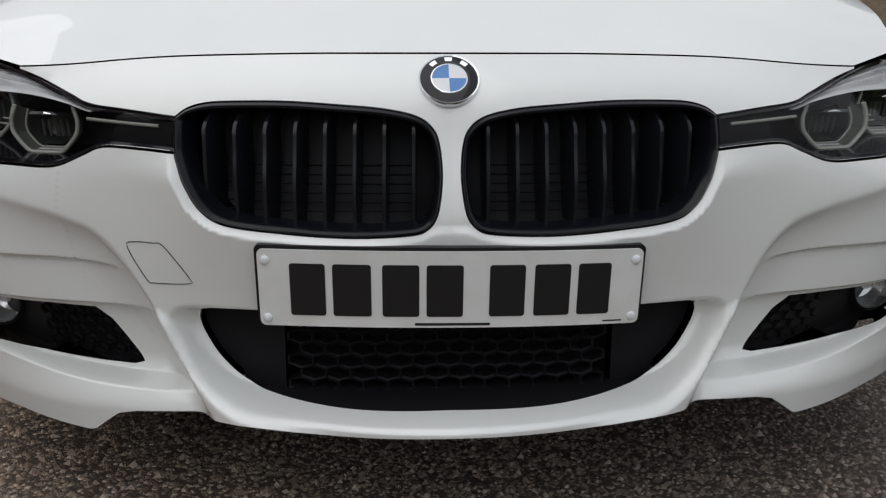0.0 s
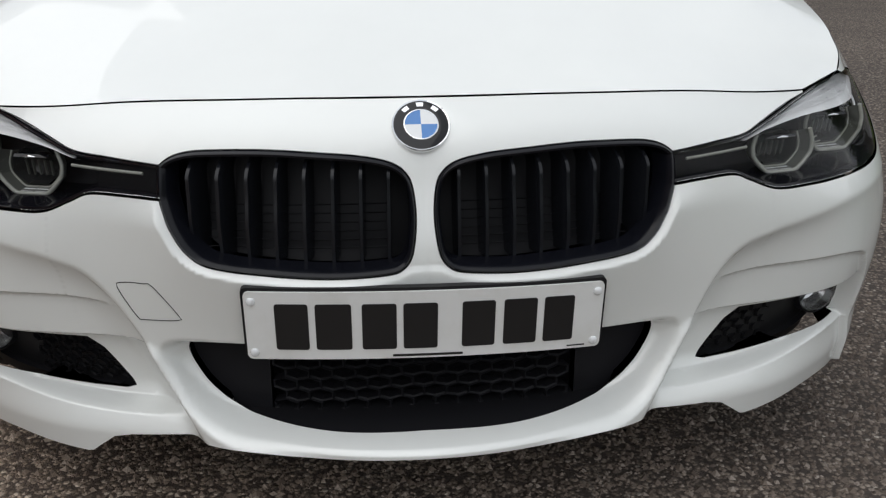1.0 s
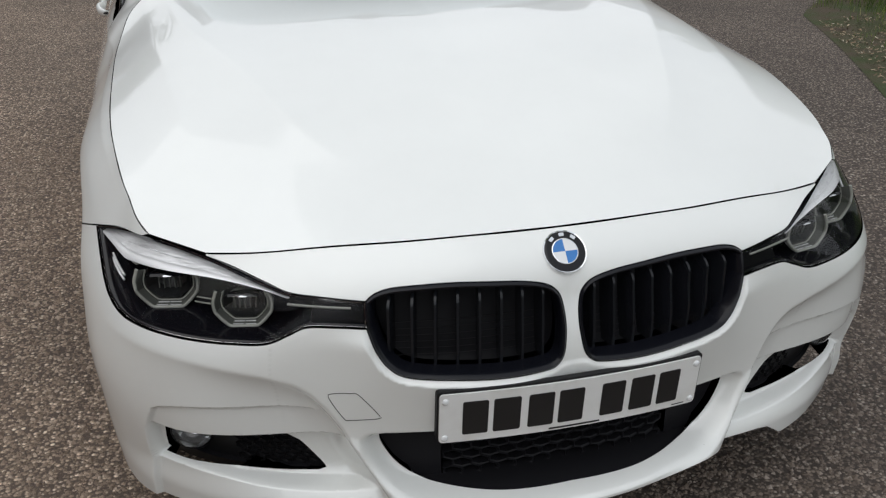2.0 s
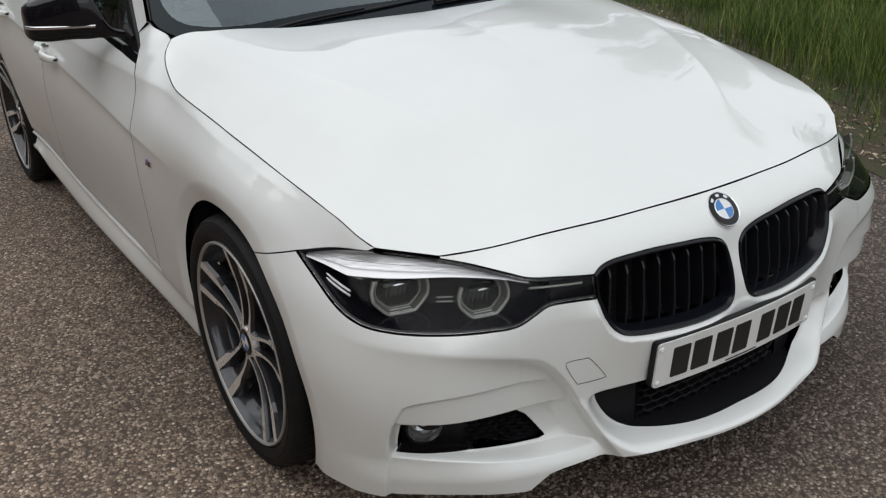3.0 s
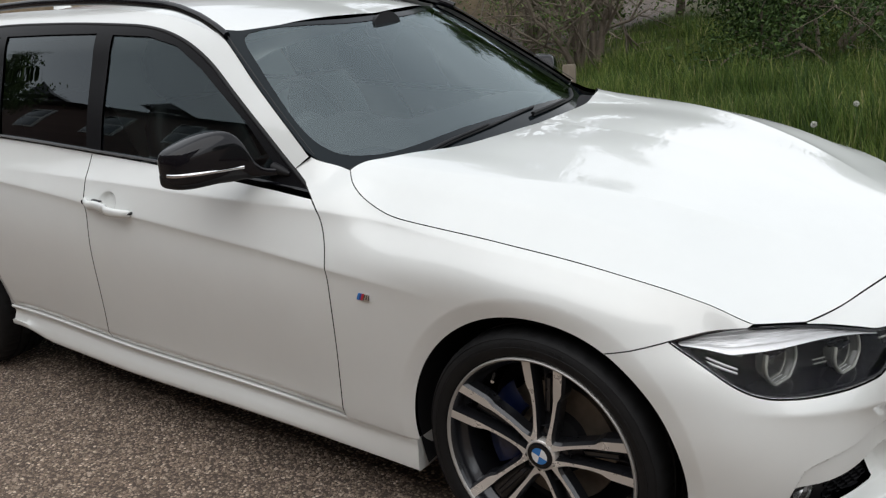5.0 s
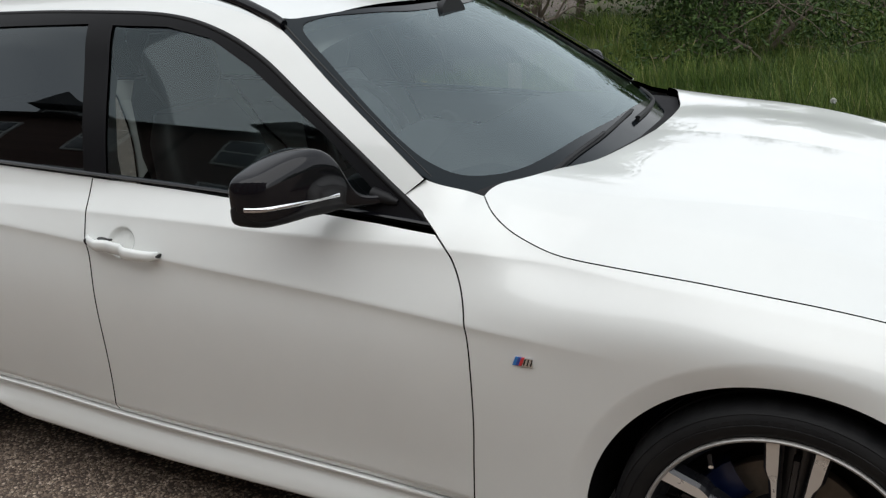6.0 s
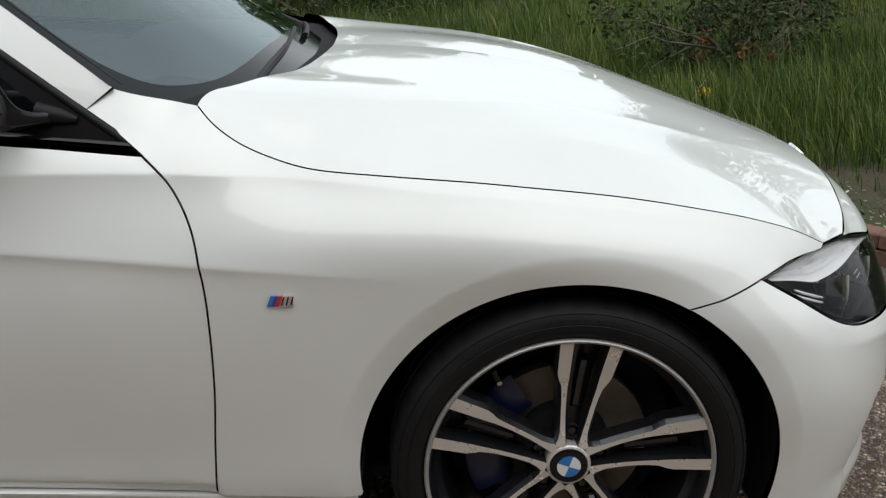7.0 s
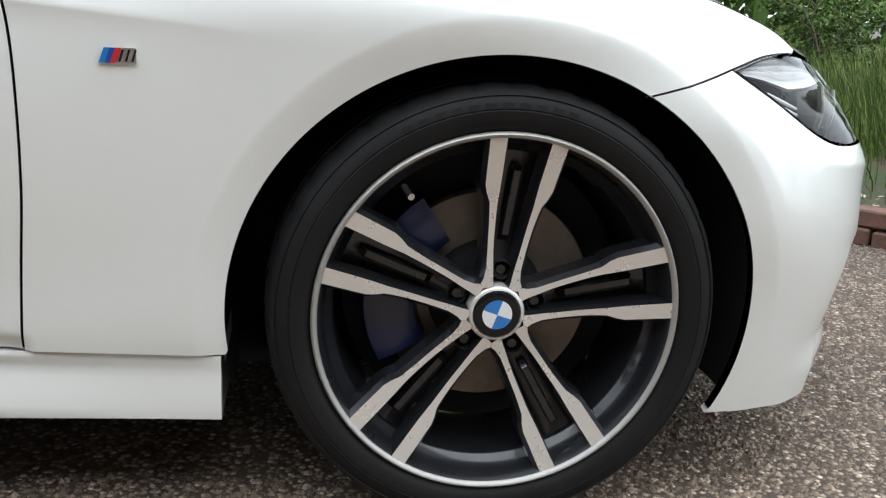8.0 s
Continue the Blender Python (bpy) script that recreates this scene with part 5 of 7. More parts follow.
        skin("light_ring", flipped(tube(ring_line(1.0, 0.0), 0.0034, 8, up=tuple(nn)), side), RING, lamp, "pale six-sided light ring")
        skin("ring_wall", flipped(loft([[cc + ss * a * rad * g + tt * b * rad * g - nn * d for a, b in shape] for g, d in ((1.05, 0.008), (1.04, -0.001), (0.97, 0.000), (0.90, 0.010), (0.80, 0.022), (0.77, 0.034))]), side), RING_WALL, lamp, "smoked grey wall of the light ring", angle=25)
        skin("inner_ring", flipped(tube(ring_line(0.80, 0.018), 0.0016, 6, up=tuple(nn)), side), RING, lamp)
        # two bright bars standing in for glints at the foot of the ring
        for g, d in ((0.93, 0.005), (0.86, 0.013)):
            v, f = tube([cc + ss * a * rad * g - tt * 0.66 * rad * g - nn * d for a in (-0.42, -0.05, 0.0, 0.05, 0.42)], [0.0014, 0.0014, 0.0005, 0.0014, 0.0014], 5)
            skin("ring_glint", flipped((v, f), side), SATIN, lamp)
        # projector: a dark faceted bowl under a hood, with a modelled highlight and vertical fins
        a = np.linspace(0, 2 * np.pi, 8, endpoint=False) + np.pi / 8
        rows = [[cc + ss * math.cos(t) * rad * k * 0.78 + tt * (math.sin(t) * rad * k * 0.56 + 0.004) - nn * o for t in a] for k, o in ((0.98, 0.020), (0.86, 0.030), (0.62, 0.044), (0.02, 0.050))]
        skin("projector_bowl", flipped(loft(rows, closed=True), side), GRAPHITE, lamp, smooth=False)
        rows = [[cc + ss * x * rad + tt * (0.020 + h) - nn * o for x in (-0.52, -0.2, 0.2, 0.52)] for h, o in ((0.0, 0.006), (0.004, 0.010), (0.003, 0.032))]
        skin("projector_hood", flipped(loft(rows), side), BLACK_PAINT, lamp, smooth=False)
        for k in range(5):
            o = (k - 2) * 0.010
            v, f = tube([cc + ss * o + tt * 0.012 - nn * 0.026, cc + ss * (o + 0.002) - tt * 0.012 - nn * 0.034], 0.0020, 4)
            skin("projector_fin", flipped((v, f), side), RING_WALL, lamp)
        # chrome sliver standing in for the highlight under the projector hood
        v, f = tube([cc - ss * rad * 0.16 + tt * 0.021 - nn * 0.004, cc + ss * rad * 0.02 + tt * 0.022 - nn * 0.004, cc + ss * rad * 0.20 + tt * 0.021 - nn * 0.004], [0.001, 0.0026, 0.001], 6)
        skin("projector_glint", flipped((v, f), side), CHROME, lamp)
    # short twin strips between the rings
    for dz in (0.0, -0.007):
        uu = np.linspace(0.765, 0.800, 5)
        skin("link_strip", flipped(tube(base_skin(uu, np.full(5, 0.615 + dz), 0.030), 0.0015, 6), side), RING, lamp)

    # door mirror
    mir = empty("door_mirror", car)
    secs = [(-0.785, 1.70, 0.956, 0.020, 0.012), (-0.825, 1.745, 0.962, 0.026, 0.015), (-0.845, 1.778, 0.982, 0.040, 0.036), (-0.860, 1.797, 1.004, 0.051, 0.056), (-0.885, 1.814, 1.017, 0.058, 0.070), (-0.925, 1.831, 1.019, 0.060, 0.070),
            (-0.965, 1.847, 1.013, 0.057, 0.066), (-1.0, 1.861, 1.006, 0.051, 0.060), (-1.024, 1.870, 1.002, 0.044, 0.053), (-1.036, 1.876, 0.999, 0.034, 0.044), (-1.041, 1.879, 0.997, 0.018, 0.028), (-1.042, 1.880, 0.997, 0.004, 0.006)]
    ks = np.array(secs)
    fine = np.stack([spline_weights(np.arange(len(ks)))(np.linspace(0, len(ks) - 1, 40)) @ ks[:, i] for i in range(5)], 1)
    a = np.linspace(0, 2 * np.pi, 28, endpoint=False)

    def mirror_row(s):
        ca, sa = np.cos(a), np.sin(a)
        return np.stack([np.full(28, s[0]), s[1] + max(s[3], 0.002) * np.sign(ca) * np.abs(ca) ** 0.55, s[2] + max(s[4], 0.002) * np.sign(sa) * np.abs(sa) ** 0.52], 1)
    skin("mirror_shell", flipped(loft([mirror_row(s) for s in fine], closed=True, cap=True), side), BLACK_PAINT, mir, "gloss black mirror shell", angle=70)
    runs = []
    for s in fine[12:38]:
        zz = 0.985 - (s[0] + 0.95) * 0.02
        t = np.clip((zz - s[2]) / max(s[4], 1e-3), -0.98, 0.98)
        runs.append((s[0], s[1] - s[3] * (1 - abs(t) ** 2.5) ** 0.4 - 0.0005, zz))
    skin("indicator_strip", flipped(tube(runs, 0.005, 8, flatten=(0.6, 1.0)), side), CHROME, mir, "bright indicator strip")
    skin("mirror_skirt", flipped(loft([mirror_row((s[0], s[1] + 0.004, s[2] - s[4] * 0.62, s[3] * 0.96, s[4] * 0.46)) for s in fine[6:38]], closed=True, cap=True), side), PLASTIC, mir, "black lower mirror cover")
    skin("mirror_foot", flipped(tube(cabin(np.array([1.655, 1.68, 1.72]), np.array([0.952, 0.957, 0.965])) + [-0.004, 0, 0], [0.006, 0.014, 0.018], 10), side), PLASTIC, mir)


# ---- wheels ----
def lathe(profile, n=96, wave=None):
    """Rows turned round the x axis; profile of (x, r)."""
    a = np.linspace(0, 2 * np.pi, n, endpoint=False)
    return loft([np.stack([np.full(n, x), r * np.cos(a), r * np.sin(a)], 1) for x, r in profile], closed=True)


def build_wheel(parent):
    w = empty("wheel", parent)
    prof = [(0.004, 0.256), (-0.012, 0.2635), (-0.019, 0.269), (-0.0235, 0.277), (-0.0255, 0.286), (-0.0260, 0.292), (-0.0245, 0.2935), (-0.0255, 0.295), (-0.0235, 0.304), (-0.0190, 0.311), (-0.0205, 0.3125), (-0.013, 0.3185), (-0.004, 0.3225), (0.006, 0.3250)]
    tread = [(0.040, 0.3275), (0.042, 0.3205), (0.049, 0.3205), (0.051, 0.3280), (0.083, 0.3285), (0.085, 0.3215), (0.093, 0.3215), (0.095, 0.3285), (0.125, 0.3280), (0.127, 0.321), (0.135, 0.321), (0.137, 0.3275), (0.165, 0.3250), (0.18, 0.318), (0.19, 0.300), (0.185, 0.27), (0.17, 0.25)]
    n = 240
    a = np.linspace(0, 2 * np.pi, n, endpoint=False)
    rows = []
    for k, (x, r) in enumerate(prof + tread):
        cut_ = np.where((np.arange(n) % 6 == 0) & (k in (12, 13, 14)), 0.003, 0.0)
        rows.append(np.stack([np.full(n, x) + (cut_ * 0.6 if k < 14 else 0), (r - cut_) * np.cos(a), (r - cut_) * np.sin(a)], 1))
    tyre = skin("tyre", loft(rows, closed=True), RUBBER, w, "black low-profile tyre", angle=40)
    # raised bars on the sidewall where maker's lettering stands
    for c0 in (62, 242):
        for k in range(11):
            am = math.radians(c0 + k * 4.4)
            pts = [np.array([-0.0262 + (r - 0.294) * 0.18, r * math.cos(am + d), r * math.sin(am + d)]) for r, d in ((0.295, -0.022), (0.295, 0.022), (0.303, 0.022), (0.303, -0.022))]
            vs = pts + [p + [0.003, 0, 0] for p in pts]
            skin("sidewall_bar", (vs, [[0, 1, 2, 3], [0, 4, 5, 1], [1, 5, 6, 2], [2, 6, 7, 3], [3, 7, 4, 0]]), RUBBER, tyre, smooth=False)
    skin("rim_lip", lathe([(-0.004, 0.2625), (-0.016, 0.2640), (-0.0205, 0.2630), (-0.022, 0.2605), (-0.0205, 0.2570), (-0.016, 0.2550)]), RIM_EDGE, w, "bright machined rim edge", angle=50)
    skin("rim_barrel", lathe([(-0.016, 0.2550), (-0.010, 0.2515), (0.004, 0.247), (0.022, 0.243), (0.028, 0.234), (0.034, 0.232), (0.06, 0.229), (0.12, 0.224), (0.17, 0.228), (0.19, 0.238)]), DARK_ALLOY, w, "dark grey rim barrel", angle=50)
    # five twin spokes
    stations = [(0.036, 0.0105, 0.0262), (0.042, 0.0118, 0.0300), (0.050, 0.0132, 0.0268), (0.065, 0.0152, 0.0252), (0.09, 0.0190, 0.0275), (0.13, 0.0232, 0.0320), (0.160, 0.0260, 0.0370), (0.180, 0.0265, 0.0475), (0.205, 0.0280, 0.0500), (0.240, 0.0305, 0.0535), (0.257, 0.0315, 0.0555)]
    face_x = line([(0.03, 0.002), (0.05, 0.005), (0.08, 0.008), (0.14, 0.006), (0.20, -0.005), (0.260, -0.0185)])
    for pair in range(5):
        ph = math.radians(84 + 72 * pair)
        da, db = np.array([0, -math.cos(ph), math.sin(ph)]), np.array([0, -math.sin(ph), -math.cos(ph)])
        for sgn in (1, -1):
            st = np.array(stations)
            fine_a = np.r_[0.036, 0.042, 0.046, 0.050, 0.057, np.linspace(0.065, 0.257, 17)]
            b0, b1 = np.interp(fine_a, st[:, 0], st[:, 1]), np.interp(fine_a, st[:, 0], st[:, 2])
            fx = face_x(fine_a)
            rows = []
            for b, dx in ((b0 - 0.0045, 0.036), (b0 - 0.0028, 0.012), (b0, 0.0), (b1, 0.0), (b1 + 0.0060, 0.009), (b1 + 0.0085, 0.036)):
                rows.append(np.stack([fx + dx, *(da[1:, None] * fine_a + db[1:, None] * b * sgn)], 1))
            v, f = loft(np.array(rows).transpose(1, 0, 2), closed=True, cap=True)
            slots = [0 if i % 6 == 2 else 1 for i in range(6 * 21)] + [1, 1]
            link_mesh("spoke", v, f if sgn > 0 else [q[::-1] for q in f], MACHINED, w, "twin spoke with a bright machined face", smooth=False, slots=slots, extra=(DARK_ALLOY,))
        # web and bolt recess between the twins
        rows = []
        for aa, hw, dx in ((0.045, 0.012, 0.026), (0.085, 0.020, 0.040), (0.15, 0.025, 0.052), (0.20, 0.028, 0.056), (0.245, 0.031, 0.05)):
            rows.append([da * aa + db * t * hw + [float(face_x(aa)) + dx - 0.006 * (1 - abs(t)), 0, 0] for t in (-1, -0.4, 0.4, 1)])
        skin("spoke_web", loft(rows), DARK_ALLOY, w, "glossy dark trough between twin spokes")
        rows = []
        for aa, lift_ in ((0.100, 0.030), (0.110, 0.020), (0.165, 0.020), (0.205, 0.024), (0.212, 0.040)):
            rows.append([da * aa + db * t + [float(face_x(aa)) + lift_ + dx, 0, 0] for t, dx in ((-0.0075, 0.014), (-0.0065, 0.0), (-0.0045, 0.004), (0.0045, 0.004), (0.0065, 0.0), (0.0075, 0.014))])
        skin("trough_rib", loft(rows), DARK_ALLOY, w, smooth=False)
        cb = da * 0.061
        ang = np.linspace(0, 2 * np.pi, 16, endpoint=False)
        rows = [[cb + da * math.cos(t) * r + db * math.sin(t) * r + [x, 0, 0] for t in ang] for r, x in ((0.0150, 0.024), (0.0138, 0.018), (0.0125, 0.034), (0.002, 0.035))]
        skin("bolt_recess", loft(rows, closed=True), VOID, w)
        rows = [[cb + da * math.cos(t) * r + db * math.sin(t) * r + [x, 0, 0] for t in ang[::2]] for r, x in ((0.0075, 0.030), (0.007, 0.024), (0.001, 0.0235))]
        skin("wheel_bolt", loft(rows, closed=True), DARK_ALLOY, w)
    skin("hub_face", lathe([(0.030, 0.0425), (0.006, 0.0415), (0.0032, 0.0400), (0.0020, 0.0375), (0.001, 0.0355), (0.005, 0.0335)], 60), MACHINED, w, angle=40)
    skin("cap_ring", lathe([(0.006, 0.0345), (0.0, 0.0337), (-0.002, 0.0305), (-0.001, 0.0215)], 48), BLACK_PAINT, w, "black centre cap")
    for q in range(4):
        a = np.linspace(q * np.pi / 2 + 0.33, (q + 1) * np.pi / 2 + 0.33, 10)
        rows = [np.stack([np.full(10, x), r * np.cos(a), r * np.sin(a)], 1) for r, x in ((0.0218, -0.0016), (0.011, -0.0020), (0.0003, -0.0022))]
        skin("cap_quarter", loft(rows), BLUE if q % 2 == 0 else ENAMEL, w)
    # brake behind the spokes
    skin("brake_disc", lathe([(0.098, 0.085), (0.092, 0.088), (0.090, 0.160), (0.094, 0.162), (0.112, 0.162)], 72), DISC, w, "worn steel brake disc", angle=40)
    skin("disc_hat", lathe([(0.092, 0.088), (0.070, 0.082), (0.062, 0.060), (0.060, 0.002)], 48), VOID, w)
    a = np.radians(np.linspace(-30, 56, 14))
    rows = []
    for x, r in ((0.088, 0.105), (0.066, 0.110), (0.056, 0.128), (0.056, 0.165), (0.064, 0.186), (0.088, 0.192), (0.11, 0.190)):
        rows.append(np.stack([np.full(14, x), r * np.cos(a), r * np.sin(a)], 1))
    skin("brake_caliper", loft(rows), CALIPER, w, "dark blue brake caliper", angle=35)
    skin("dust_shield", lathe([(0.13, 0.215), (0.135, 0.16), (0.135, 0.002)], 48), VOID, w)
    vd = np.array([0, 0.135, 0.176]) / np.linalg.norm([0.135, 0.176])
    skin("valve", tube([vd * 0.224 + [0.028, 0, 0], vd * 0.216 + [0.014, 0, 0], vd * 0.212 + [0.004, 0, 0]], [0.0060, 0.0060, 0.0050], 10), CHROME, w, "small metal tyre valve")
    return w


FACE = 0.866
wheel = build_wheel(car)
wheel.matrix_basis = pose(-FACE, FRONT_AXLE, HUB_Z, 0, 0, 0)
for x, y, turn in ((-FACE, REAR_AXLE, 0), (FACE, FRONT_AXLE, 180), (FACE, REAR_AXLE, 180)):
    copy_thing(wheel, pose(x, y, HUB_Z, 28 if y > 2 else 0, 0, turn))
# wheel wells
for side in (1, -1):
    for axle in (FRONT_AXLE, REAR_AXLE):
        a = np.radians(np.linspace(-20, 200, 50))
        rows = [np.stack([np.full(50, x), axle + r * np.cos(a), HUB_Z + r * np.sin(a)], 1) for x, r in ((-0.848, 0.388), (-0.80, 0.397), (-0.60, 0.397), (-0.53, 0.36), (-0.52, 0.02))]
        skin("wheel_well", flipped(loft(rows), side), VOID, car, "black wheel arch liner")

# ---- inside the car ----
rows = []
for yy, zz, bow in ((1.42, 0.955, 0.0), (1.55, 0.985, 0.01), (1.72, 0.990, 0.02), (1.86, 0.965, 0.02), (1.92, 0.90, 0.0), (1.90, 0.60, 0.0)):
    t = np.linspace(-0.68, 0.68, 29)
    rows.append(np.stack([t, yy + 0.10 * (np.abs(t) / 0.68) ** 2, zz + bow * np.exp(-((t + 0.36) / 0.18) ** 2) * 2 - 0.02 * (np.abs(t) / 0.68) ** 3], 1))
skin("dashboard", loft(rows), DASH, car, "dark soft dashboard")
wheel_c, tilt = Vector((-0.36, 1.98, 0.975)), Matrix.Rotation(radians(-22), 3, "X")
steer = empty("steering_wheel", car)
ring = [wheel_c + tilt @ Vector((0.185 * math.cos(a), 0, 0.185 * math.sin(a))) for a in np.linspace(0, 2 * np.pi, 40, endpoint=False)]
skin("steering_rim", tube(ring, 0.015, 10, closed=True, up=(0, 1, 0)), LEATHER, steer)
for a in (0, 180, 270):
    d = Vector((math.cos(radians(a)), 0, math.sin(radians(a))))
    skin("steering_spoke", tube([wheel_c + tilt @ (d * 0.05), wheel_c + tilt @ (d * 0.18)], [0.022, 0.014], 8, flatten=(1, 0.6)), DASH, steer)
skin("airbag_cover", tube([wheel_c + Vector((0, 0.02, 0)), wheel_c + Vector((0, -0.01, 0)), wheel_c + Vector((0, -0.03, 0))], [0.075, 0.07, 0.04], 20), DASH, steer)
rows = []
for k, t in enumerate(np.linspace(-0.2, 0.2, 11)):
    h = 0.05 * math.cos(t / 0.2 * 1.4)
    rows.append([(-0.36 + t, 1.70, 0.98), (-0.36 + t, 1.74, 0.99 + h), (-0.36 + t, 1.84, 1.0 + h), (-0.36 + t, 1.86, 0.96)])
skin("instrument_hood", loft(rows), DASH, car)


def seat(x, y):
    s = empty("front_seat" if y < 2.8 else "rear_seat", car)
    for name, base, half_, lean in (("seat_back", (x, y, 0.42), [(0.22, 0.06, 0.0), (0.24, 0.08, 0.16), (0.245, 0.09, 0.36), (0.20, 0.07, 0.58), (0.15, 0.05, 0.66)], 0.30), ("headrest", (x, y + 0.21, 1.10), [(0.10, 0.04, 0.0), (0.135, 0.055, 0.06), (0.13, 0.055, 0.14), (0.09, 0.035, 0.20)], 0.12)):
        rows_ = []
        aa = np.linspace(0, 2 * np.pi, 20, endpoint=False)
        for hw, hd, z in half_:
            rows_.append(np.stack([base[0] + hw * np.sign(np.cos(aa)) * np.abs(np.cos(aa)) ** 0.6, base[1] + lean * z + hd * np.sign(np.sin(aa)) * np.abs(np.sin(aa)) ** 0.7, np.full(20, base[2] + z)], 1))
        skin(name, loft(rows_, closed=True, cap=True), LEATHER, s)
    block("seat_cushion", (x - 0.25, y - 0.50, 0.30), (x + 0.25, y + 0.02, 0.46), LEATHER, s, 0.05)


for x, y in ((-0.36, 2.42), (0.36, 2.42), (-0.36, 3.25), (0.36, 3.25)):
    seat(x, y)
m = empty("interior_mirror", car)
rows = []
aa = np.linspace(0, 2 * np.pi, 20, endpoint=False)
for yy, k in ((1.985, 0.85), (1.99, 1.0), (2.02, 1.0), (2.03, 0.7)):
    rows.append(np.stack([0.115 * k * np.sign(np.cos(aa)) * np.abs(np.cos(aa)) ** 0.6, np.full(20, yy), 1.265 + 0.034 * k * np.sign(np.sin(aa)) * np.abs(np.sin(aa)) ** 0.7], 1))
skin("mirror_case", loft(rows, closed=True, cap=True), PLASTIC, m)
skin("mirror_mount", tube([(0, 1.90, 1.295), (0, 1.95, 1.29), (0, 1.99, 1.27)], [0.075, 0.06, 0.02], 12, flatten=(1, 0.7)), PLASTIC, m, "black sensor housing")
rows = []
for yy, zz in ((2.05, 1.285), (2.3, 1.36), (3.0, 1.40), (4.2, 1.34)):
    t = np.linspace(-0.53, 0.53, 11)
    rows.append(np.stack([t, np.full(11, yy), zz - 0.06 * (np.abs(t) / 0.53) ** 3], 1))
skin("headlining", loft(rows), Mat("grey_headlining", (0.25, 0.25, 0.24), 0.9).m, car, "grey fabric headlining")

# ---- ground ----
def dust_and_shade(b, col, vec):
    """Pale dry dust in broad patches, plus painted light: brighter on the driver's side of the drive, shaded towards
    the verge.
    """
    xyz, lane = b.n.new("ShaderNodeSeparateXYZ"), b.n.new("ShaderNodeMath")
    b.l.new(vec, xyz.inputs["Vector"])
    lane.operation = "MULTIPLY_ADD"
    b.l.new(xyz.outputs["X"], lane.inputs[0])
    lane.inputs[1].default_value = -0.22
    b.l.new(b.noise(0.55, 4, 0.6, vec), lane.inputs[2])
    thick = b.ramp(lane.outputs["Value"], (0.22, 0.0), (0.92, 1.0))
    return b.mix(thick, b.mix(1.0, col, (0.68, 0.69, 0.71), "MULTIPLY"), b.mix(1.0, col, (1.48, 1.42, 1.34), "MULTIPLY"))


_b = Mat("worn_asphalt", (0.1, 0.1, 0.1), 0.85)
_v = _b.coords()
_cell = _b.voronoi(88, "F1", "Color", _v)
_dist = _b.voronoi(88, "F1", "Distance", _v)
_sep = _b.n.new("ShaderNodeSeparateColor")
_b.l.new(_cell, _sep.inputs["Color"])
_stone = _b.ramp(_sep.outputs["Red"], (0.0, (0.110, 0.086, 0.066)), (0.35, (0.205, 0.160, 0.124)), (0.65, (0.315, 0.25, 0.195)), (0.88, (0.45, 0.37, 0.295)), (1.0, (0.66, 0.58, 0.49)))
_bind = _b.ramp(_dist, (0.34, 1.0), (0.60, 0.0))
_col = _b.mix(_bind, (0.068, 0.051, 0.041), _stone)
_patch = _b.ramp(_b.noise(0.9, 5, 0.6, _v), (0.35, 0.85), (0.7, 1.2))
_col = _b.mix(1.0, _col, _patch, "MULTIPLY")
_col = dust_and_shade(_b, _col, _v)
_b.set("Base Color", _b.mix(_b.ramp(_b.noise(38, 3, 0.6, _v), (0.54, 0.0), (0.72, 0.4)), _col, (0.070, 0.055, 0.045)))
_h = _b.mix(0.5, _b.ramp(_dist, (0.1, 1.0), (0.5, 0.0)), _b.noise(240, 3, 0.6, _v))
_b.bump(_h, 1.0, 0.009)
ASPHALT = _b.m
bm = bmesh.new()
bmesh.ops.create_grid(bm, x_segments=2, y_segments=2, size=900)
tagged(part("ground", bm, ASPHALT, None), "worn grey-brown asphalt full of pale pebbles", "ground", kind="structure")


def soup(name, verts, quads, material, parent=None, smooth=False):
    """A large mesh of many loose pieces, from arrays of places and of faces with equally many corners."""
    verts, quads = np.asarray(verts, np.float32), np.asarray(quads, np.int32)
    me = bpy.data.meshes.new(name)
    me.vertices.add(len(verts))
    me.vertices.foreach_set("co", verts.ravel())
    k = quads.shape[1]
    me.loops.add(quads.size)
    me.loops.foreach_set("vertex_index", quads.ravel())
    me.polygons.add(len(quads))
    me.polygons.foreach_set("loop_start", np.arange(0, quads.size, k, dtype=np.int32))
    me.polygons.foreach_set("use_smooth", np.full(len(quads), smooth, dtype=bool))
    me.materials.append(material)
    me.update(calc_edges=True)
    ob = new(name, me)
    if parent is not None:
        ob.parent = parent
    return ob


rng = np.random.default_rng(7)

# loose and half-sunk pebbles in the asphalt
_b = Mat("pale_pebbles", (0.2, 0.18, 0.16), 0.75)
_v = _b.coords()
_b.set("Base Color", dust_and_shade(_b, _b.mix(_b.noise(300, 3, 0.6, _v), _b.ramp(_b.island(), (0.0, (0.110, 0.083, 0.064)), (0.4, (0.215, 0.165, 0.128)), (0.74, (0.34, 0.27, 0.212)), (1.0, (0.62, 0.53, 0.445))), (0.09, 0.068, 0.054)), _v))
PEBBLE = _b.m
n = 760000
px, py = rng.uniform(-5.2, 3.0, n), rng.uniform(-2.6, 6.8, n)


def outside(x0, x1, y0, y1):
    return np.hypot(np.maximum(np.maximum(x0 - px, px - x1), 0), np.maximum(np.maximum(y0 - py, py - y1), 0))


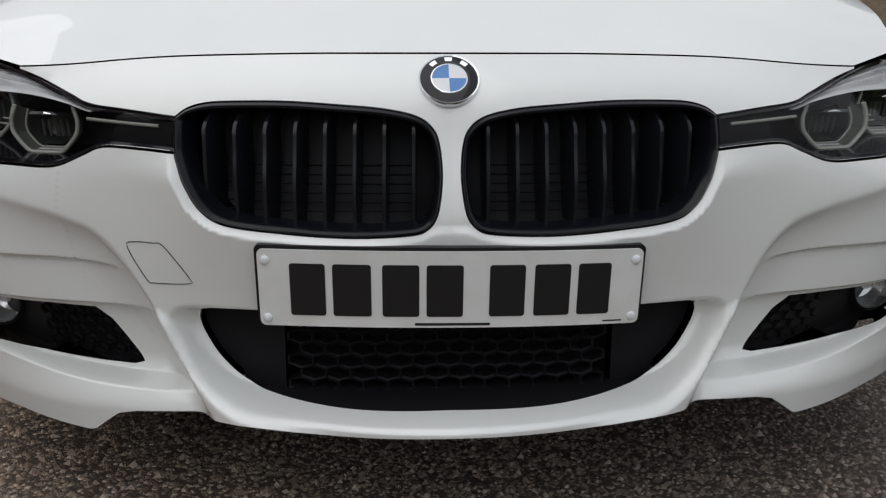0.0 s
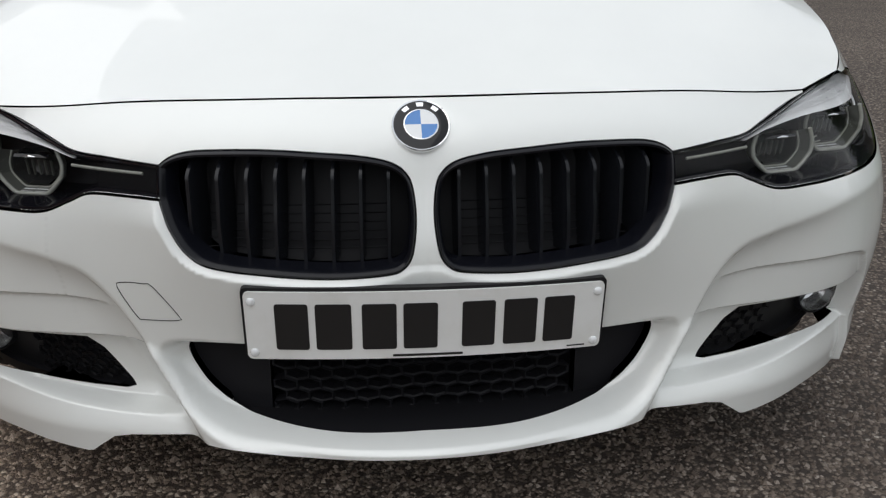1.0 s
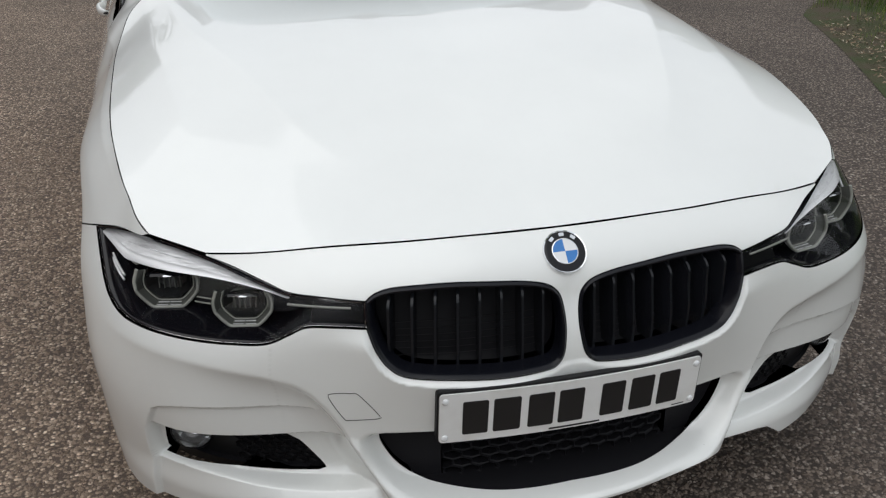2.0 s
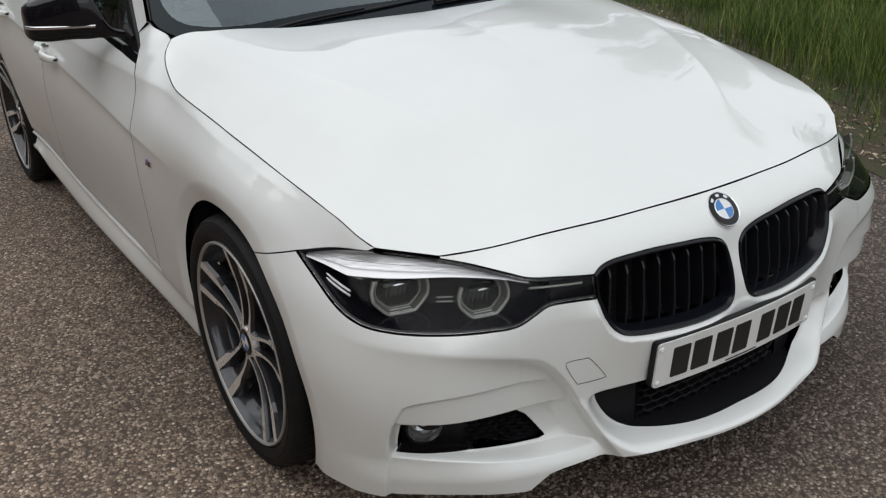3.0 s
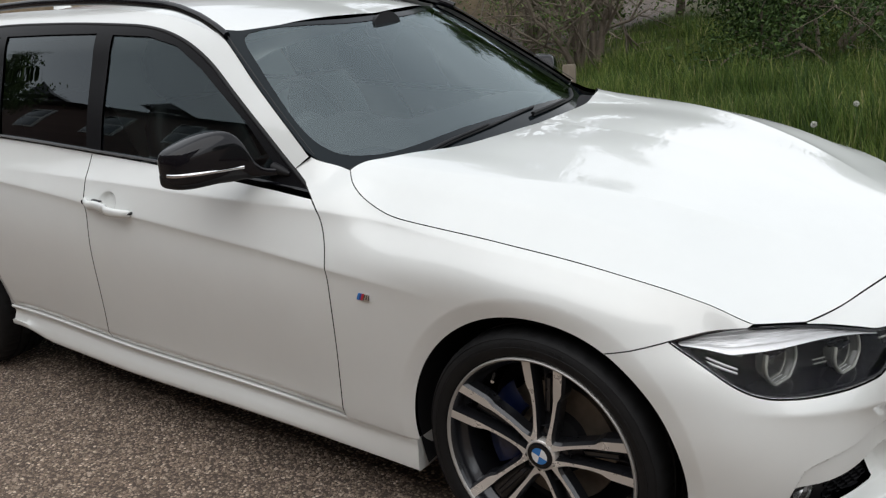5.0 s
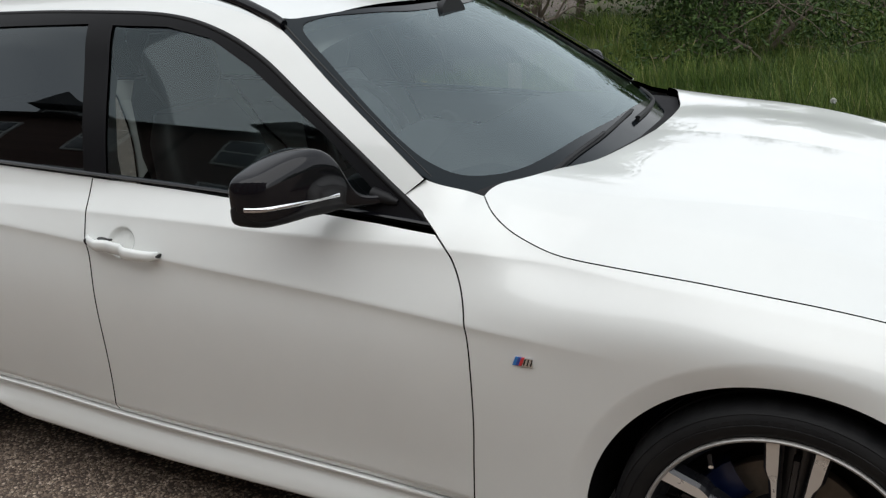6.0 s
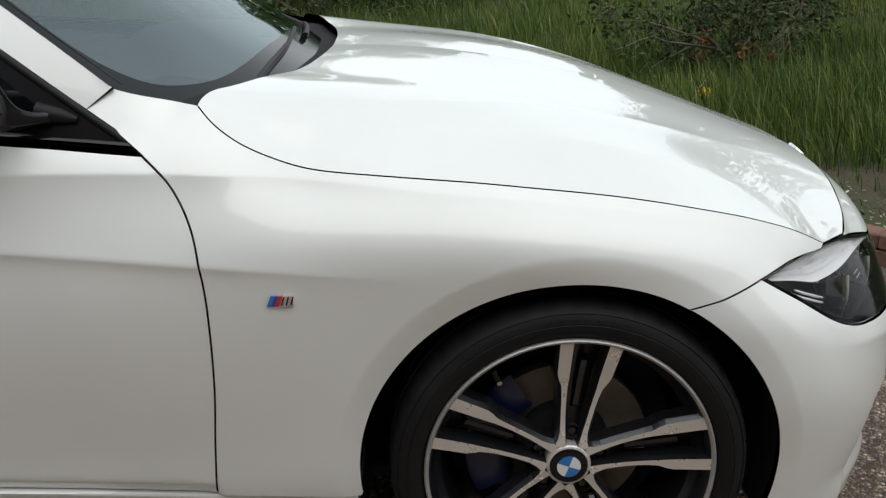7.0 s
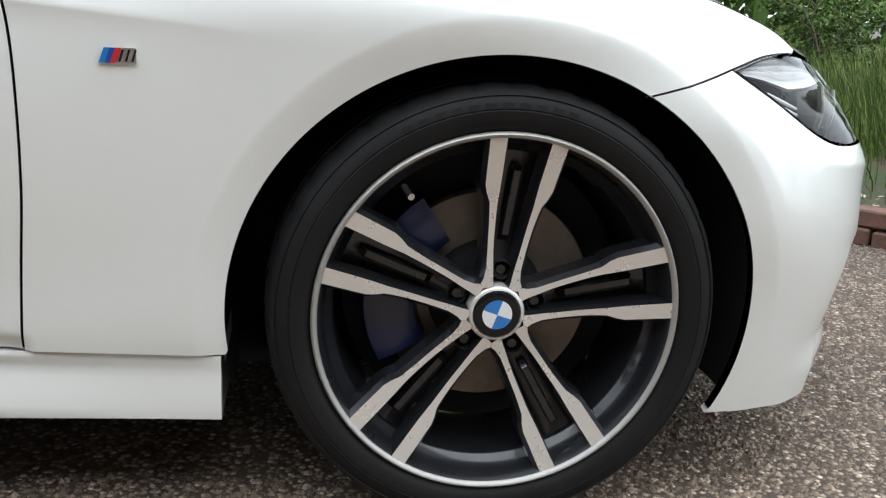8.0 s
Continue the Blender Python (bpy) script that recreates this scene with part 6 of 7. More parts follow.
away = np.minimum(outside(-3.1, -0.8, -0.8, 3.2), outside(-1.9, 1.9, -1.0, 0.6))
ok = ~((np.abs(px) < 0.7) & (py > 0.6)) & (py - (px - 0.7) * 1.05 + 0.95 > -0.1) & (rng.random(n) < np.exp(-away / 0.42))
px, py = px[ok], py[ok]
n = len(px)
dome = np.array([(1, 0, -0.3), (0.1, 1, -0.3), (-1, 0.1, -0.3), (0, -1, -0.3), (0.15, 0.1, 0.55)])
size = rng.gamma(4.2, 0.00120, n).clip(0.0018, 0.0125)
turn = rng.uniform(0, 2 * np.pi, n)
jit = dome[None] * (1 + rng.uniform(-0.3, 0.3, (n, 5, 3)))
jit[..., 0] *= rng.uniform(0.8, 1.5, n)[:, None]
co = np.stack([jit[..., 0] * np.cos(turn)[:, None] - jit[..., 1] * np.sin(turn)[:, None], jit[..., 0] * np.sin(turn)[:, None] + jit[..., 1] * np.cos(turn)[:, None], jit[..., 2]], -1) * size[:, None, None]
co += np.stack([px, py, size * 0.05], -1)[:, None]
tri = np.array([(0, 1, 4), (1, 2, 4), (2, 3, 4), (3, 0, 4)])
tagged(soup("pebbles", co.reshape(-1, 3), (tri[None] + 5 * np.arange(n)[:, None, None]).reshape(-1, 3), PEBBLE), "pale brown pebbles bedded in the asphalt", "pebbles", kind="stuff")

# ---- verge with brick edging ----
KERB = curve_through([(-1.6, -3.0), (-0.3, -1.85), (0.70, -0.98), (1.25, -0.46), (1.85, 0.25), (2.22, 0.95), (2.50, 1.65), (3.1, 2.75), (3.8, 4.1), (4.35, 5.3)], 0.05)
BACK = curve_through([(4.35, 5.3), (5.2, 6.0), (7.5, 6.6), (12, 7.6), (24, 10.0), (60, 17)], 0.5)
_b = Mat("mossy_soil", (0.06, 0.05, 0.035), 0.95)
_v = _b.coords()
_b.set("Base Color", _b.mix(_b.ramp(_b.noise(2.2, 6, 0.65, _v), (0.40, 0.0), (0.60, 1.0)), (0.075, 0.056, 0.036), (0.045, 0.060, 0.018)))
_b.bump(_b.noise(45, 5, 0.7, _v), 0.8, 0.03)
SOIL = _b.m
verge_edge = joined(KERB, BACK[1:], straight([(60, 17), (60, -30), (-1.6, -30), (-1.6, -3.0)], 2.0))


def verge_z(x, y):
    x, y = np.asarray(x, float), np.asarray(y, float)
    low = ease((y + 0.2) / 0.8) * (1 - ease((gap_to(np.stack([x.ravel(), y.ravel()], 1), KERB).reshape(x.shape) - 0.1) / 1.2))
    return 0.085 - 0.075 * low + (1 - low) * 0.03 * np.sin(1.3 * x + 0.4) * np.sin(1.1 * y) + 0.012 * np.sin(5 * x + 2 * y)


gx, gy = np.meshgrid(np.arange(-1.5, 16, 0.22), np.arange(-9, 8, 0.22))
gpts = np.stack([gx.ravel(), gy.ravel()], 1)
gpts = gpts[inside(gpts, verge_edge)]
gpts = gpts[gap_to(gpts, joined(KERB, BACK[1:30])) > 0.08]
allp = np.concatenate([verge_edge, gpts])
vs, _, fs, _, _, _ = delaunay_2d_cdt([Vector(q) for q in allp], [(i, (i + 1) % len(verge_edge)) for i in range(len(verge_edge))], [], 0, 1e-6)
flat = np.array([tuple(v) for v in vs])
tri_ = np.array([f[:3] for f in fs])
tri_ = tri_[inside(flat[tri_].mean(1), verge_edge)]
onrim = gap_to(flat, verge_edge) < 0.02
tagged(soup("verge", np.stack([flat[:, 0], flat[:, 1], np.where(onrim, np.where(flat[:, 1] < 0, 0.05, 0.004), verge_z(flat[:, 0], flat[:, 1]))], 1), tri_, SOIL, smooth=True), "rough verge of soil and moss beside the asphalt", "verge", kind="structure")

_b = Mat("red_brown_brick", (0.22, 0.1, 0.07), 0.85)
_v = _b.coords()
_b.set("Base Color", _b.mix(_b.ramp(_b.noise(14, 6, 0.65, _v), (0.35, 0.0), (0.75, 1.0)), _b.mix(_b.random(), (0.16, 0.072, 0.052), (0.25, 0.125, 0.088)), (0.085, 0.058, 0.045)))
_b.bump(_b.noise(70, 5, 0.7, _v), 0.6, 0.01)
BRICK = _b.m
edging = tagged(new("kerb"), "low red-brown brick edging of the verge", "kerb", kind="structure")
bm = bmesh.new()
bmesh.ops.create_cube(bm, size=1)
for v in bm.verts:
    v.co = Vector((v.co.x * 0.213, v.co.y * 0.10, v.co.z * 0.06))
bmesh.ops.bevel(bm, geom=bm.edges[:], offset=0.006, segments=1, profile=0.5, affect="EDGES")
brick_me = bpy.data.meshes.new("brick")
bm.to_mesh(brick_me)
bm.free()
brick_me.materials.append(BRICK)
run = np.r_[0, np.cumsum(np.linalg.norm(np.diff(KERB, axis=0), axis=1))]
for course in range(2):
    s = 0.1 + 0.11 * course
    while s < run[-1] - 0.1 and KERB[min(np.searchsorted(run, s), len(run) - 1)][1] < 0.05:
        i = min(np.searchsorted(run, s), len(run) - 1)
        d = KERB[i] - KERB[i - 1]
        ob = new("brick", brick_me)
        ob.parent = edging
        ob.matrix_basis = pose(KERB[i][0] + rng.normal(0, 0.003), KERB[i][1] + rng.normal(0, 0.003), 0.028 + 0.066 * course + rng.normal(0, 0.002), rng.normal(0, 1.2), rng.normal(0, 1.0), math.degrees(math.atan2(d[1], d[0])) + rng.normal(0, 1.2))
        s += 0.225


def spread(n, x0, x1, y0, y1, near=0.0):
    """Random places on the verge, at least so far behind its edging."""
    p = np.stack([rng.uniform(x0, x1, n), rng.uniform(y0, y1, n)], 1)
    p = p[inside(p, verge_edge)]
    return p[gap_to(p, KERB) > near] if near else p


# leaf litter and bark chips behind the edging
_b = Mat("dry_litter", (0.2, 0.14, 0.09), 0.9)
_b.set("Base Color", _b.ramp(_b.island(), (0.0, (0.07, 0.045, 0.028)), (0.5, (0.21, 0.15, 0.095)), (0.85, (0.36, 0.29, 0.20)), (1.0, (0.50, 0.46, 0.38))))
p = spread(42000, -0.8, 5, -3.2, 5.0)
g = gap_to(p, KERB)
p = p[(g < 0.75 * rng.random(len(g)) ** 0.7 + 0.05) & (g > 0.05)]
n = len(p)
t = rng.uniform(0, 2 * np.pi, n)
ln, wd = rng.uniform(0.004, 0.015, n), rng.uniform(0.002, 0.006, n)
tl = rng.normal(0, 0.35, (n, 2))
cor = np.array([(-1, -1), (1, -0.7), (1, 1), (-1, 0.8)])
dx, dy = cor[None, :, 0] * ln[:, None], cor[None, :, 1] * wd[:, None]
q = np.stack([p[:, :1] + dx * np.cos(t)[:, None] - dy * np.sin(t)[:, None], p[:, 1:] + dx * np.sin(t)[:, None] + dy * np.cos(t)[:, None], verge_z(p[:, 0], p[:, 1])[:, None] + 0.008 + dx * tl[:, :1] + dy * tl[:, 1:]], -1)
tagged(soup("leaf_litter", q.reshape(-1, 3), np.arange(4 * n).reshape(-1, 4), _b.m), "dry brown leaf litter and bark chips behind the edging", "litter", kind="stuff")

# grass
_b = Mat("meadow_grass", (0.07, 0.11, 0.02), 0.55, 0.0)
_v = _b.coords()
_gr = _b.ramp(_b.island(), (0.0, (0.020, 0.040, 0.007)), (0.45, (0.066, 0.106, 0.019)), (0.82, (0.135, 0.180, 0.038)), (0.96, (0.22, 0.225, 0.07)), (1.0, (0.40, 0.34, 0.18)))
_b.set("Base Color", _b.mix(_b.ramp(_b.noise(1.5, 4, 0.6, _v), (0.38, 0.0), (0.62, 1.0)), _gr, _b.mix(1.0, _gr, (0.46, 0.58, 0.42), "MULTIPLY")))
_b.p.inputs["Specular IOR Level"].default_value = 0.15
GRASS = _b.m


def blades(name, p, tall, label, wide=0.0042):
    n = len(p)
    tall = tall * (0.30 + 0.70 * ease((gap_to(p, BACK[:24]) - 0.2) / 2.0))  # short and worn along the drive
    h = tall * rng.uniform(0.55, 1.25, n)
    t = rng.uniform(0, 2 * np.pi, n)
    lean_t = rng.normal(0.6, 0.9, n)
    bend = h * rng.uniform(0.08, 0.55, n)
    w = wide * rng.uniform(0.6, 1.5, n) * (0.6 + 0.8 * h)
    z0 = verge_z(p[:, 0], p[:, 1]) - 0.01
    rows = []
    for f, ww in ((0.0, 1.0), (0.4, 0.95), (0.75, 0.7), (1.0, 0.08)):
        cx, cy = p[:, 0] + np.cos(lean_t) * bend * f * f, p[:, 1] + np.sin(lean_t) * bend * f * f
        cz = z0 + h * (f - 0.28 * f * f * (bend / np.maximum(h, 1e-3)))
        for s in (-1, 1):
            rows.append(np.stack([cx + s * w * ww * np.cos(t), cy + s * w * ww * np.sin(t), cz], 1))
    v = np.stack(rows, 1).reshape(-1, 3)
    f = np.array([(0, 1, 3, 2), (2, 3, 5, 4), (4, 5, 7, 6)])
    return tagged(soup(name, v, (f[None] + 8 * np.arange(n)[:, None, None]).reshape(-1, 4), GRASS), label, "grass", kind="stuff")


p = spread(120000, 1.0, 15.5, -9.0, 7.6, 0.18)
g = gap_to(p, KERB)
clump = 0.5 + 0.5 * np.sin(p[:, 0] * 2.3 + 1.7 * np.sin(p[:, 1] * 1.9)) * np.sin(p[:, 1] * 2.7 + 1.3 * np.sin(p[:, 0] * 1.4))
near_bald = (g < 0.65) & (rng.random(len(g)) > (g / 0.65) ** 1.5)
keep = ~near_bald & (rng.random(len(p)) < 0.45 + 0.55 * clump)
p, g, clump = p[keep], g[keep], clump[keep]
blades("long_grass", p, (0.08 + 0.24 * ease((g - 0.15) / 1.3)) * (0.55 + 0.95 * clump**1.5), "lush long green meadow grass on the verge", 0.0034)
p = spread(110000, 2.0, 8.0, -3.5, 6.3, 0.3)
g = gap_to(p, KERB)
p = p[rng.random(len(p)) < ease((g - 0.2) / 0.8)]
blades("fine_grass", p, 0.26 + 0.12 * np.sin(p[:, 0] * 3 + p[:, 1]), "fine green grass filling the verge", 0.0024)


# ---- shrubs, trees ----
_b = Mat("grey_brown_bark", (0.13, 0.10, 0.075), 0.9)
_v = _b.coords()
_b.set("Base Color", _b.mix(_b.noise(18, 5, 0.65, _v), (0.075, 0.058, 0.042), (0.21, 0.175, 0.135)))
_b.bump(_b.noise(55, 5, 0.7, _v), 0.7, 0.02)
BARK = _b.m


def foliage(name, dark, mid, light):
    f = Mat(name, mid, 0.5, 0.0, Specular_IOR_Level=0.2)
    f.set("Base Color", f.ramp(f.island(), (0.0, dark), (0.5, mid), (1.0, light)))
    return f.m


LEAF = foliage("green_leaves", (0.030, 0.060, 0.012), (0.065, 0.115, 0.022), (0.13, 0.19, 0.05))
LEAF_RED = foliage("mixed_red_leaves", (0.020, 0.036, 0.012), (0.038, 0.062, 0.020), (0.085, 0.10, 0.035))
LEAF_RUST = foliage("rust_leaves", (0.12, 0.03, 0.014), (0.20, 0.055, 0.03), (0.28, 0.09, 0.045))
LEAF_DARK = foliage("dark_green_leaves", (0.014, 0.034, 0.007), (0.034, 0.066, 0.014), (0.07, 0.115, 0.03))
PALE_TWIG = Mat("pale_dry_twigs", (0.24, 0.20, 0.15), 0.85).m


def limbs(start, way, length, thick, depth, spread_, bits, tips, kids=3, droop=0.0):
    """Adds tapered, bent limbs that fork, and collects their tips."""
    k = 5
    pts, d = [np.array(start, float)], np.array(way, float)
    for i in range(k):
        d = d + rng.normal(0, 0.13, 3) + [0, 0, -droop]
        d /= np.linalg.norm(d)
        pts.append(pts[-1] + d * length / k)
    bits.append(tube(pts, np.linspace(thick, thick * 0.55, k + 1), 6 if thick > 0.012 else 4, caps=False))
    if depth == 0:
        tips += pts[2:]
        return
    for _ in range(kids):
        i = rng.integers(2, k + 1)
        nd = d + rng.normal(0, spread_, 3)
        limbs(pts[i], nd / np.linalg.norm(nd), length * rng.uniform(0.55, 0.8), thick * rng.uniform(0.42, 0.6), depth - 1, spread_, bits, tips, kids, droop)


def leaf_cloud(places, per, scatter, size, name, mat, parent):
    c = np.repeat(np.array(places), per, 0)
    c = c + rng.normal(0, scatter, c.shape)
    n = len(c)
    a = rng.normal(0, 1, (n, 3))
    a /= np.linalg.norm(a, axis=1)[:, None]
    b = np.cross(a, rng.normal(0, 1, (n, 3)))
    b /= np.linalg.norm(b, axis=1)[:, None]
    s = size * rng.uniform(0.6, 1.4, n)[:, None]
    nrm = np.cross(a, b) * s * 0.25
    v = np.stack([c - a * s, c + b * s * 0.5 - nrm, c + a * s, c - b * s * 0.5 - nrm], 1).reshape(-1, 3)
    return soup(name, v, np.arange(4 * n).reshape(-1, 4), mat, parent)


def shrub(name, label, at, height, stems, depth=3, per=0, leaf=0.03, mat=None, twig=None, spread_=0.5, thick=0.03, category="shrub", lean=0.45, scatter=0.08, kids=3):
    s = tagged(empty(name, None, (0, 0, 0)), label, category)
    bits, tips = [], []
    for i in range(stems):
        a = rng.uniform(0, 2 * np.pi)
        w = np.array([math.cos(a) * lean, math.sin(a) * lean, 1.0])
        limbs((at[0] + 0.08 * math.cos(a), at[1] + 0.08 * math.sin(a), float(verge_z(at[0], at[1])) - 0.05), w / np.linalg.norm(w), height * rng.uniform(0.35, 0.55), thick * rng.uniform(0.7, 1.2), depth, spread_, bits, tips, kids)
    v, f = merged(*bits)
    tagged(soup("branchwork", v, f, twig or BARK, s, smooth=True), kind="stuff")
    if per:
        leaf_cloud(tips, per, scatter, leaf, "leaves", mat, s)
    return s


shrub("leafy_shrub", "dense dark green leafy shrub in long grass", (8.15, 2.55), 2.5, 7, 3, 30, 0.026, LEAF_DARK, spread_=0.75, lean=0.8, scatter=0.17, thick=0.045)
shrub("leafy_shrub", "dark green shrub growing in long grass", (10.6, 1.0), 2.0, 6, 2, 60, 0.026, LEAF_DARK, lean=0.6, scatter=0.16)
shrub("bare_shrub", "half-bare grey-brown shrub with many stems", (7.5, 5.05), 2.4, 9, 3, 2, 0.020, LEAF, None, 0.48, 0.055, lean=0.42)
shrub("bare_shrub", "upright brown stems beside the drive", (7.7, 6.15), 2.4, 12, 2, 1, 0.02, LEAF, None, 0.30, 0.026, lean=0.22)
shrub("bare_shrub", "half-bare twiggy shrub behind the grass", (10.4, 6.6), 2.8, 13, 3, 1, 0.022, LEAF, PALE_TWIG, 0.5, 0.034, lean=0.55)
red = shrub("berry_shrub", "dark green shrub with rust-red leaf clusters", (4.5, -1.32), 1.45, 9, 2, 15, 0.024, LEAF_RED, None, 0.5, 0.02, lean=0.55, scatter=0.075)
tips = [np.array((4.15 + rng.normal(0, 0.12), -1.28 + rng.normal(0, 0.17), 0.18 + rng.uniform(0, 0.32))) for _ in range(9)]
tagged(leaf_cloud(tips, 24, 0.028, 0.020, "rust_clusters", LEAF_RUST, red), kind="stuff")
shrub("leafy_shrub", "grey-green shrub standing in the meadow", (7.6, -4.6), 1.7, 7, 2, 18, 0.03, LEAF, lean=0.6, scatter=0.12)


def tree(at, height, label, crown=2.6, per=26, leaf=0.07):
    t = tagged(empty("tree"), label, "tree")
    bits, tips = [], []
    z0 = -0.05
    base = np.array([at[0], at[1], z0])
    pts = [base + [0.06 * math.sin(i * 1.7), 0.05 * math.cos(i * 1.3), height * 0.42 * i / 6] for i in range(7)]
    bits.append(tube(pts, np.linspace(height * 0.020, height * 0.013, 7), 10, caps=False))
    for i in range(9):
        a = i * 2.4 + rng.normal(0, 0.3)
        w = np.array([math.cos(a), math.sin(a), rng.uniform(0.3, 1.3)])
        limbs(pts[rng.integers(4, 7)], w / np.linalg.norm(w), crown * rng.uniform(0.7, 1.1), height * 0.008, 2, 0.5, bits, tips, 3, 0.03)
    v, f = merged(*bits)
    soup("trunk", v, f, BARK, t, smooth=True)
    leaf_cloud(tips, per, 0.22, leaf, "crown", LEAF, t)
    return t


tree((11.6, 8.2), 8.2, "leafy tree at the back of the verge", 2.9, 120, 0.075)
tree((15.6, 2.4), 4.8, "leafy tree beyond the meadow", 1.75, 90, 0.06)
tree((16.2, 7.4), 5.4, "leafy tree beside the end of the drive", 1.9, 90, 0.06)
tree((12.5, -5.5), 4.6, "leafy tree at the end of the meadow", 1.8, 40, 0.06)
tree((-4.1, 15.5), 11.6, "leafy tree in front of the brick houses", 1.25, 70, 0.045)

# wooden post
_b = Mat("weathered_wood", (0.20, 0.165, 0.125), 0.85)
_v = _b.coords((1, 1, 0.12))
_b.set("Base Color", _b.mix(_b.noise(60, 5, 0.65, _v), (0.11, 0.088, 0.065), (0.27, 0.23, 0.18)))
_b.bump(_b.noise(90, 4, 0.6, _v), 0.5, 0.01)
bm = bmesh.new()
bmesh.ops.create_cube(bm, size=1)
for v in bm.verts:
    v.co = Vector((v.co.x * 0.122, v.co.y * 0.122, (v.co.z + 0.5) * 0.52 - (0.015 if v.co.x > 0 and v.co.z > 0 else 0)))
bmesh.ops.bevel(bm, geom=bm.edges[:], offset=0.014, segments=2, profile=0.5, affect="EDGES")
post = tagged(part("wooden_post", bm, _b.m, None, smooth=40), "short weathered wooden post standing in grass", "post")
post.matrix_basis = pose(5.24, 4.07, 0.0, 1.5, -1.0, 24)

# flowers
PETAL = Mat("yellow_petals", (0.62, 0.44, 0.02), 0.5).m
STALK = Mat("green_stalks", (0.07, 0.12, 0.03), 0.6).m
DOWN = Mat("white_seed_down", (0.62, 0.62, 0.58), 0.8).m


def flower(name, label, at, height, petals):
    f = tagged(empty(name), label, "flower", group="wild flowers in the verge")
    top = np.array([at[0] + rng.normal(0, 0.03), at[1] + rng.normal(0, 0.03), height])
    skin("stalk", tube([(at[0], at[1], 0.03), (at[0], at[1], height * 0.5), top], 0.0022, 5), STALK, f)
    if petals:
        d = [top + rng.normal(0, 0.022, 3) * [1, 1, 0.5] for _ in range(7)]
        leaf_cloud(d, 7, 0.010, 0.013, "petals", PETAL, f)
    else:
        k = 90
        w = rng.normal(0, 1, (k, 3))
        w /= np.linalg.norm(w, axis=1)[:, None]
        side_ = np.cross(w, rng.normal(0, 1, (k, 3)))
        side_ /= np.linalg.norm(side_, axis=1)[:, None]
        v = np.stack([top + w * 0.003 - side_ * 0.0006, top + w * 0.003 + side_ * 0.0006, top + w * 0.021 + side_ * 0.004, top + w * 0.021 - side_ * 0.004], 1)
        soup("seed_head", v.reshape(-1, 3), np.arange(4 * k).reshape(-1, 4), DOWN, f)
    return f


for x, y, h in ((4.85, 4.75, 0.38), (4.6, 4.95, 0.44), (4.45, 4.85, 0.42), (4.75, 4.55, 0.33), (2.9, -0.52, 0.33)):
    flower("yellow_flower", "small bright yellow wild flower head", (x, y), h, True)
for x, y, h in ((4.25, 1.27, 0.36), (3.46, 1.34, 0.35), (3.30, 0.62, 0.30)):
    flower("dandelion_clock", "white dandelion seed head on a stalk", (x, y), h, False)
# arching bramble and a fallen branch
arc = curve_through([(8.7, 2.3, 0.1), (8.9, 2.0, 0.75), (9.2, 1.5, 1.0), (9.6, 0.9, 0.9), (10.0, 0.4, 0.35)], 0.1)
tagged(skin("bramble", tube(arc, np.linspace(0.010, 0.004, len(arc)), 5), PALE_TWIG, None), "single arching bramble stem over the grass", "bramble")
arc = curve_through([(9.0, -1.6, 0.42), (9.3, -1.95, 0.46), (9.7, -2.3, 0.40), (10.3, -2.6, 0.44)], 0.1)
tagged(skin("fallen_branch", tube(arc, np.linspace(0.035, 0.015, len(arc)), 7), BARK, None), "dark fallen branch lying in the meadow", "branch")

shrub("bare_shrub", "tangled grey-brown bare shrub by the wall", (12.4, 8.6), 2.6, 14, 3, 1, 0.022, LEAF, PALE_TWIG, 0.55, 0.030, lean=0.6)
shrub("bare_shrub", "low twiggy shrub with few green leaves", (7.0, 6.1), 1.7, 10, 3, 2, 0.02, LEAF, None, 0.5, 0.018, lean=0.6)

# buff brick garden wall behind the drive
_b = Mat("buff_brick_wall", (0.3, 0.24, 0.16), 0.9)
_t = _b.n.new("ShaderNodeTexBrick")
_t.inputs["Scale"].default_value = 4.4
_t.inputs["Color1"].default_value, _t.inputs["Color2"].default_value, _t.inputs["Mortar"].default_value = (0.24, 0.18, 0.11, 1), (0.33, 0.26, 0.17, 1), (0.30, 0.27, 0.22, 1)
_t.inputs["Mortar Size"].default_value = 0.014
_m = _b.n.new("ShaderNodeMapping")
_m.inputs["Rotation"].default_value = (radians(-90), 0, 0)
_b.l.new(_b.coords(), _m.inputs["Vector"])
_b.l.new(_m.outputs["Vector"], _t.inputs["Vector"])
_b.set("Base Color", _b.mix(_b.ramp(_b.noise(1.5, 5), (0.4, 0.0), (0.7, 0.6)), _t.outputs["Color"], (0.13, 0.105, 0.075)))
bm = bmesh.new()
bmesh.ops.create_cube(bm, size=1)
for v in bm.verts:
    v.co = Vector((v.co.x * 22, v.co.y * 0.22, (v.co.z + 0.5) * 2.3))
wall = tagged(part("garden_wall", bm, _b.m, None), "tall buff brick garden wall behind the drive", "wall", kind="structure")
wall.matrix_basis = pose(9.5, 17.2, 0, 0, 0, -29)
bm = bmesh.new()
bmesh.ops.create_cube(bm, size=1)
for v in bm.verts:
    v.co = Vector((v.co.x * 22, v.co.y * 0.3, 2.304 + (v.co.z + 0.5) * 0.07))
bmesh.ops.bevel(bm, geom=bm.edges[:], offset=0.012, segments=1, profile=0.5, affect="EDGES")
part("coping", bm, PALE_TWIG, wall, "pale coping stones")

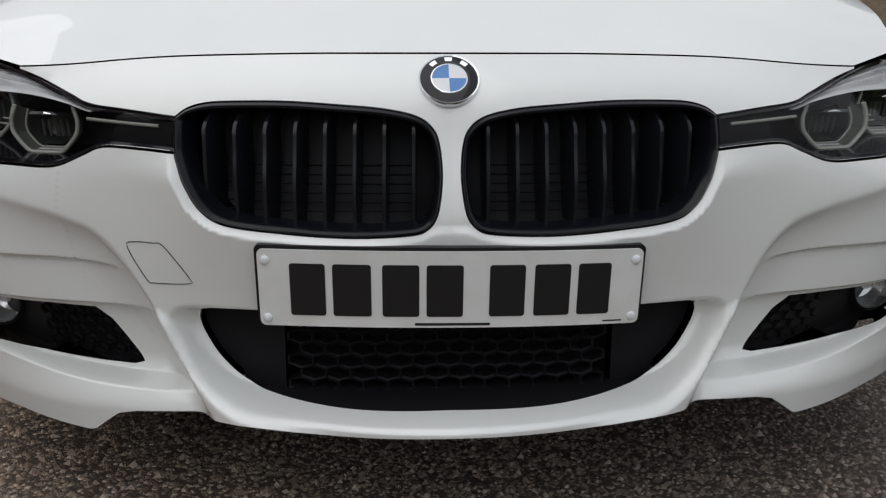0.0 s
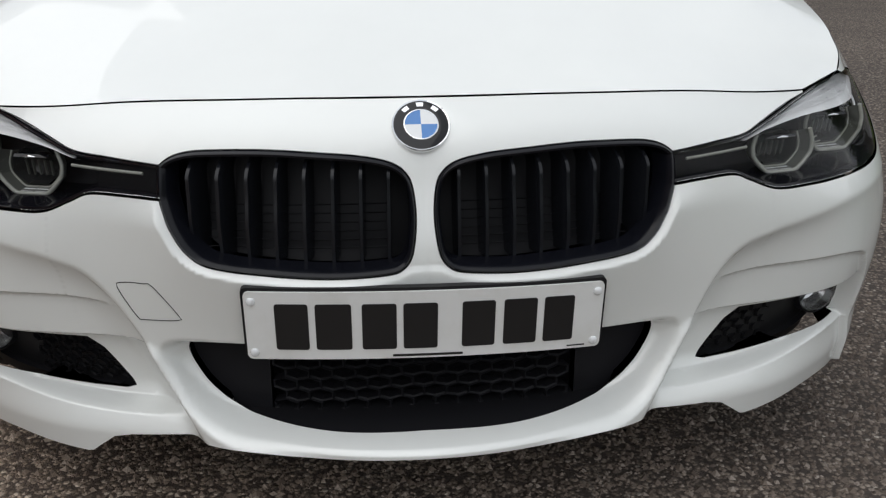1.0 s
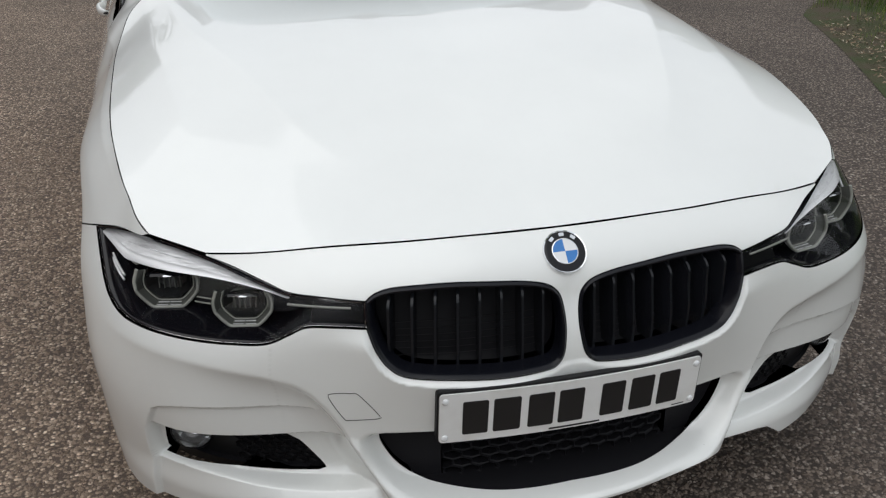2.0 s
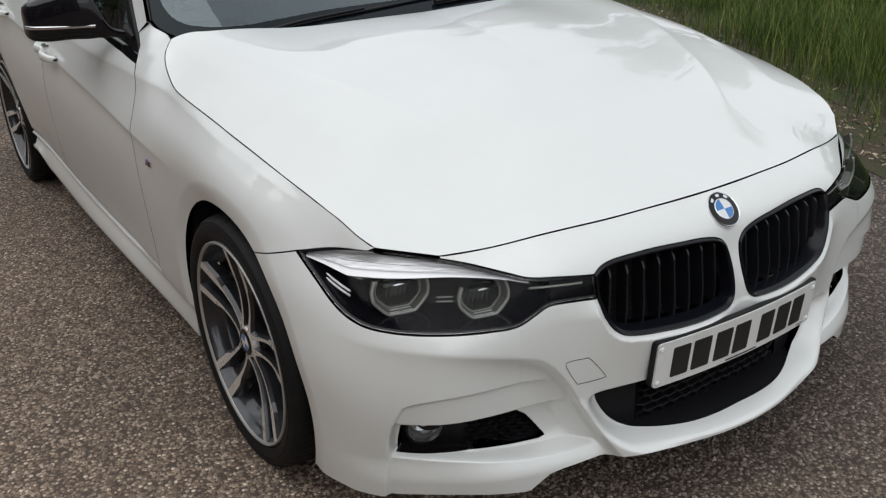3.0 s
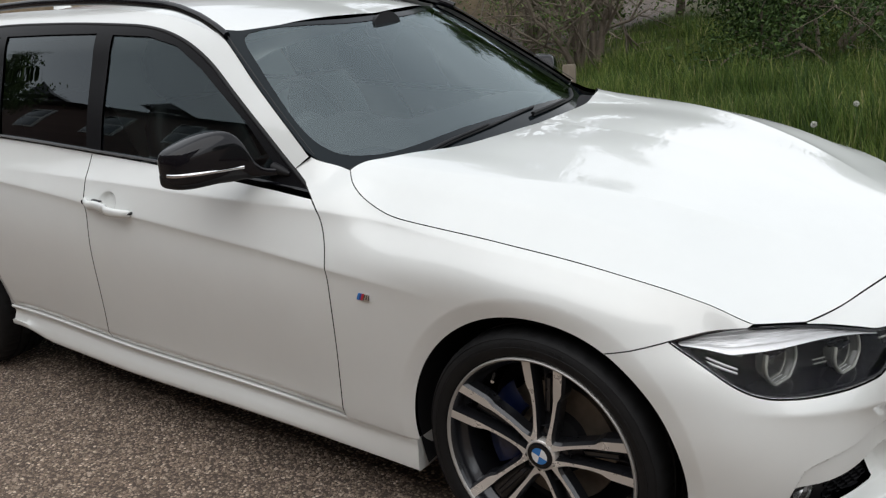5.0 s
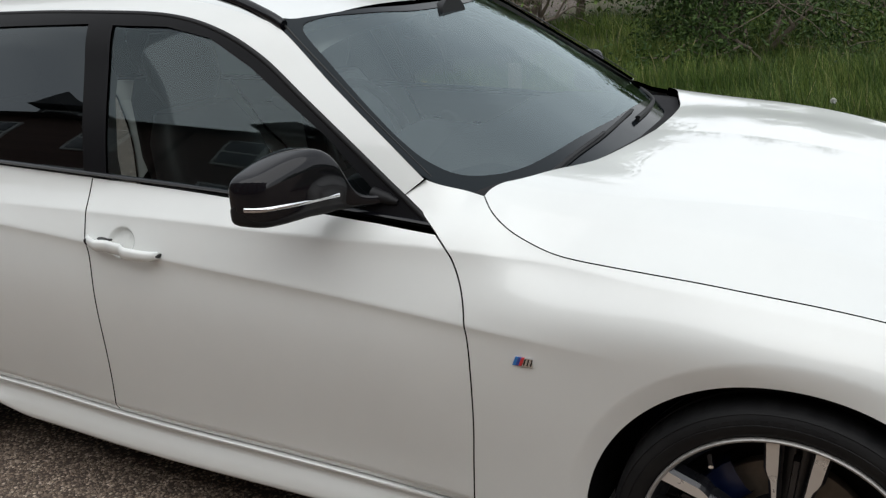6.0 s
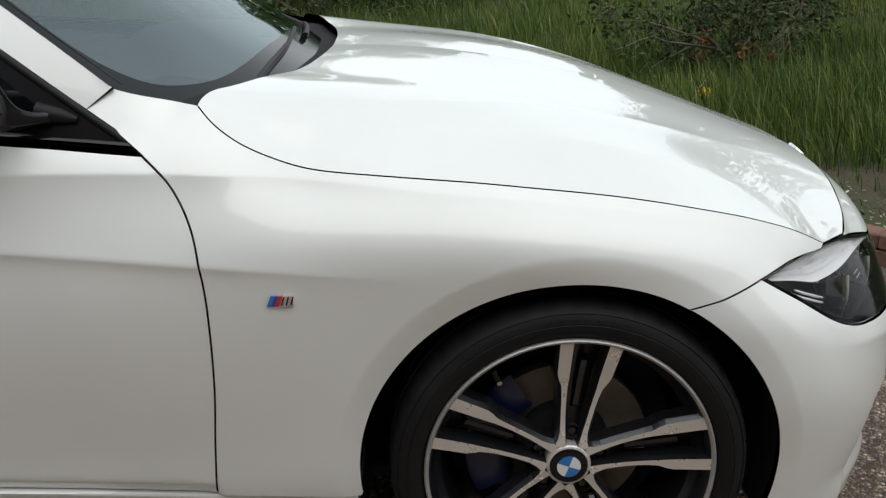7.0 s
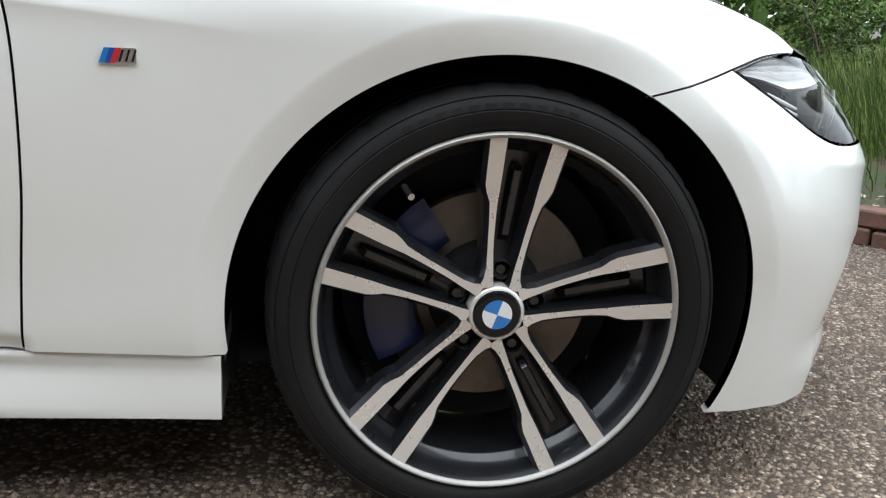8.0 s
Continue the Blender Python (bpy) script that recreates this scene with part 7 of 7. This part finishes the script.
# ---- far surroundings, seen in the paint and the glass ----
n = 16000
a = rng.uniform(0, 2 * np.pi, n)
rad = 38 + rng.normal(0, 2.0, n)
top = 4.5 + 1.8 * np.sin(a * 7) + 1.2 * np.sin(a * 17 + 1)
hedge = np.stack([rad * np.cos(a), rad * np.sin(a), rng.uniform(0, 1, n) ** 0.8 * top], 1)
hedge = hedge[(hedge[:, 0] > -10)]
ob = tagged(leaf_cloud(hedge, 1, 0.2, 0.55, "far_trees", LEAF, None), "far belt of green trees round the place", "trees", kind="stuff")
_b = Mat("red_brick_wall", (0.25, 0.1, 0.07), 0.85)
_v = _b.coords()
_t = _b.n.new("ShaderNodeTexBrick")
_t.inputs["Scale"].default_value = 4.4
_t.inputs["Color1"].default_value, _t.inputs["Color2"].default_value, _t.inputs["Mortar"].default_value = (0.14, 0.085, 0.072, 1), (0.18, 0.108, 0.090, 1), (0.16, 0.145, 0.13, 1)
_t.inputs["Mortar Size"].default_value = 0.012
_m = _b.n.new("ShaderNodeMapping")
_m.inputs["Rotation"].default_value = (radians(90), 0, radians(90))
_b.l.new(_b.coords(), _m.inputs["Vector"])
_b.l.new(_m.outputs["Vector"], _t.inputs["Vector"])
_b.set("Base Color", _t.outputs["Color"])
BRICK_WALL = _b.m
_b = Mat("grey_slates", (0.07, 0.072, 0.078), 0.6)
_b.set("Base Color", _b.mix(_b.noise(6, 5), (0.05, 0.052, 0.058), (0.10, 0.10, 0.105)))
SLATE = _b.m
FRAME = Mat("white_window_frame", (0.75, 0.75, 0.73), 0.4).m
PANE = Mat("house_window_glass", (0.05, 0.06, 0.07), 0.05, 0.0, Coat_Weight=1.0).m
HX = -9.0
for k in range(5):
    y0 = -14 + k * 12.6
    h = tagged(empty("brick_house"), "tall red brick house with slate roof and dormers", "house", group="row of brick houses")
    block("wall", (HX - 8, y0, 0), (HX, y0 + 12.4, 7.6), BRICK_WALL, h, 0.02)
    prof_ = [(HX + 0.4, 7.5), (HX - 4, 10.6), (HX - 8.4, 7.5)]
    v = [(x, yy, z) for yy in (y0 - 0.1, y0 + 12.5) for x, z in prof_]
    skin("roof", (v, [[0, 1, 4, 3], [1, 2, 5, 4], [0, 2, 1], [3, 4, 5], [0, 3, 5, 2]]), SLATE, h, smooth=False)
    for j in range(4):
        yc = y0 + 1.7 + j * 3.0
        for zc in (1.45, 4.0, 6.3):
            win = empty("window", h)
            block("frame", (HX - 0.05, yc - 0.55, zc - 0.75), (HX + 0.06, yc + 0.55, zc + 0.75), FRAME, win, 0.01)
            for s in (-0.36, 0.36):
                block("pane", (HX + 0.05, yc - 0.45, zc + s - 0.31), (HX + 0.075, yc + 0.45, zc + s + 0.31), PANE, win, 0.004)
        if j % 2:
            dorm = empty("dormer", h)
            block("dormer_wall", (HX - 3.0, yc - 0.9, 7.6), (HX - 0.8, yc + 0.9, 8.8), SLATE, dorm, 0.02)
            block("dormer_window", (HX - 0.82, yc - 0.6, 7.8), (HX - 0.72, yc + 0.6, 8.6), FRAME, dorm, 0.01)
            block("dormer_pane", (HX - 0.76, yc - 0.5, 7.9), (HX - 0.70, yc + 0.5, 8.5), PANE, dorm, 0.004)
            v = [(x, yy, z) for x in (HX - 3.4, HX - 0.4) for yy, z in ((yc - 1.05, 8.75), (yc, 9.3), (yc + 1.05, 8.75))]
            skin("dormer_roof", (v, [[0, 1, 4, 3], [1, 2, 5, 4], [0, 2, 1], [3, 4, 5], [0, 3, 5, 2]]), SLATE, dorm, smooth=False)
# one more house behind the garden wall
h = tagged(empty("gable_house"), "tall brick house with slate gable roof behind the garden wall", "house")
h.matrix_basis = pose(13.5, 20.5, 0, 0, 0, -29)
block("wall", (-7, 0, 0), (7, 8, 6.2), BRICK_WALL, h, 0.02)
v = [(x, yy, z) for x in (-7.3, 7.3) for yy, z in ((-0.4, 6.1), (4, 10.0), (8.4, 6.1))]
skin("roof", (v, [[0, 1, 4, 3], [1, 2, 5, 4], [0, 2, 1], [3, 4, 5], [0, 3, 5, 2]]), SLATE, h, smooth=False)
for x in (-4.6, 0.0, 4.6):
    for zc in (1.5, 4.4):
        win = empty("window", h)
        block("frame", (x - 0.6, -0.06, zc - 0.7), (x + 0.6, 0.05, zc + 0.7), FRAME, win, 0.01)
        block("pane", (x - 0.5, -0.075, zc - 0.6), (x + 0.5, -0.05, zc + 0.6), PANE, win, 0.004)
